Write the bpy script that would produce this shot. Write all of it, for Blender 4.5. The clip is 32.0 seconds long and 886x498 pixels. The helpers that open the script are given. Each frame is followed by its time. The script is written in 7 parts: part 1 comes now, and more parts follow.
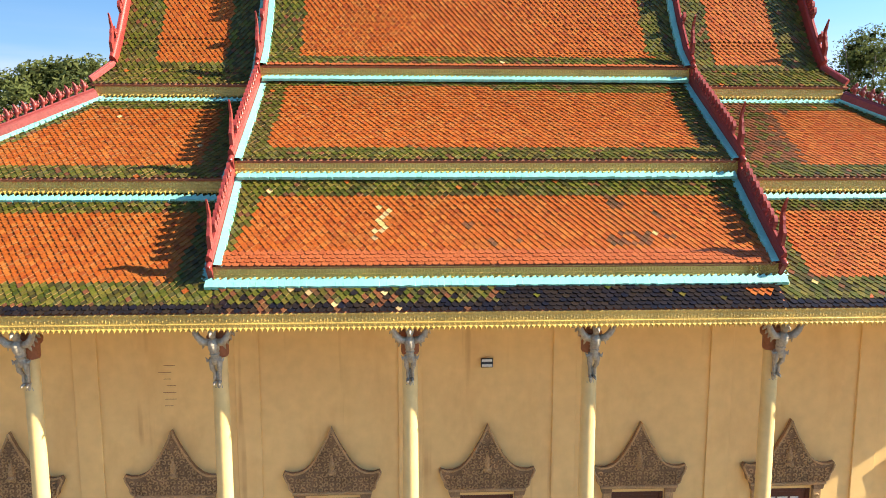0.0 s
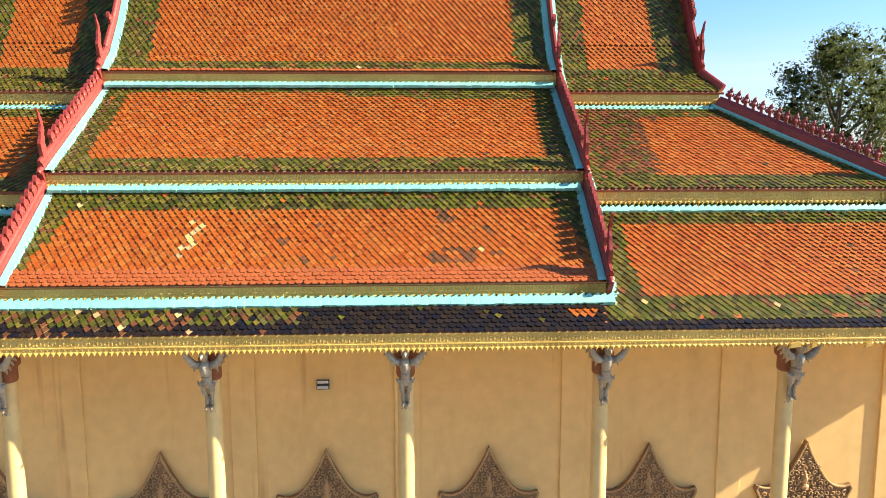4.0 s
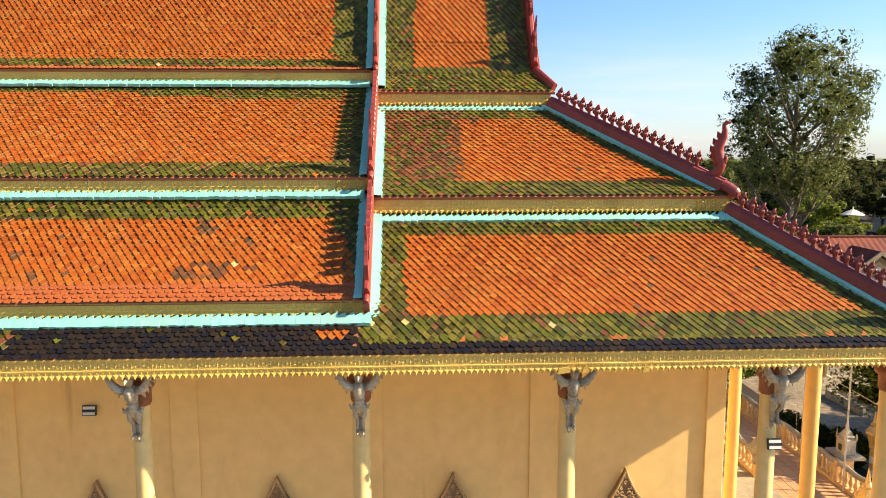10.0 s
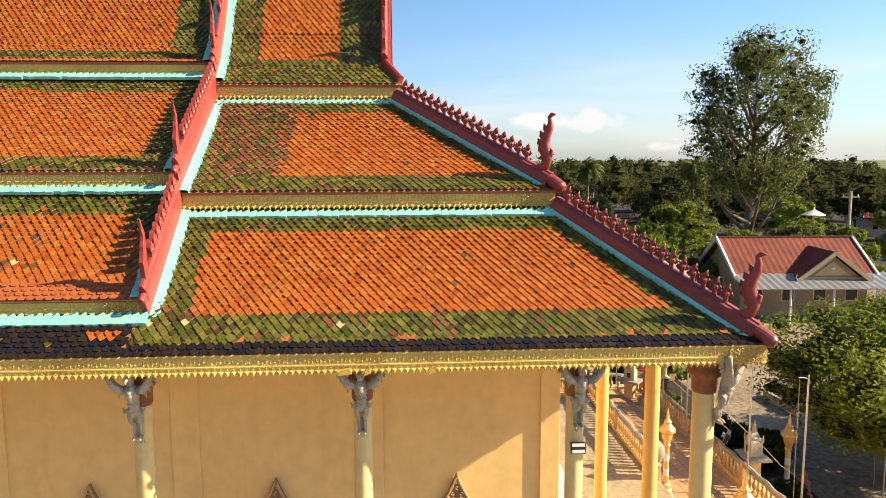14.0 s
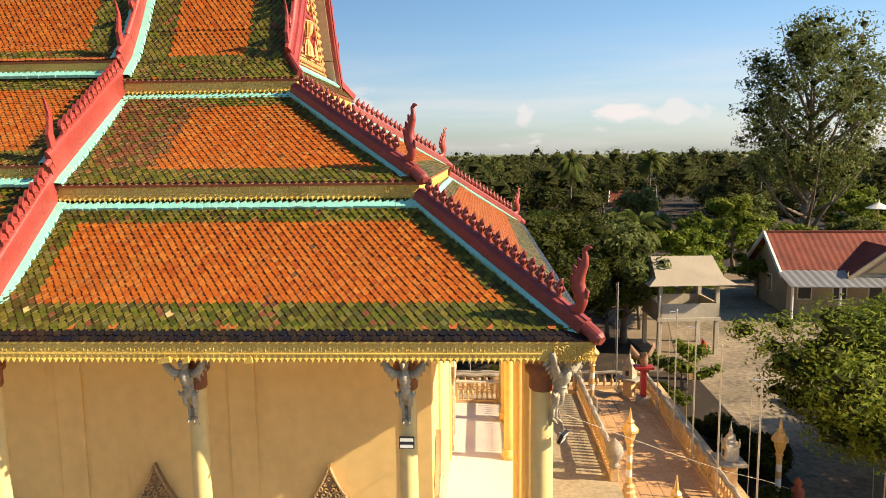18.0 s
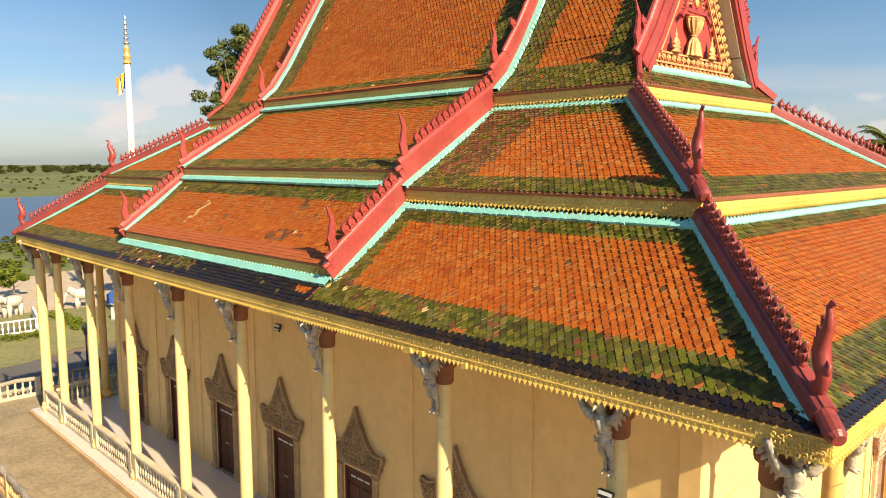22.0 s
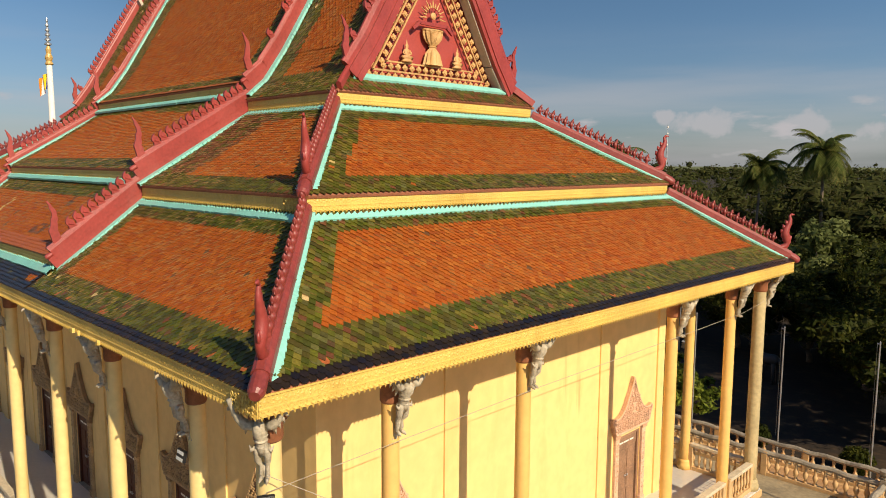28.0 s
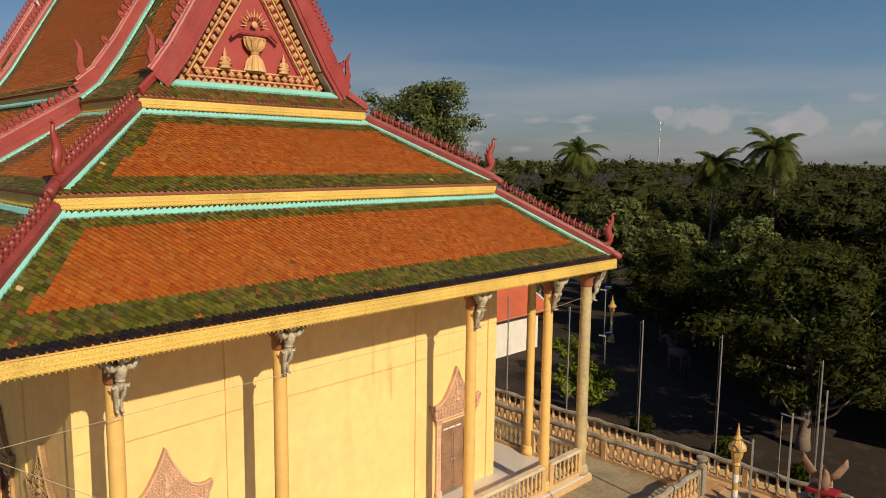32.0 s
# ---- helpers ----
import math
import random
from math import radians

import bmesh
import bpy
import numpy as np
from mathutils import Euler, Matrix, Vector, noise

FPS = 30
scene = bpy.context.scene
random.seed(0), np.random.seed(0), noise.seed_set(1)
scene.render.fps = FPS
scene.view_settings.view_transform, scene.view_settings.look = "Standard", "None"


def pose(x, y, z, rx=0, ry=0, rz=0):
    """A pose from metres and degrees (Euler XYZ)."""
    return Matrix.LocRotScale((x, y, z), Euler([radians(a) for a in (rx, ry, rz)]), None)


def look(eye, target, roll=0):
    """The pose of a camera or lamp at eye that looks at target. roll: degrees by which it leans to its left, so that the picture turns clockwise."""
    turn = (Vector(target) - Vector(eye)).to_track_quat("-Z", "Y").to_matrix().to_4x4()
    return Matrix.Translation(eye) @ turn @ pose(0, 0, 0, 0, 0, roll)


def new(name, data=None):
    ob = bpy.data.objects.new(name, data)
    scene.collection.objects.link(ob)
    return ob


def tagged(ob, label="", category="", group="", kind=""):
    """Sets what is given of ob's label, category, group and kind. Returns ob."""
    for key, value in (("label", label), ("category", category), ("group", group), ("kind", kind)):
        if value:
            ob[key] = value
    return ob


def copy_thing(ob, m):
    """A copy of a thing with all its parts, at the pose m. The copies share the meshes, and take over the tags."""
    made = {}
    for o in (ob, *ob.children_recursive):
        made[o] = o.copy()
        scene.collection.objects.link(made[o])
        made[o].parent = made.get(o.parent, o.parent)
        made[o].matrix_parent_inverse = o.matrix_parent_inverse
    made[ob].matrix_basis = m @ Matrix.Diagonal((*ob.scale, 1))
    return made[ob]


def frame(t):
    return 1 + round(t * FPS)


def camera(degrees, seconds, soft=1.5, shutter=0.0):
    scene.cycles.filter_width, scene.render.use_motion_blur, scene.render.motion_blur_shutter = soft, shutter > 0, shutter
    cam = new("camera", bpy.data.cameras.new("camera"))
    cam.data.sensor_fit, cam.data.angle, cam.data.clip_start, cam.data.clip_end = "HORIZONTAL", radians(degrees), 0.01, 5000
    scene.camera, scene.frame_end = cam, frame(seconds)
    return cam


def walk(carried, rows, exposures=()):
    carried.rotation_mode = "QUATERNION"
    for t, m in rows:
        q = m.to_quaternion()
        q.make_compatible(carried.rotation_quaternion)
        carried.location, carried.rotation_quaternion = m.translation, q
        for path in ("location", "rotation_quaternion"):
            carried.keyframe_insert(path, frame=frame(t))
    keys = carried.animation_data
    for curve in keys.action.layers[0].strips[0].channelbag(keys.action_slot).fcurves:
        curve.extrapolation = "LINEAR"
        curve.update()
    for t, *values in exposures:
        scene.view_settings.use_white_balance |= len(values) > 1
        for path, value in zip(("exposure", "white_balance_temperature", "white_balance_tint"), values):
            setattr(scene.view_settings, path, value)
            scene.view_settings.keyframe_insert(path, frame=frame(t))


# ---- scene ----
cam = camera(63.1, 32.0, 0.95)
PATH = [
    (0, (-1.745, -13.273, 10.477), (-1.654, -11.292, 10.215), -0.0),
    (0.5, (-1.305, -13.219, 10.473), (-1.212, -11.238, 10.217), -0.1),
    (1, (-0.778, -13.179, 10.472), (-0.694, -11.197, 10.218), -0.3),
    (1.5, (-0.261, -13.096, 10.516), (-0.182, -11.114, 10.261), -0.2),
    (2, (0.236, -13.01, 10.59), (0.316, -11.029, 10.331), -0.2),
    (2.5, (0.736, -12.903, 10.638), (0.817, -10.921, 10.376), -0.1),
    (3, (1.171, -12.764, 10.687), (1.256, -10.784, 10.422), -0.1),
    (3.5, (1.547, -12.634, 10.692), (1.632, -10.653, 10.429), -0.1),
    (5.5, (3.092, -12.349, 10.71), (3.176, -10.368, 10.449), -0.2),
    (6, (3.549, -12.166, 10.751), (3.637, -10.185, 10.487), -0.1),
    (6.5, (3.861, -11.952, 10.772), (3.954, -9.972, 10.507), -0.1),
    (7, (4.119, -11.733, 10.731), (4.214, -9.752, 10.472), -0.1),
    (7.5, (4.366, -11.565, 10.731), (4.461, -9.584, 10.474), -0.1),
    (8, (4.685, -11.446, 10.773), (4.783, -9.466, 10.512), -0.1),
    (8.5, (5.058, -11.431, 10.753), (5.16, -9.451, 10.495), -0.1),
    (9, (5.426, -11.461, 10.729), (5.529, -9.48, 10.475), -0.0),
    (9.5, (5.8, -11.472, 10.726), (5.9, -9.49, 10.471), -0.1),
    (10, (6.197, -11.466, 10.723), (6.297, -9.485, 10.468), -0.1),
    (10.5, (6.6, -11.374, 10.716), (6.705, -9.393, 10.462), -0.1),
    (11, (7.014, -11.251, 10.701), (7.124, -9.27, 10.451), -0.1),
    (11.5, (7.472, -11.163, 10.671), (7.58, -9.181, 10.424), -0.2),
    (12, (7.89, -11.113, 10.612), (8.002, -9.131, 10.369), -0.2),
    (12.5, (8.273, -11.148, 10.589), (8.386, -9.166, 10.345), -0.2),
    (13, (8.732, -11.227, 10.544), (8.835, -9.244, 10.304), -0.3),
    (13.5, (9.108, -11.218, 10.552), (9.223, -9.236, 10.307), -0.3),
    (14, (9.56, -11.138, 10.543), (9.681, -9.157, 10.295), -0.2),
    (14.5, (10.122, -11.045, 10.547), (10.236, -9.064, 10.296), -0.3),
    (15, (10.631, -10.9, 10.503), (10.748, -8.92, 10.251), -0.1),
    (15.5, (11.133, -10.79, 10.487), (11.254, -8.81, 10.233), -0.3),
    (17.5, (13.304, -11.052, 10.496), (13.314, -9.07, 10.225), -1.1),
    (18, (13.638, -11.079, 10.469), (13.54, -9.099, 10.206), -0.7),
    (18.5, (13.991, -11.051, 10.441), (13.69, -9.091, 10.183), -0.0),
    (19, (14.658, -10.818, 10.446), (14.001, -8.946, 10.193), -1.0),
    (19.5, (15.198, -10.75, 10.408), (14.222, -9.023, 10.159), -0.1),
    (20, (15.713, -10.242, 10.396), (14.436, -8.721, 10.159), -0.4),
    (20.5, (16.3, -9.78, 10.41), (14.902, -8.37, 10.173), 0.0),
    (21, (16.805, -9.363, 10.453), (15.392, -7.967, 10.216), 0.1),
    (21.5, (17.334, -8.908, 10.493), (15.918, -7.515, 10.254), 0.0),
    (22, (17.769, -8.362, 10.516), (16.353, -6.971, 10.277), 0.0),
    (22.5, (18.168, -7.867, 10.492), (16.75, -6.476, 10.258), 0.1),
    (23, (18.56, -7.52, 10.483), (17.142, -6.129, 10.251), 0.1),
    (23.5, (18.96, -7.318, 10.531), (17.544, -5.925, 10.293), -0.1),
    (24, (19.433, -7.129, 10.541), (18.02, -5.734, 10.3), -0.2),
    (24.5, (19.959, -6.9, 10.571), (18.548, -5.504, 10.322), -0.3),
    (25, (20.45, -6.591, 10.517), (19.039, -5.193, 10.275), -0.2),
    (25.5, (20.98, -6.278, 10.563), (19.571, -4.882, 10.312), -0.3),
    (27.5, (22.861, -5.072, 10.505), (21.452, -3.672, 10.264), 0.2),
    (28, (23.342, -4.826, 10.539), (21.934, -3.425, 10.301), 0.3),
    (28.5, (23.815, -4.606, 10.57), (22.41, -3.203, 10.329), 0.3),
    (29, (24.375, -4.378, 10.606), (22.971, -2.975, 10.363), 0.4),
    (29.5, (24.965, -4.06, 10.62), (23.562, -2.656, 10.375), 0.4),
    (30, (25.524, -3.642, 10.643), (24.123, -2.235, 10.397), 0.4),
    (30.5, (26.042, -3.231, 10.663), (24.645, -1.82, 10.418), 0.6),
    (31, (26.61, -2.863, 10.671), (25.213, -1.452, 10.427), 0.8),
    (31.5, (27.147, -2.51, 10.731), (25.751, -1.099, 10.481), 0.7),
    (32, (27.75, -2.097, 10.77), (26.349, -0.693, 10.517), 0.7),
]
walk(cam, [(t, look(eye, target, roll)) for t, eye, target, roll in PATH], [(0.0, 1.40, 6450, 10), (5.0, 1.37, 6700, 10), (8.0, 1.33, 7150, 10), (15.0, 1.21, 7250, 10), (19.0, 1.01, 7500, 10), (23.0, 0.84, 7350, 10), (25.5, 0.56, 7100, 10), (28.0, 0.20, 7000, 10), (32.0, -0.16, 7000, 10)])

# ---- sun, sky ----
SUN_DIR = Vector((1.0, -0.17, 0.62)).normalized()      # towards the sun
world = bpy.data.worlds.new("sky")
scene.world = world
world.use_nodes = True
wt = world.node_tree
wt.nodes.clear()
w_out = wt.nodes.new("ShaderNodeOutputWorld")
w_bg = wt.nodes.new("ShaderNodeBackground")
w_sky = wt.nodes.new("ShaderNodeTexSky")
w_sky.sky_type = "NISHITA"
w_sky.sun_disc = False
w_sky.sun_elevation = math.asin(SUN_DIR.z)
w_sky.sun_rotation = math.atan2(SUN_DIR.x, SUN_DIR.y)
w_sky.air_density, w_sky.dust_density, w_sky.ozone_density = 1.1, 0.7, 3.0
w_bg.inputs["Strength"].default_value = 0.077
# low cumulus and a thin veil near the horizon
w_co = wt.nodes.new("ShaderNodeTexCoord")
w_sep = wt.nodes.new("ShaderNodeSeparateXYZ")
wt.links.new(w_co.outputs["Generated"], w_sep.inputs[0])
w_map = wt.nodes.new("ShaderNodeMapping")
w_map.inputs["Scale"].default_value = (3.0, 3.0, 9.0)
wt.links.new(w_co.outputs["Generated"], w_map.inputs[0])
w_n = wt.nodes.new("ShaderNodeTexNoise")
w_n.inputs["Scale"].default_value, w_n.inputs["Detail"].default_value, w_n.inputs["Roughness"].default_value = 2.7, 10.0, 0.5
wt.links.new(w_map.outputs[0], w_n.inputs["Vector"])


def w_math(op, a, b):
    n = wt.nodes.new("ShaderNodeMath")
    n.operation = op
    for i, v in enumerate((a, b)):
        if isinstance(v, (int, float)):
            n.inputs[i].default_value = v
        else:
            wt.links.new(v, n.inputs[i])
    return n.outputs[0]


def w_range(v, a, b, c, d):
    n = wt.nodes.new("ShaderNodeMapRange")
    n.interpolation_type = "SMOOTHSTEP"
    wt.links.new(v, n.inputs[0])
    for i, x in enumerate((a, b, c, d)):
        n.inputs[i + 1].default_value = x
    return n.outputs[0]


w_puff = wt.nodes.new("ShaderNodeTexNoise")
w_puff.inputs["Scale"].default_value, w_puff.inputs["Detail"].default_value, w_puff.inputs["Roughness"].default_value = 26.0, 8.0, 0.55
wt.links.new(w_co.outputs["Generated"], w_puff.inputs["Vector"])
up = w_sep.outputs["Z"]
cum = w_math("MULTIPLY", w_range(w_n.outputs["Fac"], 0.52, 0.66, 0.0, 0.95), w_math("MULTIPLY", w_range(up, 0.12, 0.05, 0.0, 1.0), w_range(up, 0.0, 0.02, 0.3, 1.0)))
w_map2 = wt.nodes.new("ShaderNodeMapping")
w_map2.inputs["Scale"].default_value = (1.6, 1.6, 16.0)
wt.links.new(w_co.outputs["Generated"], w_map2.inputs[0])
w_n2 = wt.nodes.new("ShaderNodeTexNoise")
w_n2.inputs["Scale"].default_value, w_n2.inputs["Detail"].default_value = 1.6, 10.0
wt.links.new(w_map2.outputs[0], w_n2.inputs["Vector"])
veil = w_math("MULTIPLY", w_range(w_n2.outputs["Fac"], 0.30, 0.74, 0.05, 0.5), w_range(up, 0.19, 0.06, 0.0, 1.0))
heaps = cum
for bearing, height, wide, tall in ((-65.0, 0.088, 0.085, 0.040), (-69.5, 0.040, 0.060, 0.020), (-25.5, 0.050, 0.050, 0.028), (-18.9, 0.047, 0.055, 0.024), (-14.9, 0.043, 0.030, 0.020), (-28.4, 0.062, 0.018, 0.014), (3.7, 0.050, 0.022, 0.024), (15.3, 0.050, 0.075, 0.020)):
    w_off = wt.nodes.new("ShaderNodeVectorMath")
    w_off.operation = "SUBTRACT"
    wt.links.new(w_co.outputs["Generated"], w_off.inputs[0])
    w_off.inputs[1].default_value = (math.sin(radians(bearing)), math.cos(radians(bearing)), height)
    w_len = wt.nodes.new("ShaderNodeVectorMath")
    w_len.operation = "MULTIPLY"
    wt.links.new(w_off.outputs[0], w_len.inputs[0])
    w_len.inputs[1].default_value = (1 / wide, 1 / wide, 1 / tall)
    w_dist = wt.nodes.new("ShaderNodeVectorMath")
    w_dist.operation = "LENGTH"
    wt.links.new(w_len.outputs[0], w_dist.inputs[0])
    lump = w_math("ADD", w_math("MULTIPLY", w_puff.outputs["Fac"], 2.6), w_math("MULTIPLY", w_dist.outputs["Value"], -1.0))
    heaps = w_math("MAXIMUM", heaps, w_range(lump, 0.35, 1.05, 0.0, 0.72))
cloud = w_math("MAXIMUM", heaps, veil)
w_mix = wt.nodes.new("ShaderNodeMixRGB")
wt.links.new(cloud, w_mix.inputs[0])
w_glow = wt.nodes.new("ShaderNodeMixRGB")          # haze brightens the sky towards the sun
w_glow.blend_type = "MULTIPLY"
w_glow.inputs[0].default_value = 1.0
wt.links.new(w_sky.outputs[0], w_glow.inputs[1])
wt.links.new(w_math("MAXIMUM", w_range(w_sep.outputs["X"], -0.85, 0.35, 0.60, 1.12), w_range(w_sep.outputs["X"], -0.72, -0.98, 0.34, 0.78)), w_glow.inputs[2])
w_tint = wt.nodes.new("ShaderNodeMixRGB")
w_tint.blend_type = "MULTIPLY"
w_tint.inputs[0].default_value = 1.0
w_hue = wt.nodes.new("ShaderNodeMixRGB")
w_hue.inputs[1].default_value, w_hue.inputs[2].default_value = (0.725, 0.89, 1.19, 1), (0.67, 0.90, 1.13, 1)
wt.links.new(w_range(up, 0.02, 0.24, 0.0, 1.0), w_hue.inputs[0])
wt.links.new(w_hue.outputs[0], w_tint.inputs[2])
wt.links.new(w_glow.outputs[0], w_tint.inputs[1])
wt.links.new(w_tint.outputs[0], w_mix.inputs[1])
w_mix.inputs[2].default_value = (5.6, 5.5, 6.0, 1)
wt.links.new(w_mix.outputs[0], w_bg.inputs["Color"])
wt.links.new(w_bg.outputs[0], w_out.inputs["Surface"])

sun = new("sun", bpy.data.lights.new("sun", "SUN"))
sun.data.energy, sun.data.angle, sun.data.color = 5.0, radians(0.5), (1.0, 0.86, 0.65)
sun.matrix_world = look(SUN_DIR * 60, (0, 0, 0))

# ---- materials ----


def material(name, base, rough=0.6, dark=0.75, light=1.12, big=0.6, fine=14.0, bump=0.15, metal=0.0, fine_bump=40.0, stain=None, stain_amount=0.5, spec=0.5):
    """Base colour broken up by two scales of noise, an optional stain colour, and a fine relief."""
    m = bpy.data.materials.new(name)
    m.use_nodes = True
    nt = m.node_tree
    b = nt.nodes["Principled BSDF"]
    b.inputs["Roughness"].default_value, b.inputs["Metallic"].default_value = rough, metal
    b.inputs["Specular IOR Level"].default_value = spec
    geo = nt.nodes.new("ShaderNodeNewGeometry")
    n1, n2 = nt.nodes.new("ShaderNodeTexNoise"), nt.nodes.new("ShaderNodeTexNoise")
    n1.inputs["Scale"].default_value, n1.inputs["Detail"].default_value = big, 5
    n2.inputs["Scale"].default_value, n2.inputs["Detail"].default_value = fine, 6
    for n in (n1, n2):
        nt.links.new(geo.outputs["Position"], n.inputs["Vector"])
    add = nt.nodes.new("ShaderNodeMath")
    add.operation = "ADD"
    nt.links.new(n1.outputs["Fac"], add.inputs[0])
    nt.links.new(n2.outputs["Fac"], add.inputs[1])
    ramp = nt.nodes.new("ShaderNodeMapRange")
    nt.links.new(add.outputs[0], ramp.inputs[0])
    for i, v in enumerate((0.7, 1.3, 0.0, 1.0)):
        ramp.inputs[i + 1].default_value = v
    mix = nt.nodes.new("ShaderNodeMixRGB")
    nt.links.new(ramp.outputs[0], mix.inputs[0])
    mix.inputs[1].default_value = (*[c * dark for c in base], 1)
    mix.inputs[2].default_value = (*[min(1, c * light) for c in base], 1)
    colour = mix.outputs[0]
    if stain:
        n3 = nt.nodes.new("ShaderNodeTexNoise")
        mp = nt.nodes.new("ShaderNodeMapping")
        mp.inputs["Scale"].default_value = (1.0, 1.0, 0.35)
        nt.links.new(geo.outputs["Position"], mp.inputs[0])
        nt.links.new(mp.outputs[0], n3.inputs["Vector"])
        n3.inputs["Scale"].default_value, n3.inputs["Detail"].default_value, n3.inputs["Roughness"].default_value = 1.3, 8, 0.65
        r3 = nt.nodes.new("ShaderNodeMapRange")
        nt.links.new(n3.outputs["Fac"], r3.inputs[0])
        for i, v in enumerate((0.52, 0.75, 0.0, stain_amount)):
            r3.inputs[i + 1].default_value = v
        m3 = nt.nodes.new("ShaderNodeMixRGB")
        nt.links.new(r3.outputs[0], m3.inputs[0])
        nt.links.new(colour, m3.inputs[1])
        m3.inputs[2].default_value = (*stain, 1)
        colour = m3.outputs[0]
    nt.links.new(colour, b.inputs["Base Color"])
    if bump:
        nb = nt.nodes.new("ShaderNodeTexNoise")
        nb.inputs["Scale"].default_value, nb.inputs["Detail"].default_value = fine_bump, 4
        nt.links.new(geo.outputs["Position"], nb.inputs["Vector"])
        bp = nt.nodes.new("ShaderNodeBump")
        bp.inputs["Strength"].default_value, bp.inputs["Distance"].default_value = bump, 0.02
        nt.links.new(nb.outputs["Fac"], bp.inputs["Height"])
        nt.links.new(bp.outputs[0], b.inputs["Normal"])
    return m


def tile_material(name, colours, rough, moss=(0.05, 0.05, 0.02), moss_amount=0.35):
    """Glazed or bare tile: one shade from the list per tile, with moss patches over many tiles."""
    m = bpy.data.materials.new(name)
    m.use_nodes = True
    nt = m.node_tree
    b = nt.nodes["Principled BSDF"]
    b.inputs["Roughness"].default_value = rough
    b.inputs["Specular IOR Level"].default_value = 0.3
    geo, info = nt.nodes.new("ShaderNodeNewGeometry"), nt.nodes.new("ShaderNodeObjectInfo")
    add, fr = nt.nodes.new("ShaderNodeMath"), nt.nodes.new("ShaderNodeMath")
    add.operation, fr.operation = "ADD", "FRACT"
    nt.links.new(geo.outputs["Random Per Island"], add.inputs[0])
    nt.links.new(info.outputs["Random"], add.inputs[1])
    nt.links.new(add.outputs[0], fr.inputs[0])
    ramp = nt.nodes.new("ShaderNodeValToRGB")
    el = ramp.color_ramp.elements
    while len(el) < len(colours):
        el.new(0.5)
    for i, c in enumerate(colours):
        el[i].position, el[i].color = i / (len(colours) - 1), (*c, 1)
    nt.links.new(fr.outputs[0], ramp.inputs[0])
    n1 = nt.nodes.new("ShaderNodeTexNoise")
    n1.inputs["Scale"].default_value, n1.inputs["Detail"].default_value, n1.inputs["Roughness"].default_value = 0.9, 8, 0.7
    nt.links.new(geo.outputs["Position"], n1.inputs["Vector"])
    r = nt.nodes.new("ShaderNodeMapRange")
    nt.links.new(n1.outputs["Fac"], r.inputs[0])
    for i, v in enumerate((0.5, 0.72, 0.0, moss_amount)):
        r.inputs[i + 1].default_value = v
    mix = nt.nodes.new("ShaderNodeMixRGB")
    nt.links.new(r.outputs[0], mix.inputs[0])
    nt.links.new(ramp.outputs[0], mix.inputs[1])
    mix.inputs[2].default_value = (*moss, 1)
    n2 = nt.nodes.new("ShaderNodeTexNoise")
    n2.inputs["Scale"].default_value, n2.inputs["Detail"].default_value = 26, 5
    nt.links.new(geo.outputs["Position"], n2.inputs["Vector"])
    r2 = nt.nodes.new("ShaderNodeMapRange")
    nt.links.new(n2.outputs["Fac"], r2.inputs[0])
    for i, v in enumerate((0.3, 0.7, 0.72, 1.15)):
        r2.inputs[i + 1].default_value = v
    mul = nt.nodes.new("ShaderNodeMixRGB")
    mul.blend_type = "MULTIPLY"
    mul.inputs[0].default_value = 1.0
    nt.links.new(mix.outputs[0], mul.inputs[1])
    nt.links.new(r2.outputs[0], mul.inputs[2])
    nt.links.new(mul.outputs[0], b.inputs["Base Color"])
    bp = nt.nodes.new("ShaderNodeBump")
    bp.inputs["Strength"].default_value, bp.inputs["Distance"].default_value = 0.12, 0.01
    nt.links.new(n2.outputs["Fac"], bp.inputs["Height"])
    nt.links.new(bp.outputs[0], b.inputs["Normal"])
    return m


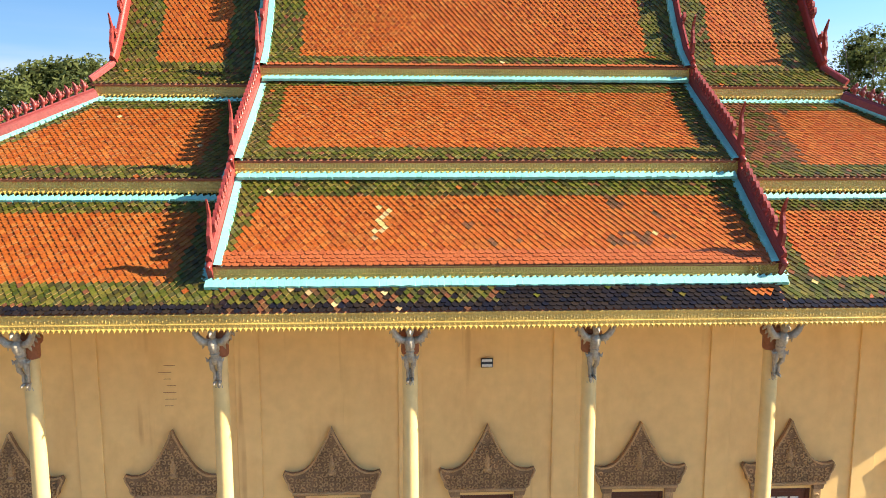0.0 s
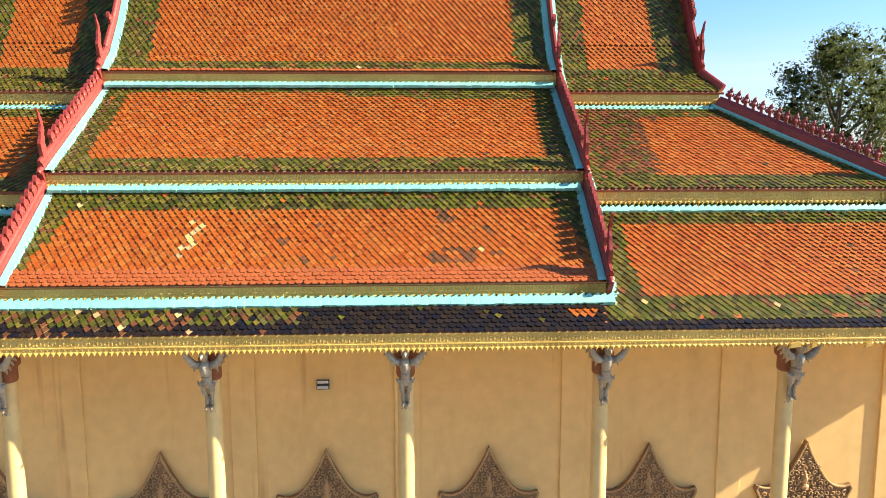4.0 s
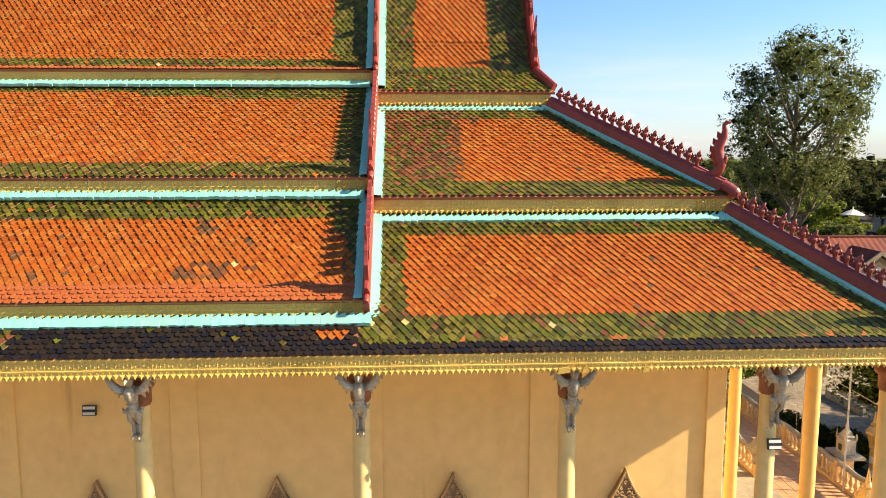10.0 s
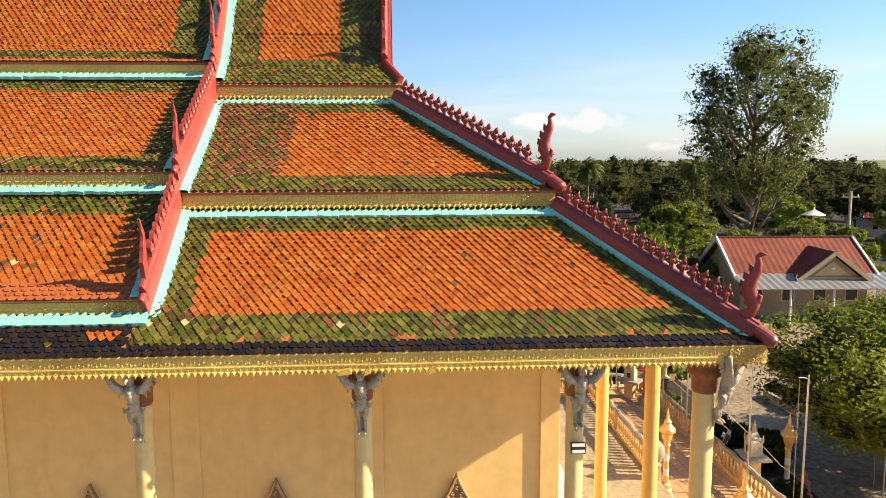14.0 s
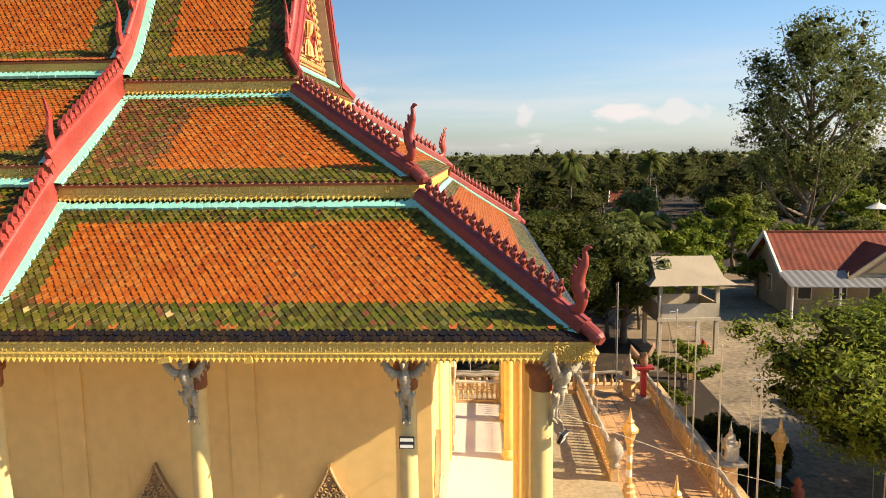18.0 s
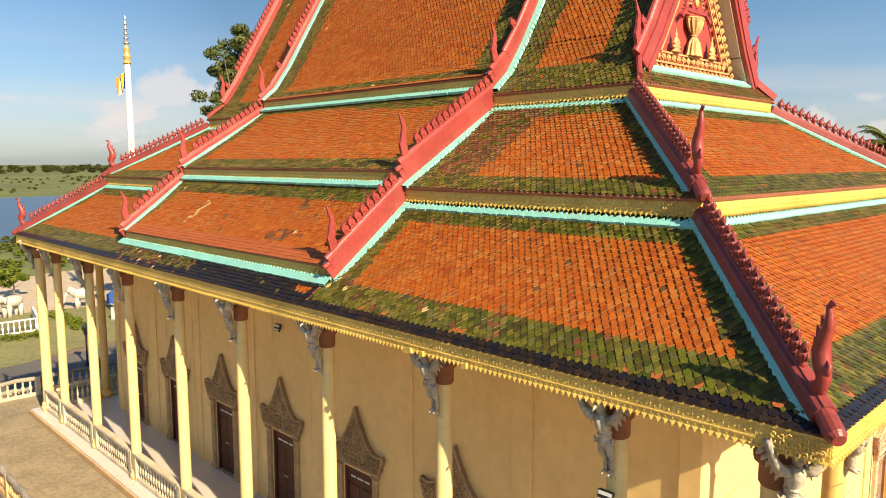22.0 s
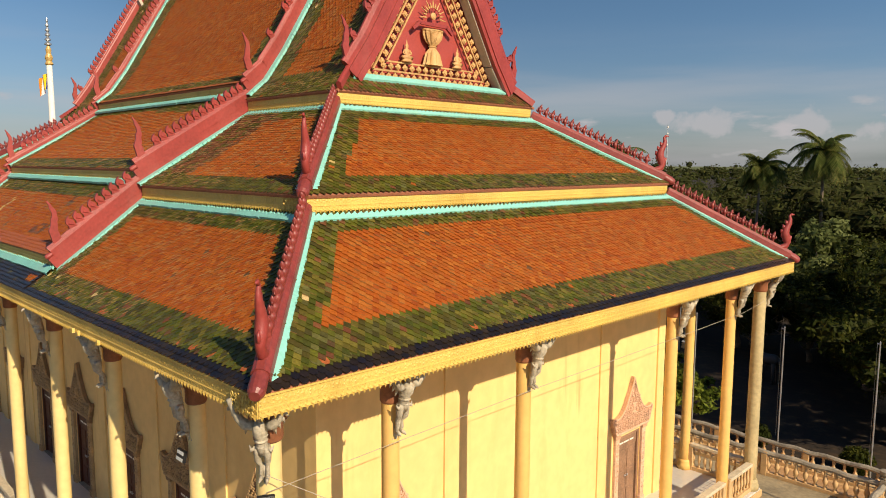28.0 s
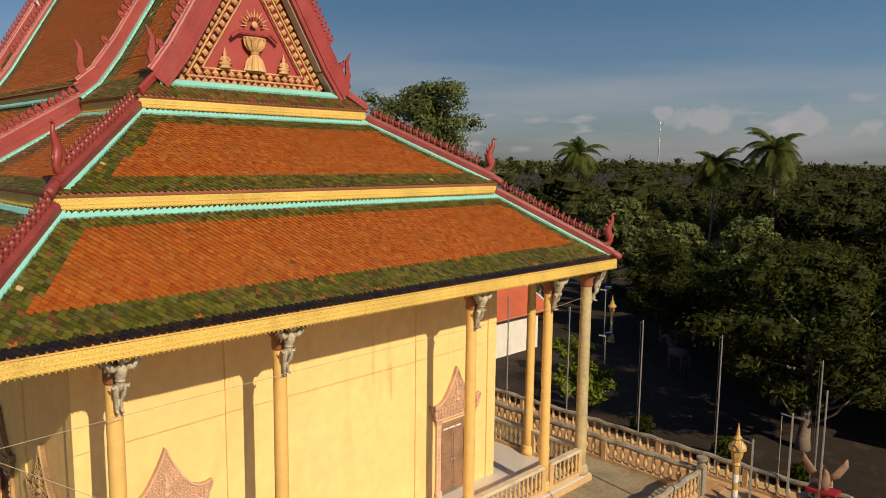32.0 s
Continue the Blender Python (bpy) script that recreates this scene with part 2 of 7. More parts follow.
def leaf_material(name, colours, patch=0.35, island=0.5):
    m = bpy.data.materials.new(name)
    m.use_nodes = True
    nt = m.node_tree
    b = nt.nodes["Principled BSDF"]
    b.inputs["Roughness"].default_value = 0.7
    b.inputs["Specular IOR Level"].default_value = 0.12
    geo, info = nt.nodes.new("ShaderNodeNewGeometry"), nt.nodes.new("ShaderNodeObjectInfo")
    n1 = nt.nodes.new("ShaderNodeTexNoise")
    n1.inputs["Scale"].default_value, n1.inputs["Detail"].default_value = patch, 3
    nt.links.new(geo.outputs["Position"], n1.inputs["Vector"])
    add = nt.nodes.new("ShaderNodeMath")
    add.operation = "MULTIPLY_ADD"
    nt.links.new(geo.outputs["Random Per Island"], add.inputs[0])
    add.inputs[1].default_value = island
    nt.links.new(n1.outputs["Fac"], add.inputs[2])
    sub = nt.nodes.new("ShaderNodeMath")
    sub.operation = "SUBTRACT"
    nt.links.new(add.outputs[0], sub.inputs[0])
    sub.inputs[1].default_value = island * 0.5
    ramp = nt.nodes.new("ShaderNodeValToRGB")
    el = ramp.color_ramp.elements
    while len(el) < len(colours):
        el.new(0.5)
    for i, c in enumerate(colours):
        el[i].position, el[i].color = 0.1 + 0.8 * i / (len(colours) - 1), (*c, 1)
    nt.links.new(sub.outputs[0], ramp.inputs[0])
    nt.links.new(ramp.outputs[0], b.inputs["Base Color"])
    tr = nt.nodes.new("ShaderNodeBsdfTranslucent")
    nt.links.new(ramp.outputs[0], tr.inputs["Color"])
    ms = nt.nodes.new("ShaderNodeMixShader")
    ms.inputs[0].default_value = 0.38
    nt.links.new(b.outputs[0], ms.inputs[1])
    nt.links.new(tr.outputs[0], ms.inputs[2])
    nt.links.new(ms.outputs[0], nt.nodes["Material Output"].inputs["Surface"])
    return m


ORANGE = tile_material("orange_tile", [(0.334, 0.068, 0.009), (0.411, 0.102, 0.012), (0.363, 0.077, 0.009), (0.449, 0.140, 0.022), (0.287, 0.055, 0.008), (0.392, 0.108, 0.016)], 0.55, (0.26, 0.098, 0.018), 0.5)
GREEN = tile_material("green_tile", [(0.059, 0.070, 0.007), (0.125, 0.124, 0.013), (0.045, 0.058, 0.007), (0.178, 0.146, 0.023), (0.083, 0.068, 0.011), (0.048, 0.041, 0.009), (0.137, 0.132, 0.037)], 0.42, (0.05, 0.035, 0.015), 0.5)
NAVY = tile_material("umber_tile", [(0.016, 0.011, 0.008), (0.010, 0.010, 0.016), (0.026, 0.017, 0.010), (0.014, 0.011, 0.011), (0.036, 0.023, 0.012), (0.012, 0.011, 0.018)], 0.30, (0.040, 0.028, 0.016), 0.4)
PALE = tile_material("pale_tile", [(0.62, 0.45, 0.16), (0.7, 0.5, 0.22), (0.5, 0.32, 0.15)], 0.5)
ROSE = tile_material("rose_tile", [(0.36, 0.085, 0.024), (0.42, 0.115, 0.034), (0.39, 0.10, 0.03)], 0.5, (0.2, 0.08, 0.04), 0.3)
BROWN = tile_material("brown_tile", [(0.14, 0.045, 0.02), (0.22, 0.08, 0.03), (0.09, 0.05, 0.02), (0.18, 0.06, 0.025)], 0.45)
# tile edges: clay paled so that the sunlit rim is in the colour
LIT_EDGE_CLAY = material("lit_edge_clay", (0.30, 0.17, 0.065), 0.85, 0.7, 1.25, 1.2, 30, 0.1)
BED = material("roof_mortar", (0.42, 0.15, 0.08), 0.9, 0.6, 1.1)
GOLD = material("gold_paint", (0.76, 0.51, 0.125), 0.42, 0.72, 1.1, 0.8, 30, 0.5, 0.0, 55, (0.34, 0.20, 0.03), 0.5)
CYAN = material("turquoise_paint", (0.25, 0.62, 0.53), 0.5, 0.85, 1.08, 1.2, 18, 0.25, 0, 30, (0.35, 0.42, 0.34), 0.45)
RED = material("maroon_paint", (0.32, 0.048, 0.04), 0.42, 0.75, 1.15, 1.5, 14, 0.2, 0, 24, (0.38, 0.12, 0.10), 0.35)
# the same maroon on the hips, darkened as on their shaded side
HIP_RED_SHADED = material("shaded_maroon_paint", (0.26, 0.046, 0.038), 0.42, 0.7, 1.2, 1.5, 14, 0.2, 0, 24, (0.10, 0.03, 0.025), 0.4)
DEEP_RED = material("tympanum_paint", (0.37, 0.060, 0.048), 0.5, 0.85, 1.1, 1.2, 20, 0.12)
GABLE_GILT = material("faded_gilt_plaster", (0.66, 0.385, 0.15), 0.55, 0.62, 1.12, 3, 40, 0.5, 0.05, 60, (0.46, 0.16, 0.09), 0.6)
GILT = material("gilt", (0.74, 0.47, 0.16), 0.32, 0.75, 1.1, 3, 40, 0.4, 0.25, 60)
WALL = material("wall_paint", (0.87, 0.595, 0.24), 0.75, 0.9, 1.05, 0.35, 3.5, 0.08, 0, 60, (0.72, 0.44, 0.16), 0.6)


def streaks(m, tint, amount, scale, lo):
    """Thin dirt runs down a painted wall, broken up along their length."""
    nt = m.node_tree
    b = nt.nodes["Principled BSDF"]
    geo = nt.nodes.new("ShaderNodeNewGeometry")
    mp = nt.nodes.new("ShaderNodeMapping")
    mp.inputs["Scale"].default_value = (1.0, 1.0, 0.045)
    run, gap = nt.nodes.new("ShaderNodeTexNoise"), nt.nodes.new("ShaderNodeTexNoise")
    run.inputs["Scale"].default_value, run.inputs["Detail"].default_value = scale, 5
    gap.inputs["Scale"].default_value, gap.inputs["Detail"].default_value = 0.55, 4
    nt.links.new(geo.outputs["Position"], mp.inputs[0])
    nt.links.new(mp.outputs[0], run.inputs["Vector"])
    nt.links.new(geo.outputs["Position"], gap.inputs["Vector"])
    r1, r2 = nt.nodes.new("ShaderNodeMapRange"), nt.nodes.new("ShaderNodeMapRange")
    for r_, src, (a, b_, c) in ((r1, run, (lo, lo + 0.10, amount)), (r2, gap, (0.46, 0.62, 1.0))):
        nt.links.new(src.outputs["Fac"], r_.inputs[0])
        for i, v in enumerate((a, b_, 0.0, c)):
            r_.inputs[i + 1].default_value = v
    mul = nt.nodes.new("ShaderNodeMath")
    mul.operation = "MULTIPLY"
    nt.links.new(r1.outputs[0], mul.inputs[0])
    nt.links.new(r2.outputs[0], mul.inputs[1])
    mix = nt.nodes.new("ShaderNodeMixRGB")
    nt.links.new(mul.outputs[0], mix.inputs[0])
    nt.links.new(b.inputs["Base Color"].links[0].from_socket, mix.inputs[1])
    mix.inputs[2].default_value = (*tint, 1)
    nt.links.new(mix.outputs[0], b.inputs["Base Color"])


streaks(WALL, (0.52, 0.26, 0.09), 0.55, 3.2, 0.60)
PALE_COLUMN = material("pale_column_paint", (0.82, 0.605, 0.26), 0.6, 0.88, 1.06, 0.8, 6, 0.08, 0, 60, (0.62, 0.42, 0.15), 0.6)
COLUMN = material("column_paint", (0.78, 0.48, 0.15), 0.6, 0.88, 1.06, 0.8, 6, 0.08, 0, 60, (0.60, 0.38, 0.10), 0.6)
TERRA = material("terracotta_paint", (0.30, 0.11, 0.05), 0.65, 0.7, 1.2, 2, 20, 0.3)
GREY_COLUMN = material("weathered_column_paint", (0.50, 0.39, 0.20), 0.7, 0.7, 1.15, 0.9, 8, 0.2, 0, 40, (0.30, 0.24, 0.13), 0.7)
STATUE = material("grey_statue", (0.46, 0.395, 0.29), 0.75, 0.6, 1.25, 3.0, 22, 0.5, 0, 30, (0.12, 0.13, 0.12), 0.6)
# one plaster in two colours: brown as shaded (south), pink as sunlit (east)
SHADED_CARVED = material("shaded_carved_plaster", (0.50, 0.315, 0.145), 0.7, 0.6, 1.25, 2.5, 30, 0.8, 0, 34)
# fields behind both reliefs: recess shade and dirt put into a darker colour
CARVED_RECESS_SHADE = material("carved_recess_shade", (0.30, 0.18, 0.09), 0.8, 0.6, 1.25, 2.5, 30, 0.8, 0, 34)
SUNLIT_CARVED = material("sunlit_carved_plaster", (0.72, 0.45, 0.30), 0.75, 0.7, 1.15, 2.5, 30, 0.8, 0, 34)
PINK_RECESS_SHADE = material("pink_recess_shade", (0.58, 0.34, 0.21), 0.8, 0.65, 1.2, 2.5, 30, 0.8, 0, 34)
WOOD = material("door_wood", (0.10, 0.026, 0.012), 0.5, 0.6, 1.3, 2, 24, 0.25, 0, 40, (0.05, 0.02, 0.012), 0.6)
OLD_WOOD = material("weathered_wood", (0.30, 0.17, 0.10), 0.75, 0.6, 1.2, 2, 20, 0.3, 0, 40, (0.12, 0.07, 0.05), 0.6)
WHITE = material("white_paint", (0.78, 0.74, 0.66), 0.6, 0.85, 1.05, 1.2, 12, 0.15, 0, 30, (0.5, 0.44, 0.33), 0.5)
RAIL = material("weathered_rail_paint", (0.66, 0.55, 0.38), 0.7, 0.75, 1.1, 1.2, 14, 0.25, 0, 30, (0.30, 0.235, 0.14), 0.75)
STATUE_WHITE = material("weathered_white_statue", (0.60, 0.55, 0.46), 0.75, 0.7, 1.1, 1.6, 10, 0.3, 0, 20, (0.28, 0.25, 0.20), 0.7)
CREAM = material("cream_plaster", (0.62, 0.40, 0.19), 0.7, 0.8, 1.1, 1.0, 10, 0.2, 0, 30, (0.34, 0.20, 0.10), 0.6)
STONE = material("weathered_stone", (0.34, 0.29, 0.22), 0.85, 0.6, 1.15, 1.0, 12, 0.5, 0, 20, (0.10, 0.09, 0.07), 0.6)
FLOOR = material("polished_floor", (0.62, 0.58, 0.52), 0.28, 0.9, 1.05, 0.7, 8, 0.03)
CONCRETE = material("terrace_concrete", (0.34, 0.27, 0.165), 0.85, 0.62, 1.18, 0.5, 7, 0.3, 0, 24, (0.17, 0.135, 0.085), 0.75)
PAVER = material("clay_paver", (0.52, 0.29, 0.13), 0.75, 0.75, 1.12, 0.5, 9, 0.2, 0, 30, (0.34, 0.18, 0.10), 0.6)
STEEL = material("galvanised_steel", (0.5, 0.5, 0.5), 0.4, 0.8, 1.1, 3, 30, 0.05, 0.7)
BLACK = material("black_plastic", (0.015, 0.015, 0.016), 0.4, 0.8, 1.2)
LAMP_FACE = material("lamp_glass", (0.72, 0.72, 0.66), 0.2, 0.9, 1.05)
CABLE = material("cable", (0.42, 0.35, 0.25), 0.6)
BARK = material("bark", (0.20, 0.15, 0.11), 0.9, 0.55, 1.2, 2, 12, 0.6, 0, 18)
# blue of the reflected sky put into the base colour, specular kept low
WATER = material("lake_water", (0.050, 0.088, 0.150), 0.3, 0.85, 1.15, 0.03, 0.3, 0.3, 0, 1.2, spec=0.18)
GROUND = material("bare_earth", (0.21, 0.15, 0.095), 0.95, 0.7, 1.15, 0.05, 1.1, 0.4, 0, 5, (0.20, 0.17, 0.09), 0.6)
# littered soil, its colour lowered to carry the shade under the trees
SOIL = material("shaded_litter_soil", (0.022, 0.012, 0.0045), 0.95, 0.6, 1.3, 0.3, 4, 0.4, 0, 8, (0.10, 0.055, 0.022), 0.6)
GRASS = material("meadow", (0.125, 0.145, 0.036), 0.95, 0.55, 1.35, 0.012, 0.12, 0.4, 0, 3, (0.17, 0.135, 0.06), 0.8)
SAND = material("pale_sand", (0.50, 0.40, 0.28), 0.95, 0.8, 1.1, 0.12, 2.0, 0.3, 0, 6, (0.36, 0.27, 0.17), 0.6)
DRY_LAWN = material("dry_lawn", (0.20, 0.19, 0.07), 0.95, 0.65, 1.25, 0.15, 3.0, 0.4, 0, 6, (0.30, 0.24, 0.12), 0.6)
ASPHALT = material("worn_road", (0.12, 0.11, 0.10), 0.9, 0.75, 1.2, 0.2, 6, 0.3)
PAVING = material("courtyard_concrete", (0.235, 0.180, 0.115), 0.9, 0.45, 1.5, 0.3, 3.5, 0.3, 0, 14, (0.075, 0.058, 0.036), 0.85)
CLAY_ROOF = material("clay_roof", (0.17, 0.034, 0.018), 0.85, 0.6, 1.35, 0.6, 9, 0.3)
BLUE_ROOF = material("blue_sheet", (0.04, 0.12, 0.42), 0.45, 0.85, 1.1)
ZINC = material("zinc_sheet", (0.25, 0.255, 0.26), 0.45, 0.8, 1.1, 0.8, 9, 0.1, 0.3)
FIBRE = material("fibre_cement_sheet", (0.36, 0.30, 0.22), 0.85, 0.8, 1.1)
PLASTER = material("pale_plaster", (0.50, 0.44, 0.34), 0.8, 0.8, 1.1, 0.6, 8, 0.1, 0, 30, (0.28, 0.24, 0.18), 0.5)
HALL_WALL = material("hall_plaster", (0.44, 0.33, 0.20), 0.8, 0.75, 1.1, 0.6, 8, 0.1, 0, 30, (0.32, 0.23, 0.13), 0.6)
ORANGE_WALL = material("orange_wall", (0.55, 0.12, 0.05), 0.7)
GLASS_DARK = material("dark_window", (0.02, 0.022, 0.025), 0.15)
RED_POST = material("red_post_paint", (0.36, 0.02, 0.02), 0.45)
BLUE_PANEL = material("solar_glass", (0.05, 0.16, 0.42), 0.15, 0.85, 1.1)
DARK_STONE = material("dark_stone", (0.05, 0.045, 0.04), 0.6)
FLAG_RED = material("red_cloth", (0.75, 0.04, 0.03), 0.8)
LEAF_A = leaf_material("broad_leaves", [(0.073, 0.106, 0.014), (0.154, 0.199, 0.026), (0.292, 0.312, 0.045)])
# darker copy of the broad leaves, with the garden's shade in the colour
LEAF_D = leaf_material("shade_darkened_leaves", [(0.017, 0.025, 0.003), (0.041, 0.052, 0.008), (0.102, 0.101, 0.015)])
LEAF_B = leaf_material("olive_leaves", [(0.065, 0.081, 0.024), (0.130, 0.155, 0.046), (0.215, 0.232, 0.079)])
LEAF_C = leaf_material("far_leaves", [(0.030, 0.040, 0.009), (0.072, 0.082, 0.016), (0.060, 0.052, 0.020), (0.046, 0.068, 0.013), (0.170, 0.138, 0.028)], 0.09, 0.4)
# dark lumps in the crowns: the shade between the leaves as a colour
CROWN_SHADE = material("crown_inner_shade", (0.040, 0.044, 0.016), 0.95, 0.6, 1.3, 0.8, 6, 0.3, spec=0.0)
LEAF_P = leaf_material("palm_leaves", [(0.042, 0.063, 0.013), (0.084, 0.109, 0.022), (0.196, 0.168, 0.052)])

# ---- mesh helpers ----


def thing(name, label, category, group="", kind="", at=(0, 0, 0)):
    e = new(name)
    e.location = at
    return tagged(e, label, category, group, kind)


def part(name, bm, mat, parent=None, label="", smooth=False):
    """Links a bmesh as one mesh object under a thing or a part."""
    me = bpy.data.meshes.new(name)
    bmesh.ops.recalc_face_normals(bm, faces=bm.faces)
    bm.to_mesh(me)
    bm.free()
    for m in (mat if isinstance(mat, (list, tuple)) else [mat]):
        me.materials.append(m)
    if smooth:
        me.polygons.foreach_set("use_smooth", [True] * len(me.polygons))
    ob = new(name, me)
    if parent:
        ob.parent = parent
    return tagged(ob, label)


def twin(name, ob, m, parent, label=""):
    """Another object on the same mesh."""
    o = new(name, ob if isinstance(ob, bpy.types.Mesh) else ob.data)
    o.parent = parent
    o.matrix_basis = m
    return tagged(o, label)


def box(bm, x0, y0, z0, x1, y1, z1, bevel=0.0):
    vs = [bm.verts.new(p) for p in ((x0, y0, z0), (x1, y0, z0), (x1, y1, z0), (x0, y1, z0), (x0, y0, z1), (x1, y0, z1), (x1, y1, z1), (x0, y1, z1))]
    fs = [bm.faces.new([vs[i] for i in f]) for f in ((3, 2, 1, 0), (4, 5, 6, 7), (0, 1, 5, 4), (1, 2, 6, 5), (2, 3, 7, 6), (3, 0, 4, 7))]
    if bevel:
        bmesh.ops.bevel(bm, geom=list({e for f in fs for e in f.edges}), offset=bevel, segments=1, affect="EDGES")
    return bm


def lathe(bm, profile, seg=12, at=(0, 0, 0), m=None):
    """Turned shape from (radius, height) pairs."""
    rings = []
    for r, z in profile:
        ring = []
        for i in range(seg):
            a = 2 * math.pi * i / seg
            p = Vector((at[0] + r * math.cos(a), at[1] + r * math.sin(a), at[2] + z))
            ring.append(bm.verts.new(m @ p if m else p))
        rings.append(ring)
    for a, b in zip(rings, rings[1:]):
        for i in range(seg):
            bm.faces.new((a[i], a[(i + 1) % seg], b[(i + 1) % seg], b[i]))
    bm.faces.new(rings[0][::-1])
    bm.faces.new(rings[-1])
    return bm


def tube(bm, pts, radii, seg=8, squash=1.0):
    """A limb through the points with the given radii; squash flattens it sideways."""
    pts = [Vector(p) for p in pts]
    rings = []
    side = None
    for i, p in enumerate(pts):
        d = (pts[min(i + 1, len(pts) - 1)] - pts[max(i - 1, 0)]).normalized()
        ref = Vector((0, 0, 1)) if abs(d.z) < 0.9 else Vector((0, 1, 0))
        s = d.cross(ref).normalized() if side is None else (side - d * side.dot(d)).normalized()
        side = s
        t = d.cross(s)
        r = radii[i] if isinstance(radii, (list, tuple)) else radii
        rings.append([bm.verts.new(p + s * (math.cos(2 * math.pi * k / seg) * r * squash) + t * (math.sin(2 * math.pi * k / seg) * r)) for k in range(seg)])
    for a, b in zip(rings, rings[1:]):
        for k in range(seg):
            bm.faces.new((a[k], a[(k + 1) % seg], b[(k + 1) % seg], b[k]))
    bm.faces.new(rings[0][::-1])
    bm.faces.new(rings[-1])
    return bm


def prism(bm, outline, depth, m=None):
    """Outline in x and z, from y = 0 to y = depth."""
    a = [Vector((x, 0, z)) for x, z in outline]
    b = [Vector((x, depth, z)) for x, z in outline]
    if m:
        a, b = [m @ p for p in a], [m @ p for p in b]
    a, b = [bm.verts.new(p) for p in a], [bm.verts.new(p) for p in b]
    bm.faces.new(a)
    bm.faces.new(b[::-1])
    n = len(a)
    for i in range(n):
        bm.faces.new((a[(i + 1) % n], a[i], b[i], b[(i + 1) % n]))
    return bm


def beam(bm, p0, p1, width, lo, hi, upv=None):
    """A bar from p0 to p1 that reaches from lo to hi across its line, by upv."""
    p0, p1 = Vector(p0), Vector(p1)
    d = (p1 - p0).normalized()
    s = d.cross(upv or Vector((0, 0, 1))).normalized() * (width / 2)
    u = (s.cross(d)).normalized()
    vs = [bm.verts.new(q) for q in (p0 - s + u * lo, p0 + s + u * lo, p0 + s + u * hi, p0 - s + u * hi, p1 - s + u * lo, p1 + s + u * lo, p1 + s + u * hi, p1 - s + u * hi)]
    for f in ((0, 1, 2, 3), (7, 6, 5, 4), (0, 4, 5, 1), (1, 5, 6, 2), (2, 6, 7, 3), (3, 7, 4, 0)):
        bm.faces.new([vs[i] for i in f])
    return bm


def soup(name, verts, loops, sizes, mats, mat_index=None, parent=None):
    """One mesh from arrays: vertices, corner indices, corners a face."""
    me = bpy.data.meshes.new(name)
    me.vertices.add(len(verts))
    me.vertices.foreach_set("co", np.ascontiguousarray(verts, dtype=np.float32).ravel())
    me.loops.add(len(loops))
    me.loops.foreach_set("vertex_index", np.ascontiguousarray(loops, dtype=np.int32))
    me.polygons.add(len(sizes))
    sizes = np.asarray(sizes, dtype=np.int32)
    me.polygons.foreach_set("loop_start", np.concatenate(([0], np.cumsum(sizes)[:-1])).astype(np.int32))
    if mat_index is not None:
        me.polygons.foreach_set("material_index", np.asarray(mat_index, dtype=np.int32))
    for m in mats:
        me.materials.append(m)
    me.update(calc_edges=True)
    me.shade_flat()
    me.validate()
    ob = new(name, me)
    if parent:
        ob.parent = parent
    return ob

# ---- the temple: plan ----
CY = 9.0                                  # middle of the temple, south to north
E1, E2, E3 = (15.43, 9.26, 7.60), (12.60, 6.62, 9.95), (9.62, 3.66, 12.19)   # half length, half width, height of the three eaves
T1, T2, T3 = (12.50, 6.50, 9.62), (9.50, 3.60, 11.87), (9.20, 3.12, 12.63)   # where each skirt ends above
RIDGE_Z = 17.65
RX = 5.50                                  # half length of the raised middle roofs
WALL_X, WALL_Y = 12.65, 6.44               # half sizes of the hall
FLOOR_Z = 0.25
temple = thing("temple", "yellow temple hall with tiered orange and green tiled roof", "temple")

TW, TE, TL = 0.140, 0.100, 0.185           # tile width, exposure, length
TILE_MATS = [ORANGE, GREEN, NAVY, PALE, BROWN, ROSE, LIT_EDGE_CLAY]
T_OUT = np.array([(-0.068, TL), (0.068, TL), (0.068, 0.088), (0.006, 0.0), (-0.006, 0.0), (-0.068, 0.088)])
T_ROUND = np.array([(-0.068, TL), (0.068, TL), (0.068, 0.055), (0.036, 0.004), (-0.036, 0.004), (-0.068, 0.055)])
rng = np.random.default_rng(7)


def tile_local(outline):
    top = np.array([(a, b, 0.040 - 0.034 * b / TL) for a, b in outline])
    return np.vstack((top, top - np.array((0, 0, 0.011))))


T_VERTS, R_VERTS = tile_local(T_OUT), tile_local(T_ROUND)
ROUND_KINDS = (2, 5)
T_FACES = [(0, 5, 4, 3, 2, 1), (1, 2, 8, 7), (2, 3, 9, 8), (3, 4, 10, 9), (4, 5, 11, 10), (5, 0, 6, 11)]
LIT_EDGE = (0, 0, 1, 1, 1, 0)                   # edge faces of a tile: bare clay, paled to stand for the sunlit rim
tile_meshes = []
for k_, m_ in enumerate(TILE_MATS[:6]):
    me_ = bpy.data.meshes.new("tile")
    me_.from_pydata([tuple(v) for v in (R_VERTS if k_ in ROUND_KINDS else T_VERTS)], [], T_FACES)
    me_.materials.append(m_)
    me_.materials.append(m_)
    me_.polygons.foreach_set("material_index", LIT_EDGE)
    tile_meshes.append(me_)


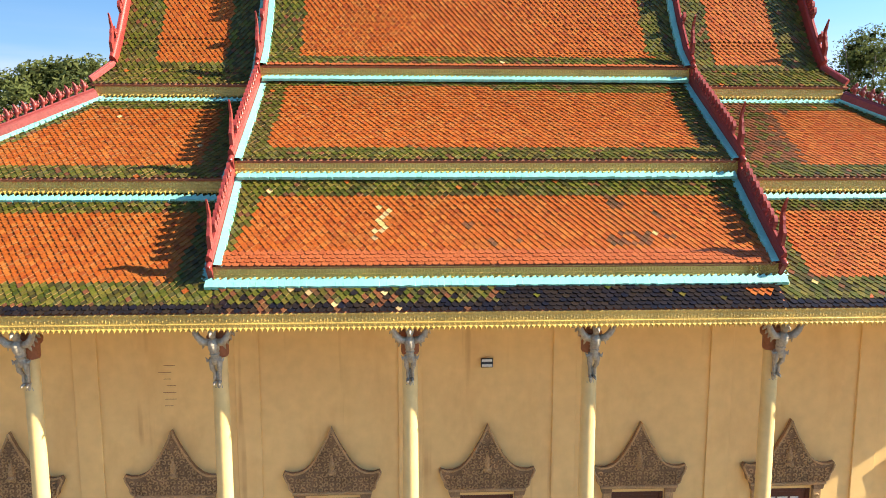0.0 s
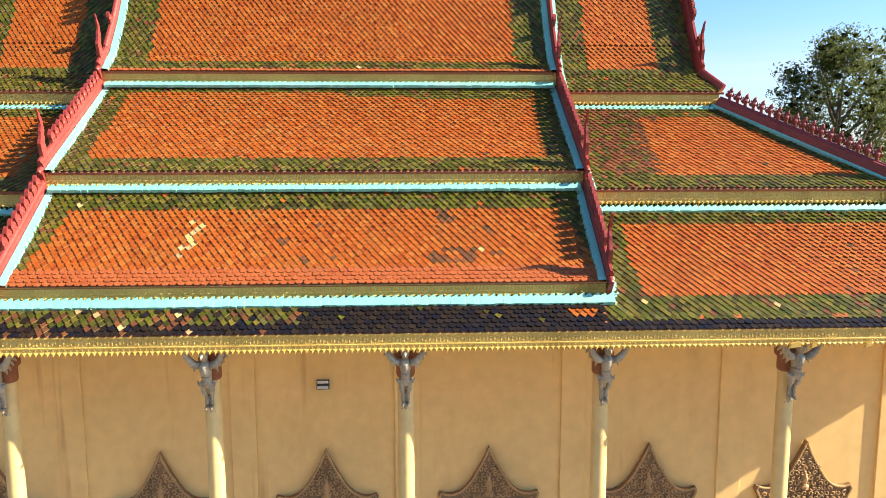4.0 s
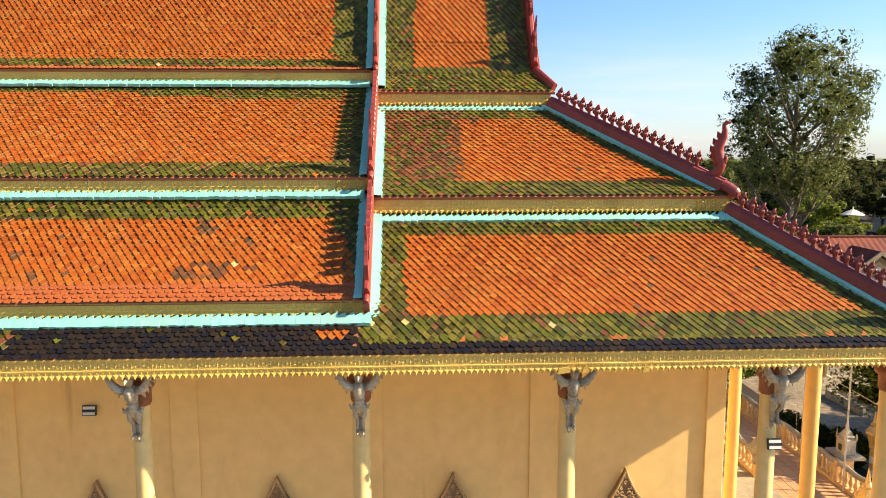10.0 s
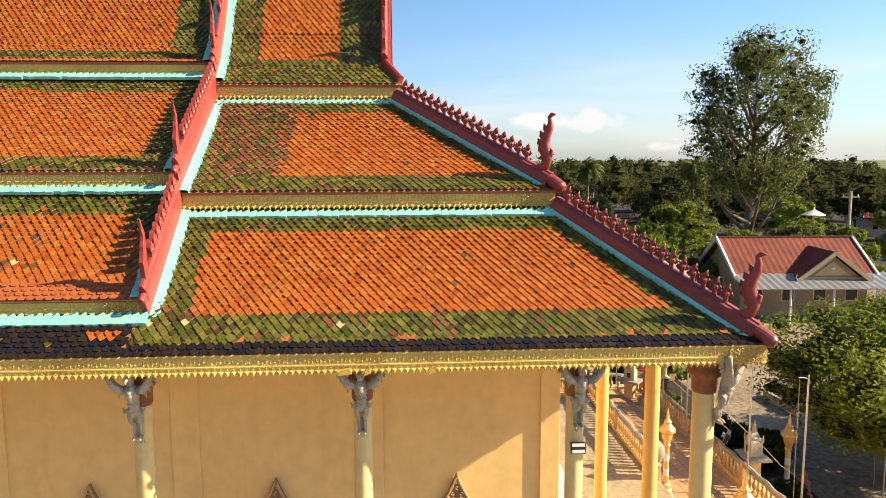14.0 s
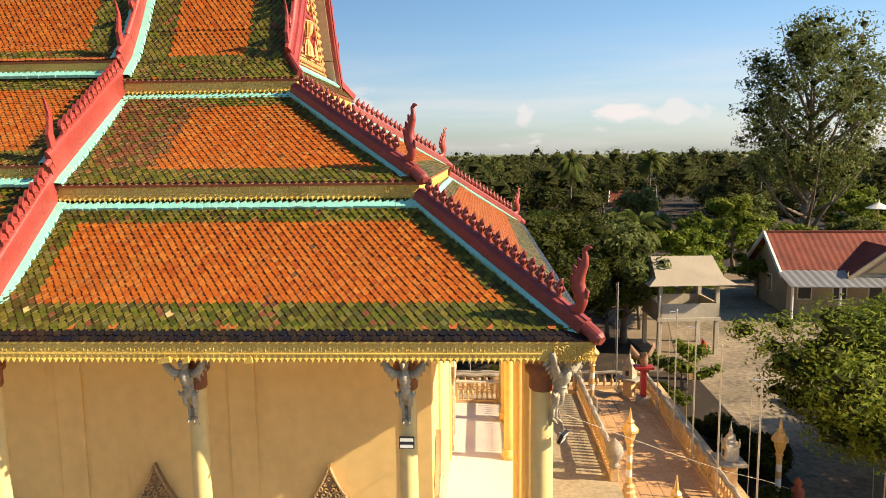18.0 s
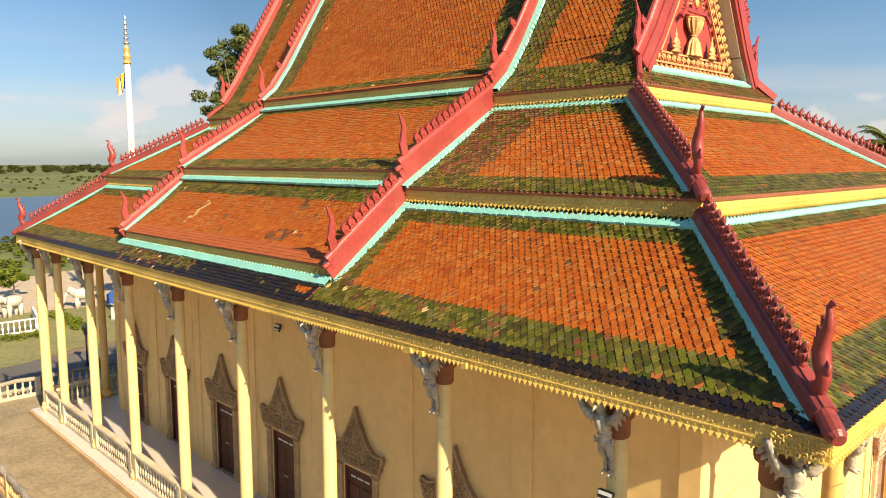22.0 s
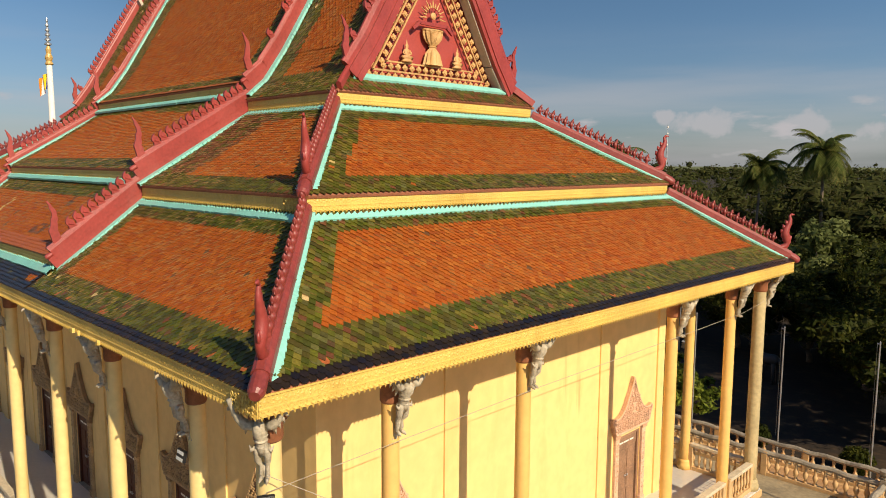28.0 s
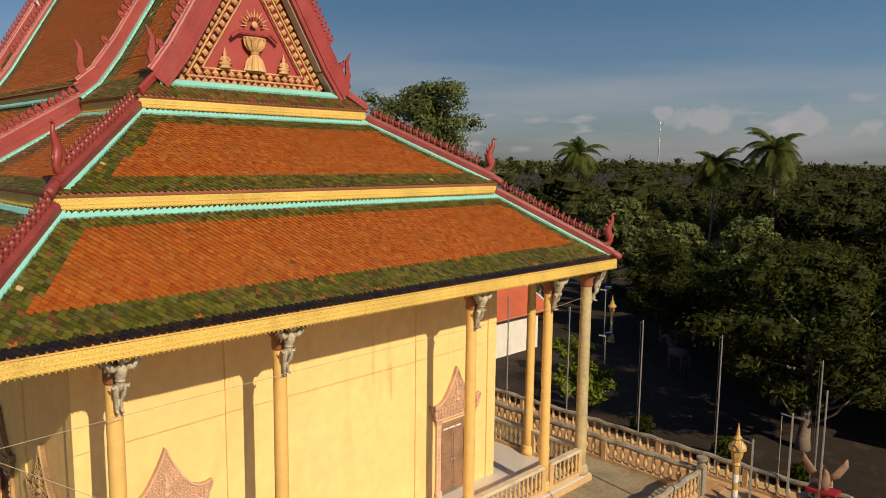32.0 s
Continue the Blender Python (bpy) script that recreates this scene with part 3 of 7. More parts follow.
def slope(name, parent, p0, u, top, lo, hi, zone, near=None, sag=0.05, label="", salmon=False):
    """A tiled roof slope. p0: the eave's middle; u: along the eave; top: the middle of its upper edge;
    lo, hi: the ends along u at the eave and at the top; zone(u, v, length, to the left, to the right, random) gives the tile kinds."""
    p0, top, u = np.array(p0, float), np.array(top, float), np.array(u, float)
    v = top - p0
    length = np.linalg.norm(v)
    v /= length
    n = np.cross(u, v)
    if n[2] < 0:
        n = -n
    # bed
    rows = 7
    bm = bmesh.new()
    grid = []
    for i in range(rows):
        t = i / (rows - 1)
        a, b = lo[0] + (hi[0] - lo[0]) * t, lo[1] + (hi[1] - lo[1]) * t
        off = -sag * math.sin(math.pi * t)
        q = p0 + v * (t * length) + n * (off - 0.012)
        grid.append([bm.verts.new(q + u * a), bm.verts.new(q + u * b), bm.verts.new(q + u * b - n * 0.06), bm.verts.new(q + u * a - n * 0.06)])
    for g, h in zip(grid, grid[1:]):
        for k in range(4):
            bm.faces.new((g[k], g[(k + 1) % 4], h[(k + 1) % 4], h[k]))
    bm.faces.new(grid[0][::-1])
    bm.faces.new(grid[-1])
    bed = part(name, bm, BED, parent, label)
    # tiles
    us, vs = [], []
    for j in range(int((length - 0.05) / TE) + 1):
        vv = j * TE - 0.02
        t = min(max(vv / length, 0), 1)
        a, b = lo[0] + (hi[0] - lo[0]) * t, lo[1] + (hi[1] - lo[1]) * t
        start = math.ceil((a + 0.03 - (j % 2) * TW / 2) / TW) * TW + (j % 2) * TW / 2
        k = np.arange(start, b - 0.03, TW)
        us.append(k)
        vs.append(np.full(len(k), vv))
        if salmon and j == 2:              # a hidden course of bare tiles whose tips peep out over the glazed eave
            us.append(k[:-1] + TW / 2)
            vs.append(np.full(len(k) - 1, vv + 0.035))
    us, vs = np.concatenate(us), np.concatenate(vs)
    t = np.clip(vs / length, 0, 1)
    left, right = us - (lo[0] + (hi[0] - lo[0]) * t), (lo[1] + (hi[1] - lo[1]) * t) - us
    r = rng.random(len(us))
    wob = np.array([noise.noise(Vector((a * 1.1, b * 1.1, 3.3))) for a, b in zip(us, vs)]) * 0.12
    kind = zone(us, vs, length, left + wob, right + wob, r)
    off = -sag * np.sin(np.pi * t)
    org = p0 + us[:, None] * u + vs[:, None] * v + off[:, None] * n
    jit = rng.normal(0, 1, (len(us), 3)) * np.array((0.0035, 0.004, 0.0025))
    tw = rng.normal(0, 0.03, len(us))
    lift = rng.normal(0, 0.012, len(us))
    if near is not None:
        pick = np.where(near(us, vs))[0][:300]
    else:
        pick = np.array([], int)
    rest = np.ones(len(us), bool)
    rest[pick] = False
    L = np.where(np.isin(kind, ROUND_KINDS)[:, None, None], R_VERTS[None], T_VERTS[None]) + jit[:, None, :]
    a = L[..., 0] - L[..., 1] * tw[:, None]
    b = L[..., 1] + L[..., 0] * tw[:, None]
    c = L[..., 2] + L[..., 0] * lift[:, None]
    W = org[:, None, :] + a[..., None] * u + b[..., None] * v + c[..., None] * n
    Wr, kr = W[rest], kind[rest]
    cnt = len(Wr)
    f = np.concatenate([np.array(x) for x in T_FACES])
    loops = (f[None] + 12 * np.arange(cnt)[:, None]).ravel()
    sizes = np.tile([len(x) for x in T_FACES], cnt)
    st = soup("tiles", Wr.reshape(-1, 3), loops, sizes, TILE_MATS, np.where((np.array(LIT_EDGE)[None] == 1) & (~np.isin(kr, ROUND_KINDS) & (r[rest] * 37 % 1 < 0.3))[:, None], 6, kr[:, None]).ravel(), bed)
    tagged(st, "", "", "", "stuff")
    m3 = Matrix((u, v, n)).transposed().to_4x4()
    for i in pick:
        o = new("tile", tile_meshes[int(kind[i])])
        o.parent = bed
        o.matrix_basis = Matrix.Translation(org[i] + n * jit[i][2]) @ m3 @ Matrix.Rotation(tw[i], 4, "Z")
    return bed


def zone(gl, gr, gt, gb, dark=1, edge=0.0, bare=False, extra=None):
    """Green borders of the given widths round an orange field, dark rows along the eave."""
    def f(u, v, length, left, right, r):
        k = np.zeros(len(u), int)
        g = (left < gl) | (right < gr) | (v > length - gt) | (v < gb - 0.021)
        k[g] = 1
        k[g & (r < 0.05)] = 4
        k[g & (r > 0.997)] = 0
        k[g & (r > 0.986) & (r < 0.9875)] = 3
        k[~g & (r < 0.0012)] = 4
        k[~g & (r > 0.9997)] = 3
        k[v < dark * TE - 0.06] = 2
        k[np.abs(v - 0.215) < 0.004] = np.where(r[np.abs(v - 0.215) < 0.004] < 0.07, 5, 1)
        if extra:
            extra(k, u, v, r)
        return k
    return f


def patches(k, u, v, r):
    """Odd tiles on the raised lower roof: groups of dark replaced ones, and a pale streak that paints in sunlit tile
    edges.
    """
    corner = (u > 4.2) & (RX - 0.08 - u > 0.24 * v) & (v < 1.5) & (k == 1)
    k[corner] = 0
    k[(u < -4.2) & (u + RX - 0.08 > 0.20 + 0.14 * v) & (v < 1.0) & (k == 1)] = 0
    k[v < 0.30] = 5
    s = np.abs(u + 2.35 - 0.18 * (v - 1.0)) < 0.06 + 0.08 * np.sin(v * 5) ** 2
    k[s & (v > 0.55) & (v < 2.0) & (r < 0.42)] = 3
    for cu, cv, ru, rv, p in ((2.85, 0.62, 0.75, 0.22, 0.5), (2.55, 1.72, 0.22, 0.22, 0.6), (-0.6, 1.05, 0.12, 0.12, 0.8), (3.4, 1.35, 0.1, 0.1, 0.9), (-0.1, 0.5, 0.08, 0.1, 0.9)):
        k[(((u - cu) / ru) ** 2 + ((v - cv) / rv) ** 2 < 1) & (r < p)] = 4


def stain_side(k, u, v, r):
    """Brown tiles along the stained part of the middle slope."""
    s = (u > 6.0 - 0.12 * v) & (u < 7.35) & (v > 0.5) & (v < 3.35) & (r < 0.72) & (k < 2)
    k[s] = 4
    k[(u > 7.15) & (u < 7.9) & (v > 2.3) & (v < 3.3) & (r < 0.25)] = 4


def under_porch(k, u, v, r):
    """The strip in front of the raised roof: black glazed on one half, mixed brown and green on the other."""
    s = (np.abs(u) < RX + 0.2) & (v < 1.0)
    k[s & (u > 0.0) & (r < 0.93)] = 2
    k[s & (u < 0.0) & (r < 0.22)] = 4
    k[s & (u < 0.0) & (r > 0.40) & (r < 0.43)] = 3
    k[s & (u < 0.0) & (r > 0.9)] = 2
    k[(u > 4.75) & (u < 5.2) & (v > 0.25) & (v < 0.42)] = 0


def mossy_brown(k, u, v, r):
    """The short slope under the gable: half of its tiles have lost their glaze."""
    k[r < 0.5] = 4


def stepped(k, u, v, r):
    """The raised middle slope: its upper green border grows in steps towards the east."""
    band = np.where(u < 0.3, 0.50, np.where(u < 2.0, 0.64, 0.78))
    inside = (np.abs(u) < RX - 0.72) & (v > 1.2)
    k[inside & (v > 3.80 - band)] = np.where(r[inside & (v > 3.80 - band)] < 0.06, 4, 1)
    k[inside & (v <= 3.80 - band)] = 0


def eave_row(k, u, v, r):
    k[v < 0.05] = 5


X, Y = np.array((1.0, 0, 0)), np.array((0, 1.0, 0))
lower = part("lower_roof", box(bmesh.new(), -12.2, CY - 6.2, 7.66, 12.2, CY + 6.2, 8.0), BED, temple, "lower skirt roof of orange tiles with green borders")
middle = part("middle_roof", box(bmesh.new(), -9.4, CY - 3.3, 10.3, 9.4, CY + 3.3, 10.6), BED, temple, "middle skirt roof of orange tiles with green borders")
upper = part("upper_roof", box(bmesh.new(), -9.0, CY - 2.8, 12.2, 9.0, CY + 2.8, 12.6), BED, temple, "steep upper gable roof of orange and green tiles")
raised = part("raised_roof", box(bmesh.new(), -5.3, CY - 2.6, 12.8, 5.3, CY + 2.6, 12.95), BED, temple, "raised middle roof panels of orange tiles")
for sgn in (-1, 1):                        # south, then north
    front = sgn == -1
    for side in (-1, 1):
        # the skirt slopes left and right of the raised middle
        for lab, e, t in (("low", E1, T1), ("mid", E2, T2)):
            lo = (side * 5.42, side * e[0])
            hi = (side * 5.42, side * t[0])
            lo, hi = (lo, hi) if side > 0 else (lo[::-1], hi[::-1])
            if not front:
                lo, hi = tuple(-q for q in lo[::-1]), tuple(-q for q in hi[::-1])
            inner_left = (side > 0) == front
            if lab == "low":
                z = zone(0.75 if inner_left else 0.66, 0.66 if inner_left else 0.75, 0.72, 0.74, 2)
                near = (lambda u, v: (u > 10.6) & (v < 0.99)) if front and side > 0 else None
                pa = lower
            else:
                z = zone(1.75 if inner_left else 0.62, 0.62 if inner_left else 0.9, 0.64, 0.5, 0, extra=stain_side if front and side > 0 else None)
                near = (lambda u, v: (u > 9.2) & (v < 0.9)) if front and side > 0 else None
                pa = middle
            slope("slope", pa, (0, CY + sgn * e[1], e[2]), X if front else -X, (0, CY + sgn * t[1], t[2]), lo, hi, z, near, salmon=lab == "low")
        lo = (5.42, 9.2) if (side > 0) == front else (-9.2, -5.42)
        slope("slope", upper, (0, CY + sgn * E3[1], E3[2]), X if front else -X, (0, CY + sgn * T3[1], T3[2]), (lo[0], lo[1] + (0.45 if lo[0] > 0 else 0)) if lo[0] > 0 else (lo[0] - 0.45, lo[1]), lo, zone(9, 9, 9, 9, 0), sag=0.0)
        slope("slope", upper, (0, CY + sgn * T3[1], T3[2]), X if front else -X, (0, CY + sgn * 2.5, 13.45), lo, lo, zone(1.0, 0.95, 0, 0.12, 0) if lo[0] > 0 else zone(0.95, 1.0, 0, 0.12, 0), sag=0.02)
        slope("slope", upper, (0, CY + sgn * 2.5, 13.45), X if front else -X, (0, CY, RIDGE_Z), lo, lo, zone(1.0, 0.95, 0.5, 0, 0) if lo[0] > 0 else zone(0.95, 1.0, 0.5, 0, 0), sag=0.04)
    # strip of the lower skirt in front of the raised part
    slope("slope", lower, (0, CY + sgn * E1[1], E1[2]), X if front else -X, (0, CY + sgn * (E1[1] - 0.85), E1[2] + 0.635), (-5.42, 5.42), (-5.42, 5.42), zone(0, 0, 9, 9, 2, extra=under_porch), sag=0.0)
    # raised middle
    RR = ((8.64, 8.36, 6.50, 10.06, 0), (6.65, 10.34, 3.44, 12.36, 1), (3.59, 12.67, 3.05, 13.10, 2), (3.05, 13.10, 2.46, 13.92, 3), (2.46, 13.92, 0.0, 18.05, 4))
    zr = (zone(0.55, 0.55, 0.80, 0.0, 0, extra=patches if front else None), zone(0.62, 0.62, 0.5, 0.42, 0, extra=stepped), zone(0.9, 0.9, 0, 0.34, 0, extra=eave_row), zone(0.9, 0.9, 0, 0, 0), zone(0.9, 0.9, 0.5, 0, 0))
    for (y0, z0, y1, z1, i) in RR:
        near = (lambda u, v: (u > 1.2) & (u < 4.6) & (v < 1.35)) if front and i == 0 else None
        slope("slope", raised, (0, CY + sgn * y0, z0), X if front else -X, (0, CY + sgn * y1, z1), (-RX + 0.08, RX - 0.08), (-RX + 0.08, RX - 0.08), zr[i], near, sag=0.0 if i >= 2 else 0.05)
for side in (1, -1):                       # east, then west
    uy = Y * side
    near1 = (lambda u, v: (u < -4.4) & (v < 1.15)) if side > 0 else None
    near2 = (lambda u, v: (u < -2.6) & (v < 1.0)) if side > 0 else None
    slope("slope", lower, (side * E1[0], CY, E1[2]), uy, (side * T1[0], CY, T1[2]), (-E1[1], E1[1]), (-T1[1], T1[1]), zone(0.92, 0.70, 0.66, 0.85, 2), near1, salmon=True)
    slope("slope", middle, (side * E2[0], CY, E2[2]), uy, (side * T2[0], CY, T2[2]), (-E2[1], E2[1]), (-T2[1], T2[1]), zone(0.90, 0.66, 0.70, 0.6, 0), near2)
    slope("slope", upper, (side * E3[0], CY, E3[2]), uy, (side * T3[0], CY, T3[2]), (-E3[1], E3[1]), (-T3[1], T3[1]), zone(0, 0, 9, 9, 0, extra=mossy_brown), None, sag=0.0)

# ---- fascias, flashings, ridges ----


def fascia(name, p0, p1, z0, z1, out, teeth=True, label=""):
    """A gold board with a moulded face and a row of leaf points below, facing out."""
    p0, p1, out = Vector(p0), Vector(p1), Vector(out)
    d = p1 - p0
    length = d.length
    d.normalize()
    bm = bmesh.new()
    h = z1 - z0
    prof = [(-0.10, h), (0.04, h), (0.04, h * 0.92), (0.016, h * 0.90), (0.014, h * 0.46), (0.022, h * 0.44), (0.022, h * 0.38), (0.012, h * 0.36), (0.012, h * 0.08), (-0.10, h * 0.08)]
    a = [bm.verts.new(p0 + out * o + Vector((0, 0, z0 + z))) for o, z in prof]
    b = [bm.verts.new(p1 + out * o + Vector((0, 0, z0 + z))) for o, z in prof]
    n = len(prof)
    bm.faces.new(a)
    bm.faces.new(b[::-1])
    for i in range(n):
        bm.faces.new((a[(i + 1) % n], a[i], b[i], b[(i + 1) % n]))
    if teeth:
        cnt = int(length / 0.098)
        st = length / cnt
        for i in range(cnt):
            q = p0 + d * (st * (i + 0.5))
            for (w, top, low, o0, o1) in ((0.046, h * 0.22, -0.022, 0.013, 0.044), (0.024, h * 0.36, h * 0.24, 0.013, 0.024)):
                f4 = [q - d * w + Vector((0, 0, z0 + top)) + out * o0, q + d * w + Vector((0, 0, z0 + top)) + out * o0, q + Vector((0, 0, z0 + low)) + out * o0, q + Vector((0, 0, z0 + (top * 0.7 + low * 0.3))) + out * o1]
                vv = [bm.verts.new(x) for x in f4]
                bm.faces.new((vv[0], vv[1], vv[3]))
                bm.faces.new((vv[1], vv[2], vv[3]))
                bm.faces.new((vv[2], vv[0], vv[3]))
        # raised scrolls along the upper field: a lozenge between two curls
        cnt = int(length / 0.19)
        st = length / cnt
        for i in range(cnt):
            q = p0 + d * (st * (i + 0.5)) + Vector((0, 0, z0 + h * 0.68))
            for x_, z_, w_, k_ in ((0.0, 0.0, 0.045, 0.17), (-0.066, 0.06, 0.030, 0.09), (-0.066, -0.09, 0.024, 0.08), (0.060, -0.02, 0.020, 0.15)):
                c_ = q + d * x_ + Vector((0, 0, h * z_))
                vv = [bm.verts.new(c_ + x) for x in (-d * w_ + out * 0.014, Vector((0, 0, h * k_)) + out * 0.014, d * w_ + out * 0.014, Vector((0, 0, -h * k_)) + out * 0.014, out * 0.025)]
                for k in range(4):
                    bm.faces.new((vv[k], vv[(k + 1) % 4], vv[4]))
    return part(name, bm, GOLD, temple, label)


def flashing(p0, p1, down, width, seed=0, saw=True, teeth=None):
    """A painted cement strip along a line on a roof; its rim is toothed over the tiles, or, where teeth gives a direction, saw teeth stand on its upper edge."""
    p0, p1, down = Vector(p0), Vector(p1), Vector(down).normalized()
    d = (p1 - p0)
    length = d.length
    d.normalize()
    nrm = d.cross(down).normalized()
    if nrm.z < 0:
        nrm = -nrm
    if teeth:
        p0, p1 = p0 + down * 0.11, p1 + down * 0.11
    r = random.Random(seed)
    bm = bmesh.new()
    cnt = max(2, int(length / 0.135))
    st = length / cnt
    topa, topb, botb = [], [], []
    for i in range(cnt + 1):
        for k, (s, w) in enumerate(((0.0, 0.86), (0.9, 1.0))):
            if i == cnt and k:
                continue
            q = p0 + d * (st * (i + s))
            ww = width * (w if saw and not teeth else 1.0) + r.uniform(-0.012, 0.012)
            topa.append(bm.verts.new(q + nrm * 0.095))
            topb.append(bm.verts.new(q + down * ww + nrm * (0.082 + r.uniform(-0.004, 0.004))))
            botb.append(bm.verts.new(q + down * (ww + 0.01) + nrm * 0.018))
    for i in range(len(topa) - 1):
        bm.faces.new((topa[i], topb[i], topb[i + 1], topa[i + 1]))
        bm.faces.new((topb[i], botb[i], botb[i + 1], topb[i + 1]))
    if teeth:
        for i in range(cnt):
            q = p0 + d * (st * (i + 0.5)) + nrm * 0.093
            h = 0.06 + r.uniform(-0.012, 0.012)
            lean = r.uniform(0.25, 0.45) * st
            f_ = [bm.verts.new(q + x) for x in (-d * st * 0.52, d * st * 0.52, d * lean - down * h + nrm * 0.02)]
            b_ = [bm.verts.new(v.co - nrm * 0.05) for v in f_]
            bm.faces.new(f_)
            bm.faces.new((f_[0], f_[2], b_[2], b_[0]))
            bm.faces.new((f_[2], f_[1], b_[1], b_[2]))
    return part("flashing", bm, CYAN, temple, "turquoise painted cement strip")


for i_, (e, t, zlo, zhi) in enumerate(((E1, None, 7.25, 7.585), (E2, T1, 9.62, 9.94), (E3, T2, 11.88, 12.18))):
    hx, hy = (e[0] - 0.03, e[1] - 0.03) if t is None else (e[0] - 0.08, e[1] - 0.08)
    c = [(-hx, CY - hy, 0), (hx, CY - hy, 0), (hx, CY + hy, 0), (-hx, CY + hy, 0)]
    outs = ((0, -1, 0), (1, 0, 0), (0, 1, 0), (-1, 0, 0))
    for k in range(4):
        fascia("fascia", c[k], c[(k + 1) % 4], zlo, zhi, outs[k], i_ == 0 or k < 2, "gold moulded eave board")
    if t:
        # strips where the lower skirt meets the board
        low = E1 if i_ == 1 else E2
        for k in range(4):
            a, b = Vector(c[k]), Vector(c[(k + 1) % 4])
            o = Vector(outs[k])
            span = (low[0] - t[0]) if k % 2 else (low[1] - t[1])
            dn = o * span + Vector((0, 0, low[2] - t[2]))
            q0, q1 = a + o * -0.02, b + o * -0.02
            z = t[2] - 0.055
            if k % 2:
                flashing((q0.x, q0.y, z), (q1.x, q1.y, z), dn, 0.095, k + i_, True, o)
            else:
                xs = sorted((q0.x, q1.x))
                flashing((xs[0], q0.y, z), (-RX - 0.1, q0.y, z), dn, 0.095, k + 10, True, o)
                flashing((RX + 0.1, q0.y, z), (xs[1], q0.y, z), dn, 0.095, k + 20, True, o)

RB = ((8.58, 8.09, 8.35), (6.58, 10.04, 10.32), (3.52, 12.37, 12.66))
for sgn in (-1, 1):
    for j, (hy, zlo, zhi) in enumerate(RB):
        y = CY + sgn * hy
        fascia("fascia", (-RX, y, 0), (RX, y, 0), zlo, zhi, (0, sgn, 0), sgn < 0, "gold moulded board of the raised roof")
        sl = ((E1[1] - T1[1], E1[2] - T1[2]), (8.64 - 6.50, 8.36 - 10.06), (6.65 - 3.44, 10.34 - 12.36))[j]
        flashing((-RX - (0.1 if j == 0 else -0.1), y - sgn * 0.03, zlo + 0.01), (RX + (0.1 if j == 0 else -0.1), y - sgn * 0.03, zlo + 0.01), (0, sgn * sl[0], sl[1]), 0.16 if j == 0 else 0.10, j, True, (0, sgn, 0))

# crest pieces


def mesh_only(ob):
    """Keeps the mesh of a piece for its repeats."""
    me = ob.data
    bpy.data.objects.remove(ob)
    return me


b_ = bmesh.new()
tube(b_, [(0, 0, -0.03), (0, 0, 0.03), (-0.004, 0, 0.065), (-0.010, 0, 0.105), (-0.012, 0, 0.15), (-0.006, 0, 0.185), (0.006, 0, 0.205), (0.020, 0, 0.235), (0.036, 0, 0.265), (0.052, 0, 0.305)], [0.056, 0.046, 0.05, 0.078, 0.074, 0.050, 0.045, 0.050, 0.032, 0.006], 9, 0.8)
for a_ in (0.0, math.pi):
    tube(b_, [(0.055 * math.cos(a_), 0, 0.07), (0.098 * math.cos(a_), 0, 0.12), (0.085 * math.cos(a_), 0, 0.175)], [0.02, 0.028, 0.006], 5, 0.8)
    tube(b_, [(0.035 * math.cos(a_), 0, 0.17), (0.064 * math.cos(a_), 0, 0.20), (0.05 * math.cos(a_), 0, 0.235)], [0.016, 0.02, 0.005], 5, 0.8)
BUD = part("crest_bud", b_, HIP_RED_SHADED, temple, smooth=True)
BUD = mesh_only(BUD)
b_ = bmesh.new()
prism(b_, [(-0.10, -0.02), (0.10, -0.02), (0.085, 0.04), (0.115, 0.09), (0.11, 0.15), (0.06, 0.215), (0.0, 0.25), (0.02, 0.19), (-0.03, 0.17), (-0.07, 0.11), (-0.06, 0.06)], 0.075, pose(0, -0.0375, 0))
tube(b_, [(-0.04, 0, 0.03), (0.05, 0, 0.09), (0.03, 0, 0.17)], [0.05, 0.058, 0.02], 6)
TOOTH = part("crest_tooth", b_, RED, temple)
TOOTH = mesh_only(TOOTH)
b_ = bmesh.new()
tube(b_, [(-0.30, 0, -0.02), (-0.05, 0, 0.02), (0.13, 0, 0.10), (0.19, 0, 0.24), (0.13, 0, 0.42), (0.08, 0, 0.60), (0.13, 0, 0.78), (0.23, 0, 0.96), (0.25, 0, 1.12), (0.22, 0, 1.24), (0.27, 0, 1.33)], [0.10, 0.12, 0.115, 0.12, 0.15, 0.15, 0.12, 0.09, 0.066, 0.05, 0.018], 10, 0.78)
tube(b_, [(0.20, 0, 1.22), (0.30, 0, 1.30), (0.40, 0, 1.29)], [0.045, 0.05, 0.015], 7, 0.7)
tube(b_, [(0.16, 0, 0.26), (0.27, 0, 0.34), (0.31, 0, 0.45), (0.25, 0, 0.50)], [0.06, 0.06, 0.045, 0.015], 7, 0.7)
for q, w in (((0.06, 0.26), 0.10), ((0.0, 0.42), 0.13), ((-0.03, 0.58), 0.12), ((0.02, 0.76), 0.10), ((0.11, 0.92), 0.08)):
    prism(b_, [(q[0] + 0.04, q[1] - 0.08), (q[0] - w * 0.62, q[1] + 0.03), (q[0] - w * 0.5, q[1] + 0.17), (q[0] + 0.06, q[1] + 0.10)], 0.05, pose(0, -0.025, 0))
FINIAL = part("finial", b_, RED, temple, "maroon flame-shaped roof finial", smooth=True)
FINIAL = mesh_only(FINIAL)
b_ = bmesh.new()
left_, right_ = [], []
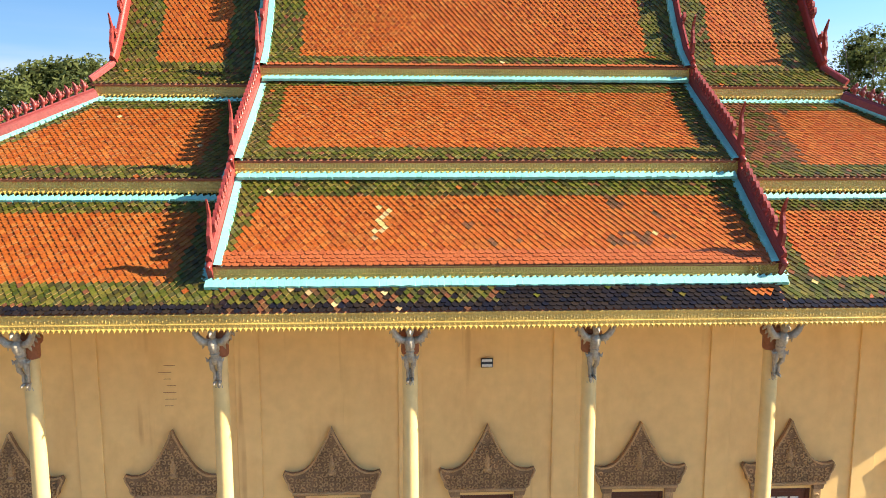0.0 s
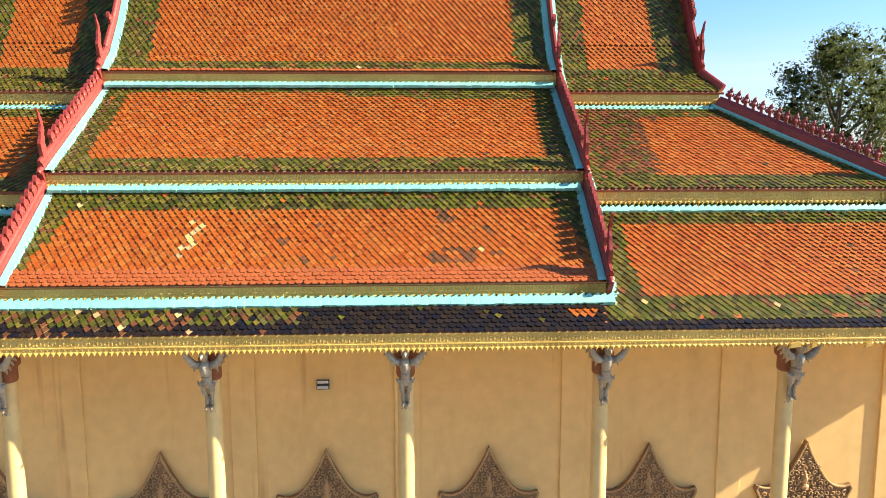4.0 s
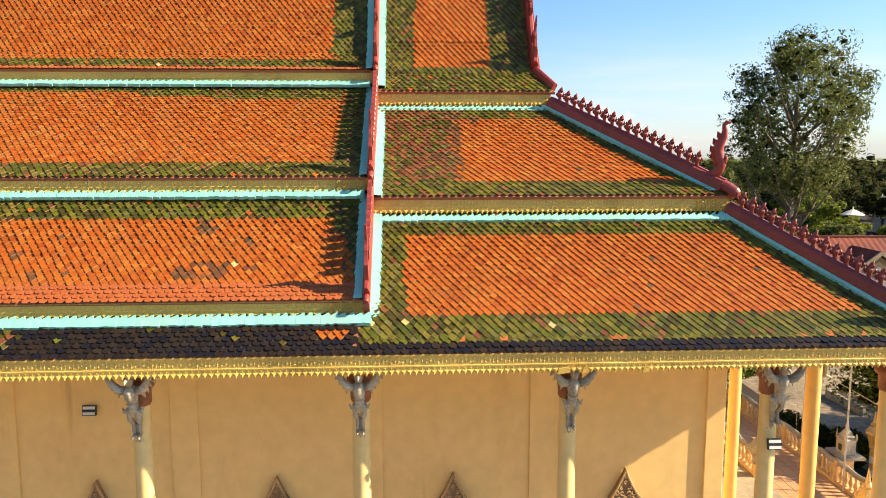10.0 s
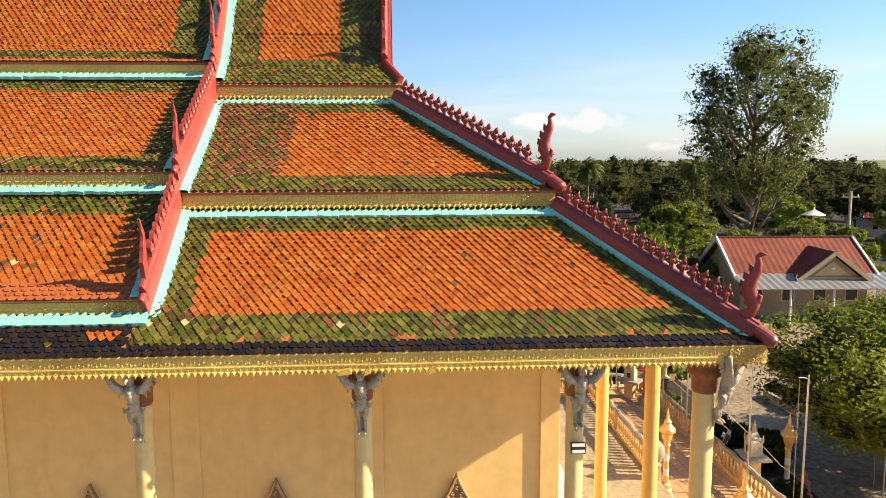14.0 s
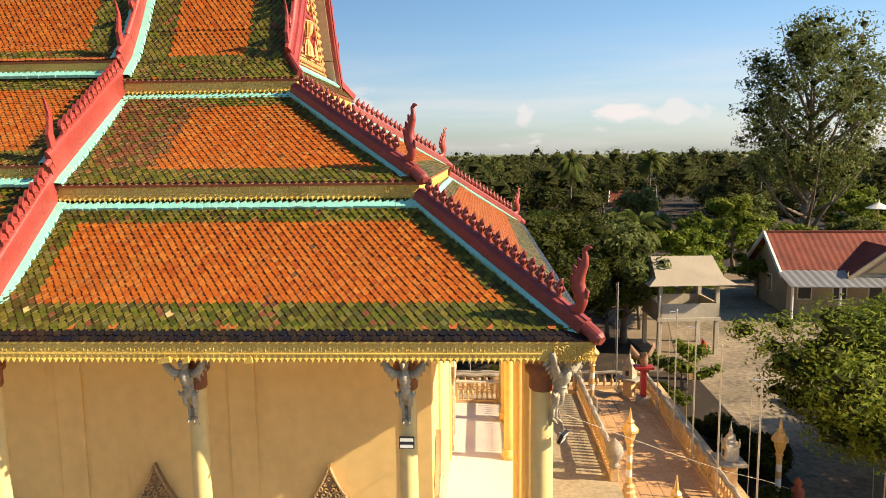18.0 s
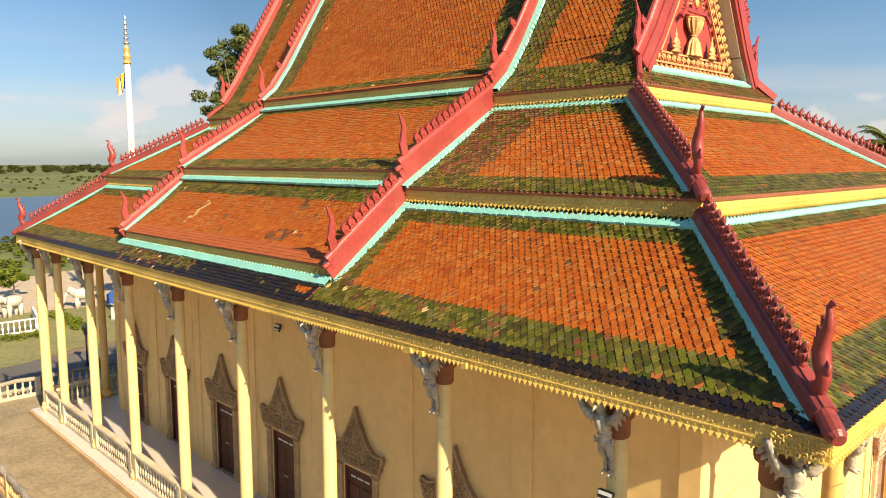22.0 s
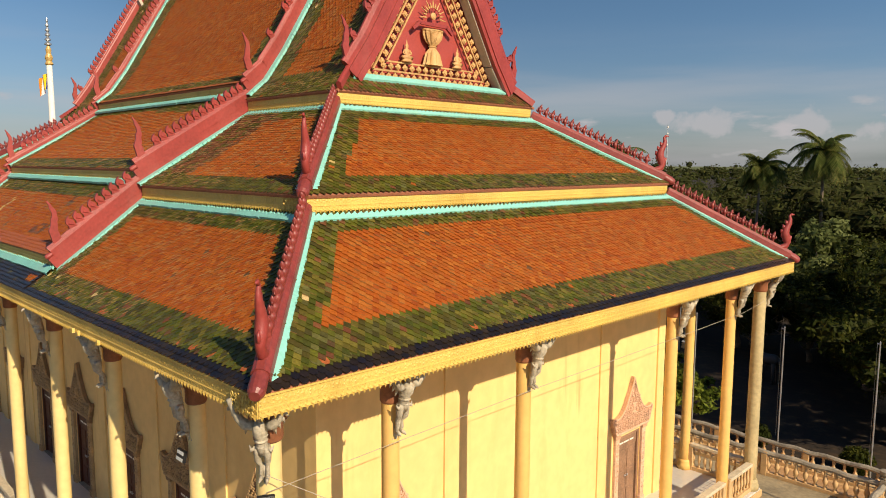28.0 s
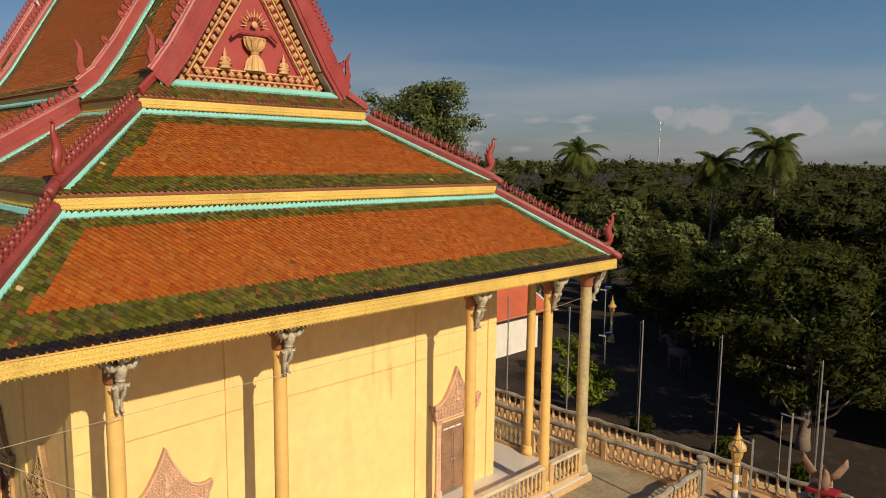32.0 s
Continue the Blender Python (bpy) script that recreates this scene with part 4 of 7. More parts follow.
for k in range(13):
    f_ = k / 12
    cx_ = 0.26 * f_ + 0.07 * math.sin(f_ * 6.3)
    hw_ = 0.105 * (1 - f_) ** 0.8 + 0.006
    left_.append((cx_ - hw_ - (0.022 if k % 2 and k < 11 else 0), 1.02 * f_ - 0.02))
    right_.append((cx_ + hw_ + (0.022 if k % 3 == 1 and k < 11 else 0), 1.02 * f_ - 0.05))
vv_ = [[[b_.verts.new((x_, sd_ * 0.042 * (1 - 0.6 * k / 12), z_)) for x_, z_ in (left_[k], right_[k])] for sd_ in (-1, 1)] for k in range(13)]
for lo_, up_ in zip(vv_, vv_[1:]):
    for sd_ in (0, 1):
        b_.faces.new((lo_[sd_][0], lo_[sd_][1], up_[sd_][1], up_[sd_][0]))
        b_.faces.new((lo_[0][sd_], lo_[1][sd_], up_[1][sd_], up_[0][sd_]))
b_.faces.new((vv_[0][0][0], vv_[0][0][1], vv_[0][1][1], vv_[0][1][0]))
b_.faces.new((vv_[-1][0][0], vv_[-1][0][1], vv_[-1][1][1], vv_[-1][1][0]))
FLAME = mesh_only(part("finial", b_, RED, temple, "maroon flame-shaped roof finial"))


def ridge(p0, p1, foot, crest, step, finial=True, h=0.24, w=0.20, fin_scale=0.86, mat=None):
    """A red ridge from its upper end p0 down to p1, with crest pieces and a flame finial; foot: outward direction in plan."""
    p0, p1, foot = Vector(p0), Vector(p1), Vector(foot).normalized()
    bm = bmesh.new()
    d = (p1 - p0)
    length = d.length
    d.normalize()
    upv = (Vector((0, 0, 1)) - d * d.z).normalized()
    sd = d.cross(upv)
    prof = [(-0.5, -0.10), (-0.5, h * 0.55), (-0.42, h * 0.74), (-0.26, h * 0.86), (-0.20, h), (0.20, h), (0.26, h * 0.86), (0.42, h * 0.74), (0.5, h * 0.55), (0.5, -0.10)]
    ends = [[bm.verts.new(q + sd * (a * w) + upv * b) for a, b in prof] for q in (p0, p1)]
    for i in range(len(prof)):
        j = (i + 1) % len(prof)
        bm.faces.new((ends[0][i], ends[0][j], ends[1][j], ends[1][i]))
    bm.faces.new(ends[0])
    bm.faces.new(ends[1][::-1])
    if finial:
        k = 1.0 if crest is BUD else 0.5
        c = p1 + foot * 0.02 + Vector((0, 0, 0.045))
        tube(bm, [c - d * 0.30 * k, c - d * 0.10 * k, c + foot * 0.10 * k + Vector((0, 0, -0.06 * k)), c + foot * 0.18 * k + Vector((0, 0, -0.115 * k)), c + foot * 0.25 * k + Vector((0, 0, -0.15 * k)), c + foot * 0.31 * k + Vector((0, 0, -0.175 * k))], [0.10 * k, 0.115 * k, 0.118 * k, 0.122 * k, 0.115 * k, 0.075 * k], 14)
    r = part("ridge", bm, mat or RED, temple, "maroon painted roof ridge")
    ang = math.degrees(math.atan2(foot.y, foot.x))
    n = int((length - 0.65) / step)
    up = Vector((0, 0, 1)) - d * d.z
    up.normalize()
    for i in range(n):
        q = p0 + d * (0.12 + step * (i + 0.5)) + up * h
        twin("crest_bud" if crest is BUD else "crest_tooth", crest, Matrix.Translation(q) @ pose(0, 0, 0, 0, 0, ang) @ (Matrix.Rotation(math.asin(-d.z) * (0.55 if crest is TOOTH else 0.15), 4, "Y")), r)
    if finial:
        q = p1 - d * 0.22 + Vector((0, 0, 0.14))
        twin("finial", FINIAL if crest is BUD else FLAME, Matrix.Translation(q) @ pose(0, 0, 0, 0, 0, ang) @ Matrix.Scale(fin_scale, 4), r, "maroon flame-shaped roof finial")
    side = d.cross(Vector((0, 0, 1))).normalized()
    return r, d, side


for sx in (-1, 1):
    for sy in (-1, 1):
        for e, t, k in ((E1, T1, 1), (E2, T2, 2)):
            p0 = Vector((sx * (t[0] + 0.02), CY + sy * (t[1] + 0.02), t[2] + 0.05))
            p1 = Vector((sx * (e[0] - 0.16), CY + sy * (e[1] - 0.16), e[2] + 0.15))
            ridge(p0, p1, (sx, sy, 0), BUD, 0.21, mat=HIP_RED_SHADED, fin_scale=0.80, h=0.18, w=0.25)
            # strips on both sides of the hip
            flashing(p0 + Vector((-sx * 0.06, 0, -0.10)), p1 + Vector((-sx * 0.10, 0, -0.12)), (-sx, 0, 0), 0.15, 3 + k)
            flashing(p0 + Vector((0, -sy * 0.06, -0.10)), p1 + Vector((0, -sy * 0.10, -0.12)), (0, -sy, 0), 0.15, 7 + k)
        # barge ridges of the raised roofs
        bx = sx * (RX + 0.02)
        for y0, z0, y1, z1, tail in ((6.52, 10.01, 8.62, 8.39, 1), (3.46, 12.31, 6.64, 10.37, 1), (0.0, 18.05, 2.46, 14.0, 0), (2.46, 14.0, 3.05, 13.18, 0), (3.05, 13.18, 3.60, 12.71, 2)):
            p0, p1 = Vector((bx, CY + sy * y0, z0)), Vector((bx, CY + sy * y1, z1))
            bm = bmesh.new()
            if tail != 2:
                r, d, s = ridge(p0, p1, (0, sy, 0), TOOTH, 0.21, tail == 1 and True, h=0.24, w=0.12, fin_scale=0.98) if tail == 1 else ridge(p0, p1, (0, sy, 0), TOOTH, 0.21, False, h=0.24, w=0.12)
            else:
                r, d, s = ridge(p0, p1, (0, sy, 0), TOOTH, 0.4, True, h=0.2, w=0.12, fin_scale=0.98)
            # board that closes the raised edge
            beam(bm, p0 + Vector((0, 0, -0.24)), p1 + Vector((0, 0, -0.24)), 0.10, -0.26, 0.20)
            part("barge_board", bm, RED, temple, "maroon board under the raised roof edge")
            dn = Vector((-sx, 0, 0))
            flashing(p0 + dn * 0.07 + Vector((0, 0, -0.06)), p1 + dn * 0.07 + Vector((0, 0, -0.06)), dn, 0.15, 5)
            flashing(p0 - dn * 0.05 + Vector((0, 0, -0.45)), p1 - dn * 0.05 + Vector((0, 0, -0.45)), -dn, 0.17, 6)
        # gable barges
        for y0, z0, y1, z1, tail in ((0.0, RIDGE_Z + 0.05, 2.48, 13.52, 0), (2.48, 13.52, 3.02, 12.78, 1), (3.02, 12.78, 3.60, 12.30, 2)):
            p0, p1 = Vector((sx * 9.26, CY + sy * y0, z0)), Vector((sx * (9.26 + (0.38 if tail == 2 else 0)), CY + sy * y1, z1))
            ridge(p0, p1, (0, sy, 0) if tail < 2 else (sx * 0.5, sy, 0), TOOTH, 0.21 if tail < 2 else 5.0, False, h=0.26 if tail < 2 else 0.09, w=0.16 if tail < 2 else 0.12)
            if tail < 2:
                bm = bmesh.new()
                run = (p1 - p0).normalized() * 0.10
                beam(bm, p0 - run + Vector((sx * (0.07 + 0.004 * tail), 0, 0)), p1 + run + Vector((sx * (0.07 + 0.004 * tail), 0, 0)), 0.12, -0.42, 0.03)
                beam(bm, p0 - run + Vector((sx * (0.085 + 0.004 * tail), 0, 0)), p1 + run + Vector((sx * (0.085 + 0.004 * tail), 0, 0)), 0.15, -0.30, -0.24)
                part("barge_board", bm, RED, temple, "broad maroon gable board")
                bm = bmesh.new()
                beam(bm, p0 + Vector((-sx * 0.14, 0, 0)), p1 + Vector((-sx * 0.14, 0, 0)), 0.30, -0.46, -0.34)
                part("gable_soffit", bm, PLASTER, temple, "bare grey cement soffit")
            if tail == 1:
                twin("finial", FLAME, Matrix.Translation(p1 + Vector((0, -sy * 0.05, 0.2))) @ pose(0, 0, 0, 0, 0, 90 * sy) @ Matrix.Scale(1.0, 4), temple, "maroon flame-shaped roof finial")

# ---- gable field ----
for sx in (-1, 1):
    ped = part("tympanum", prism(bmesh.new(), [(-2.98, 12.60), (2.98, 12.60), (2.45, 13.40), (0, 17.42), (-2.45, 13.40)], 0.12, pose(sx * 8.92 + (0.06 if sx < 0 else -0.06), CY, 0, 0, 0, 90)), DEEP_RED, temple, "deep red gable field with gilded reliefs")
    f = sx * 8.99

    def gp(y, z, o=0.0):
        return Vector((f + sx * o, CY + y, z))
    flashing((sx * 9.16, CY - 2.95, 12.62), (sx * 9.16, CY + 2.95, 12.62), (sx, 0, -0.75), 0.20, 40, False)
    # gilded mouldings of the frame: three nested triangles
    for hw, zb, w in ((2.06, 12.86, 0.045), (1.60, 13.10, 0.04)):
        zt = zb + hw * 1.60
        pts = [gp(-hw, zb), gp(hw, zb), gp(0, zt)]
        for a, b in zip(pts, pts[1:] + pts[:1]):
            bm = bmesh.new()
            beam(bm, a, b, w, -w / 2, w / 2, Vector((0, 0, 1)) if abs(a.z - b.z) < 0.1 else Vector((1, 0, 0)))
            part("moulding", bm, GABLE_GILT, ped, "gilded moulding")
    bm = bmesh.new()
    lathe(bm, [(0.118, -0.02), (0.118, 0.012), (0.085, 0.020), (0.050, 0.055), (0.012, 0.060)], 4)
    for k in range(4):
        a = math.pi / 2 * k + math.pi / 4
        lathe(bm, [(0.030, 0.0), (0.026, 0.035), (0.008, 0.045)], 5, (0.062 * math.cos(a), 0.062 * math.sin(a), 0.0))
    rosette = part("rosette", bm, GABLE_GILT, ped, "small gilded diamond flower")
    first = True
    tilt = Matrix.Rotation(sx * math.pi / 2, 4, "Y")
    for hw, zb, step in ((2.30, 12.73, 0.215), (1.83, 12.98, 0.235)):
        zt = zb + hw * 1.60
        tri = [gp(-hw, zb, 0.0), gp(hw, zb, 0.0), gp(0, zt, 0.0)]
        for a, b in zip(tri, tri[1:] + tri[:1]):
            n = int((b - a).length / step)
            for i in range(n):
                q = a + (b - a) * ((i + 0.5) / n)
                m = Matrix.Translation(q) @ tilt @ Matrix.Scale(0.84, 4)
                if first:
                    rosette.matrix_basis = m
                    first = False
                else:
                    twin("rosette", rosette, m, ped)
    # vase on its draped stand, sun disc with rays, two small figures
    rt = Matrix.Translation(gp(0, 13.13, 0.02)) @ Matrix.Scale(0.92, 4)
    bm = bmesh.new()
    n_seg = 24
    rings_ = []
    for r0, z0, flute in ((0.36, 0.0, 0.12), (0.32, 0.08, 0.14), (0.29, 0.20, 0.14), (0.25, 0.34, 0.12), (0.17, 0.44, 0.06), (0.12, 0.50, 0.0), (0.17, 0.53, 0.0), (0.12, 0.56, 0.0), (0.22, 0.64, 0.10), (0.30, 0.76, 0.16), (0.33, 0.88, 0.16), (0.37, 0.95, 0.05), (0.40, 0.98, 0.0), (0.40, 1.01, 0.0)):
        rings_.append([bm.verts.new((0.45 * r0 * (1 + flute * math.cos(k * math.pi)) * math.cos(2 * math.pi * k / n_seg), r0 * (1 + flute * math.cos(k * math.pi)) * math.sin(2 * math.pi * k / n_seg), z0)) for k in range(n_seg)])
    for a, b in zip(rings_, rings_[1:]):
        for k in range(n_seg):
            bm.faces.new((a[k], a[(k + 1) % n_seg], b[(k + 1) % n_seg], b[k]))
    bm.faces.new(rings_[0][::-1])
    bm.faces.new(rings_[-1])
    v = part("vase", bm, GABLE_GILT, ped, "gilded relief vase with fluted sides")
    v.matrix_basis = rt
    bm = bmesh.new()
    beam(bm, gp(-0.50, 14.20, 0.04), gp(0.50, 14.20, 0.04), 0.07, -0.045, 0.04)
    beam(bm, gp(-0.50, 14.20, 0.04), gp(-0.74, 14.02, 0.04), 0.07, -0.045, 0.04)
    beam(bm, gp(0.50, 14.20, 0.04), gp(0.74, 14.02, 0.04), 0.07, -0.045, 0.04)
    part("canopy", bm, RED, ped, "red relief canopy")
    bm = bmesh.new()
    lathe(bm, [(0.095, 0), (0.095, 0.04), (0.05, 0.06)], 14, m=Matrix.Translation(gp(0, 14.42, 0.02)) @ tilt)
    part("sun_disc", bm, GABLE_GILT, ped, "gilded sun disc")
    for k in range(13):
        a = math.radians(-4 + 188 * k / 12)
        bm = bmesh.new()
        long_ = 0.48 if k % 2 == 0 else 0.40
        tube(bm, [gp(0.26 * math.cos(a), 14.38 + 0.26 * math.sin(a), 0.03), gp(long_ * math.cos(a), 14.38 + long_ * math.sin(a), 0.03)], [0.028, 0.008], 5)
        part("ray", bm, GABLE_GILT, ped)
    for sy in (-1, 1):
        bm = bmesh.new()
        lathe(bm, [(0.20, 0.0), (0.22, 0.04), (0.15, 0.08), (0.19, 0.12), (0.21, 0.16), (0.13, 0.21), (0.10, 0.30), (0.12, 0.37), (0.05, 0.41), (0.07, 0.46), (0.065, 0.51), (0.03, 0.57), (0.008, 0.68)], 11)
        for q_ in (-1, 1):
            tube(bm, [(0.02, q_ * 0.11, 0.36), (0.05, q_ * 0.17, 0.26), (0.09, q_ * 0.06, 0.22)], [0.035, 0.035, 0.025], 6)
            tube(bm, [(0.0, q_ * 0.04, 0.14), (0.06, q_ * 0.20, 0.14), (0.12, q_ * 0.05, 0.13)], [0.06, 0.055, 0.04], 6)
        for v_ in bm.verts:
            v_.co.x *= 0.5
        s = part("figurine", bm, GABLE_GILT, ped, "small gilded seated figure", True)
        s.matrix_basis = Matrix.Translation(gp(sy * 0.94, 13.13, 0.03)) @ Matrix.Scale(0.84, 4)

# ---- walls ----
SOUTH, NORTH = CY - WALL_Y, CY + WALL_Y
DOORS_S = [-10.65, -7.1, -3.55, 0.0, 3.55, 7.1, 10.65]
DOORS_E = [CY - 4.64, CY + 4.62]
DOOR_W, DOOR_H = 1.24, 2.36
TOPZ = 7.50


def wall(name, along, at, lo, hi, doors, inward):
    """A wall with door openings: along 'x' or 'y' at a given place, from lo to hi, thickened inwards."""
    us = [lo] + [d + s * DOOR_W / 2 for d in doors for s in (-1, 1)] + [hi]
    zs = (FLOOR_Z, FLOOR_Z + DOOR_H, TOPZ)
    if along == "x":
        m = pose(0, at if inward > 0 else at - 0.26, 0)
    else:
        m = pose(at if inward < 0 else at + 0.26, 0, 0, 0, 0, 90)
    bm = bmesh.new()
    g = [[[bm.verts.new(m @ Vector((u, y, z))) for z in zs] for u in us] for y in (0.0, 0.26)]
    for i in range(len(us) - 1):
        for k in range(2):
            if k == 0 and i % 2:
                continue                   # door opening
            for q in (0, 1):
                bm.faces.new((g[q][i][k], g[q][i + 1][k], g[q][i + 1][k + 1], g[q][i][k + 1]))
    solid = lambda i, k: 0 <= i < len(us) - 1 and not (k == 0 and i % 2)
    for i in range(len(us)):
        for k in range(2):
            if solid(i - 1, k) != solid(i, k):
                bm.faces.new((g[0][i][k], g[0][i][k + 1], g[1][i][k + 1], g[1][i][k]))
    for i in range(len(us) - 1):
        for k in ((0, 2) if i % 2 == 0 else (1, 2)):
            bm.faces.new((g[0][i][k], g[0][i + 1][k], g[1][i + 1][k], g[1][i][k]))
    return part(name, bm, WALL, temple, "plain yellow plastered wall")


wall("wall", "x", SOUTH, -WALL_X, WALL_X, DOORS_S, 1)
wall("wall", "x", NORTH, -WALL_X, WALL_X, DOORS_S, -1)
wall("wall", "y", WALL_X, SOUTH + 0.26, NORTH - 0.26, DOORS_E, -1)
wall("wall", "y", -WALL_X, SOUTH + 0.26, NORTH - 0.26, DOORS_E, 1)
part("soffit", box(bmesh.new(), -E1[0] + 0.2, CY - E1[1] + 0.2, 7.42, E1[0] - 0.2, CY + E1[1] - 0.2, 7.50), WALL, temple, "plain soffit under the eaves")
COLS_Y = [2.65, 6.13, 12.2, 15.7]
COLS_X = [1.76, 5.40, 8.93, 12.46]
for sx in (-1, 1):
    for cx in COLS_X[:3]:
        for yy, o in ((SOUTH, -1), (NORTH, 1)):
            a, b = sorted((yy + o * 0.002, yy + o * 0.05))
            part("pilaster", box(bmesh.new(), sx * cx - 0.27, a, FLOOR_Z, sx * cx + 0.27, b, TOPZ, 0.008), WALL, temple)
    for yy in COLS_Y[1:3]:
        a, b = sorted((sx * (WALL_X + 0.002), sx * (WALL_X + 0.05)))
        part("pilaster", box(bmesh.new(), a, yy - 0.27, FLOOR_Z, b, yy + 0.27, TOPZ, 0.008), WALL, temple)
    for yy, o in ((SOUTH, -1), (NORTH, 1)):
        a, b = sorted((sx * (WALL_X - 0.33), sx * (WALL_X + 0.06)))
        c, d = sorted((yy - o * 0.33, yy + o * 0.06))
        part("pilaster", box(bmesh.new(), a, c, FLOOR_Z, b, d, TOPZ, 0.008), WALL, temple)

# ---- doors with carved surrounds ----


def ogee(scale=1.0):
    """Half outline of the carved door head, from the tip down to the tail corner."""
    return [(0.0, 1.72), (0.07, 1.55), (0.16, 1.36), (0.27, 1.17), (0.38, 0.98), (0.50, 0.82), (0.64, 0.70), (0.80, 0.64), (0.95, 0.635), (1.08, 0.68), (1.12, 0.60), (1.07, 0.48), (1.02, 0.40), (0.99, 0.26), (0.92, 0.22)]


def scroll(bm, cx, cz, r, turn, y, hand):
    pts = []
    for i in range(10):
        a = turn + hand * i * 0.62
        rr = r * (1 - i / 11)
        pts.append((cx + rr * math.cos(a), y, cz + rr * math.sin(a)))
    tube(bm, pts, [r * 0.26] * 8 + [r * 0.30, r * 0.16], 5)


def door_head():
    half = ogee()
    bm = bmesh.new()
    out = [(x, z) for x, z in half] + [(0.86, 0.0), (0.63, 0.0), (0.63, 0.10), (-0.63, 0.10), (-0.63, 0.0), (-0.86, 0.0)] + [(-x, z) for x, z in half[::-1][:-1]]
    prism(bm, out, 0.10)
    field = bm
    bm = bmesh.new()
    for s in (-1, 1):
        pts = [(s * x * 0.97, -0.02, z * 0.985) for x, z in half]
        tube(bm, pts, 0.026, 6)
    tube(bm, [(-0.9, -0.02, 0.16), (0.9, -0.02, 0.16)], 0.035, 6)
    rr = random.Random(4)
    for z in (0.25, 0.37, 0.49, 0.61, 0.73, 0.85, 0.97, 1.09, 1.21, 1.33, 1.45, 1.56):
        w = 0.98 if z < 0.6 else max(0.06, 0.62 * (1.62 - z) / 1.0)
        n = max(1, int(2 * w / 0.125))
        for i in range(n):
            x = -w + 2 * w * (i + 0.5) / n
            r = 0.064 if w > 0.2 else 0.042
            scroll(bm, x, z, r, rr.uniform(0, 6), -0.03, 1 if x > 0 else -1)
    lathe(bm, [(0.09, 0), (0.10, 0.05), (0.05, 0.10), (0.08, 0.22), (0.04, 0.34), (0.01, 0.45)], 8, (0, -0.01, 0.62))
    return field, bm


def make_door(leaf_mat, label, relief_mat, field_mat):
    d = thing("door", label, "door", "temple doors")
    field, relief = door_head()
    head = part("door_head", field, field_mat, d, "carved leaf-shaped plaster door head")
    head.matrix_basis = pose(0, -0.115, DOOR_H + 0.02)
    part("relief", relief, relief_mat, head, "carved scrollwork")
    for s in (-1, 1):
        bm = bmesh.new()
        x0, x1 = sorted((s * 0.635, s * 0.83))
        box(bm, x0, -0.09, 0.0, x1, 0.0, DOOR_H + 0.02, 0.01)
        box(bm, x0 - 0.03, -0.12, 0.0, x1 + 0.03, -0.004, 0.22, 0.01)
        rr = random.Random(2)
        for k in range(13):
            scroll(bm, s * 0.73, 0.34 + 0.155 * k, 0.068, rr.uniform(0, 6), -0.095, 1 if k % 2 else -1)
        part("jamb", bm, relief_mat, d, "carved plaster jamb")
        bm = bmesh.new()
        x0, x1 = sorted((s * 0.54, s * 0.62))
        box(bm, x0, 0.02, 0, x1, 0.16, DOOR_H, 0.006)
        part("frame", bm, leaf_mat, d)
        bm = bmesh.new()
        x0, x1 = sorted((s * 0.004, s * 0.535))
        box(bm, x0, 0.09, 0.02, x1, 0.13, DOOR_H - 0.42, 0.004)
        lf = part("leaf", bm, leaf_mat, d)
        for z0, z1 in ((0.10, 0.62), (0.70, 1.20), (1.28, 1.86)):
            bm = bmesh.new()
            box(bm, x0 + 0.07, 0.068, z0, x1 - 0.07, 0.088, z1, 0.012)
            part("panel", bm, leaf_mat, lf)
        bm = bmesh.new()
        lathe(bm, [(0.012, 0), (0.012, 0.03), (0.03, 0.04), (0.03, 0.06), (0.01, 0.075)], 8, m=pose(s * 0.06, 0.088, 1.05, 90))
        part("knob", bm, STEEL, lf)
    part("lintel", box(bmesh.new(), -0.535, 0.03, DOOR_H - 0.10, 0.535, 0.15, DOOR_H, 0.006), leaf_mat, d)
    sign = part("transom", box(bmesh.new(), -0.535, 0.06, DOOR_H - 0.41, 0.535, 0.12, DOOR_H - 0.10, 0.004), leaf_mat, d)
    for k, (x, w) in enumerate(((-0.30, 0.22), (-0.02, 0.26), (0.27, 0.20))):
        part("inscription_bar", box(bmesh.new(), x - w / 2, 0.054, DOOR_H - 0.285, x + w / 2, 0.058, DOOR_H - 0.235), WHITE, sign, "pale bar of painted writing")
    part("threshold", box(bmesh.new(), -0.62, -0.04, 0.0, 0.62, 0.25, 0.03, 0.004), STONE, d)
    return d


south_door = make_door(WOOD, "dark red wooden double door under a carved head", SHADED_CARVED, CARVED_RECESS_SHADE)
south_door.location = (DOORS_S[0], SOUTH, FLOOR_Z)
for x in DOORS_S[1:]:
    copy_thing(south_door, pose(x, SOUTH, FLOOR_Z))
for x in DOORS_S:
    copy_thing(south_door, pose(x, NORTH, FLOOR_Z, 0, 0, 180))
east_door = make_door(OLD_WOOD, "weathered brown wooden double door under a carved head coloured sunlit pink", SUNLIT_CARVED, PINK_RECESS_SHADE)
east_door.matrix_basis = pose(WALL_X, DOORS_E[0], FLOOR_Z, 0, 0, 90)
copy_thing(east_door, pose(WALL_X, DOORS_E[1], FLOOR_Z, 0, 0, 90))
for y in DOORS_E:
    copy_thing(east_door, pose(-WALL_X, y, FLOOR_Z, 0, 0, -90))

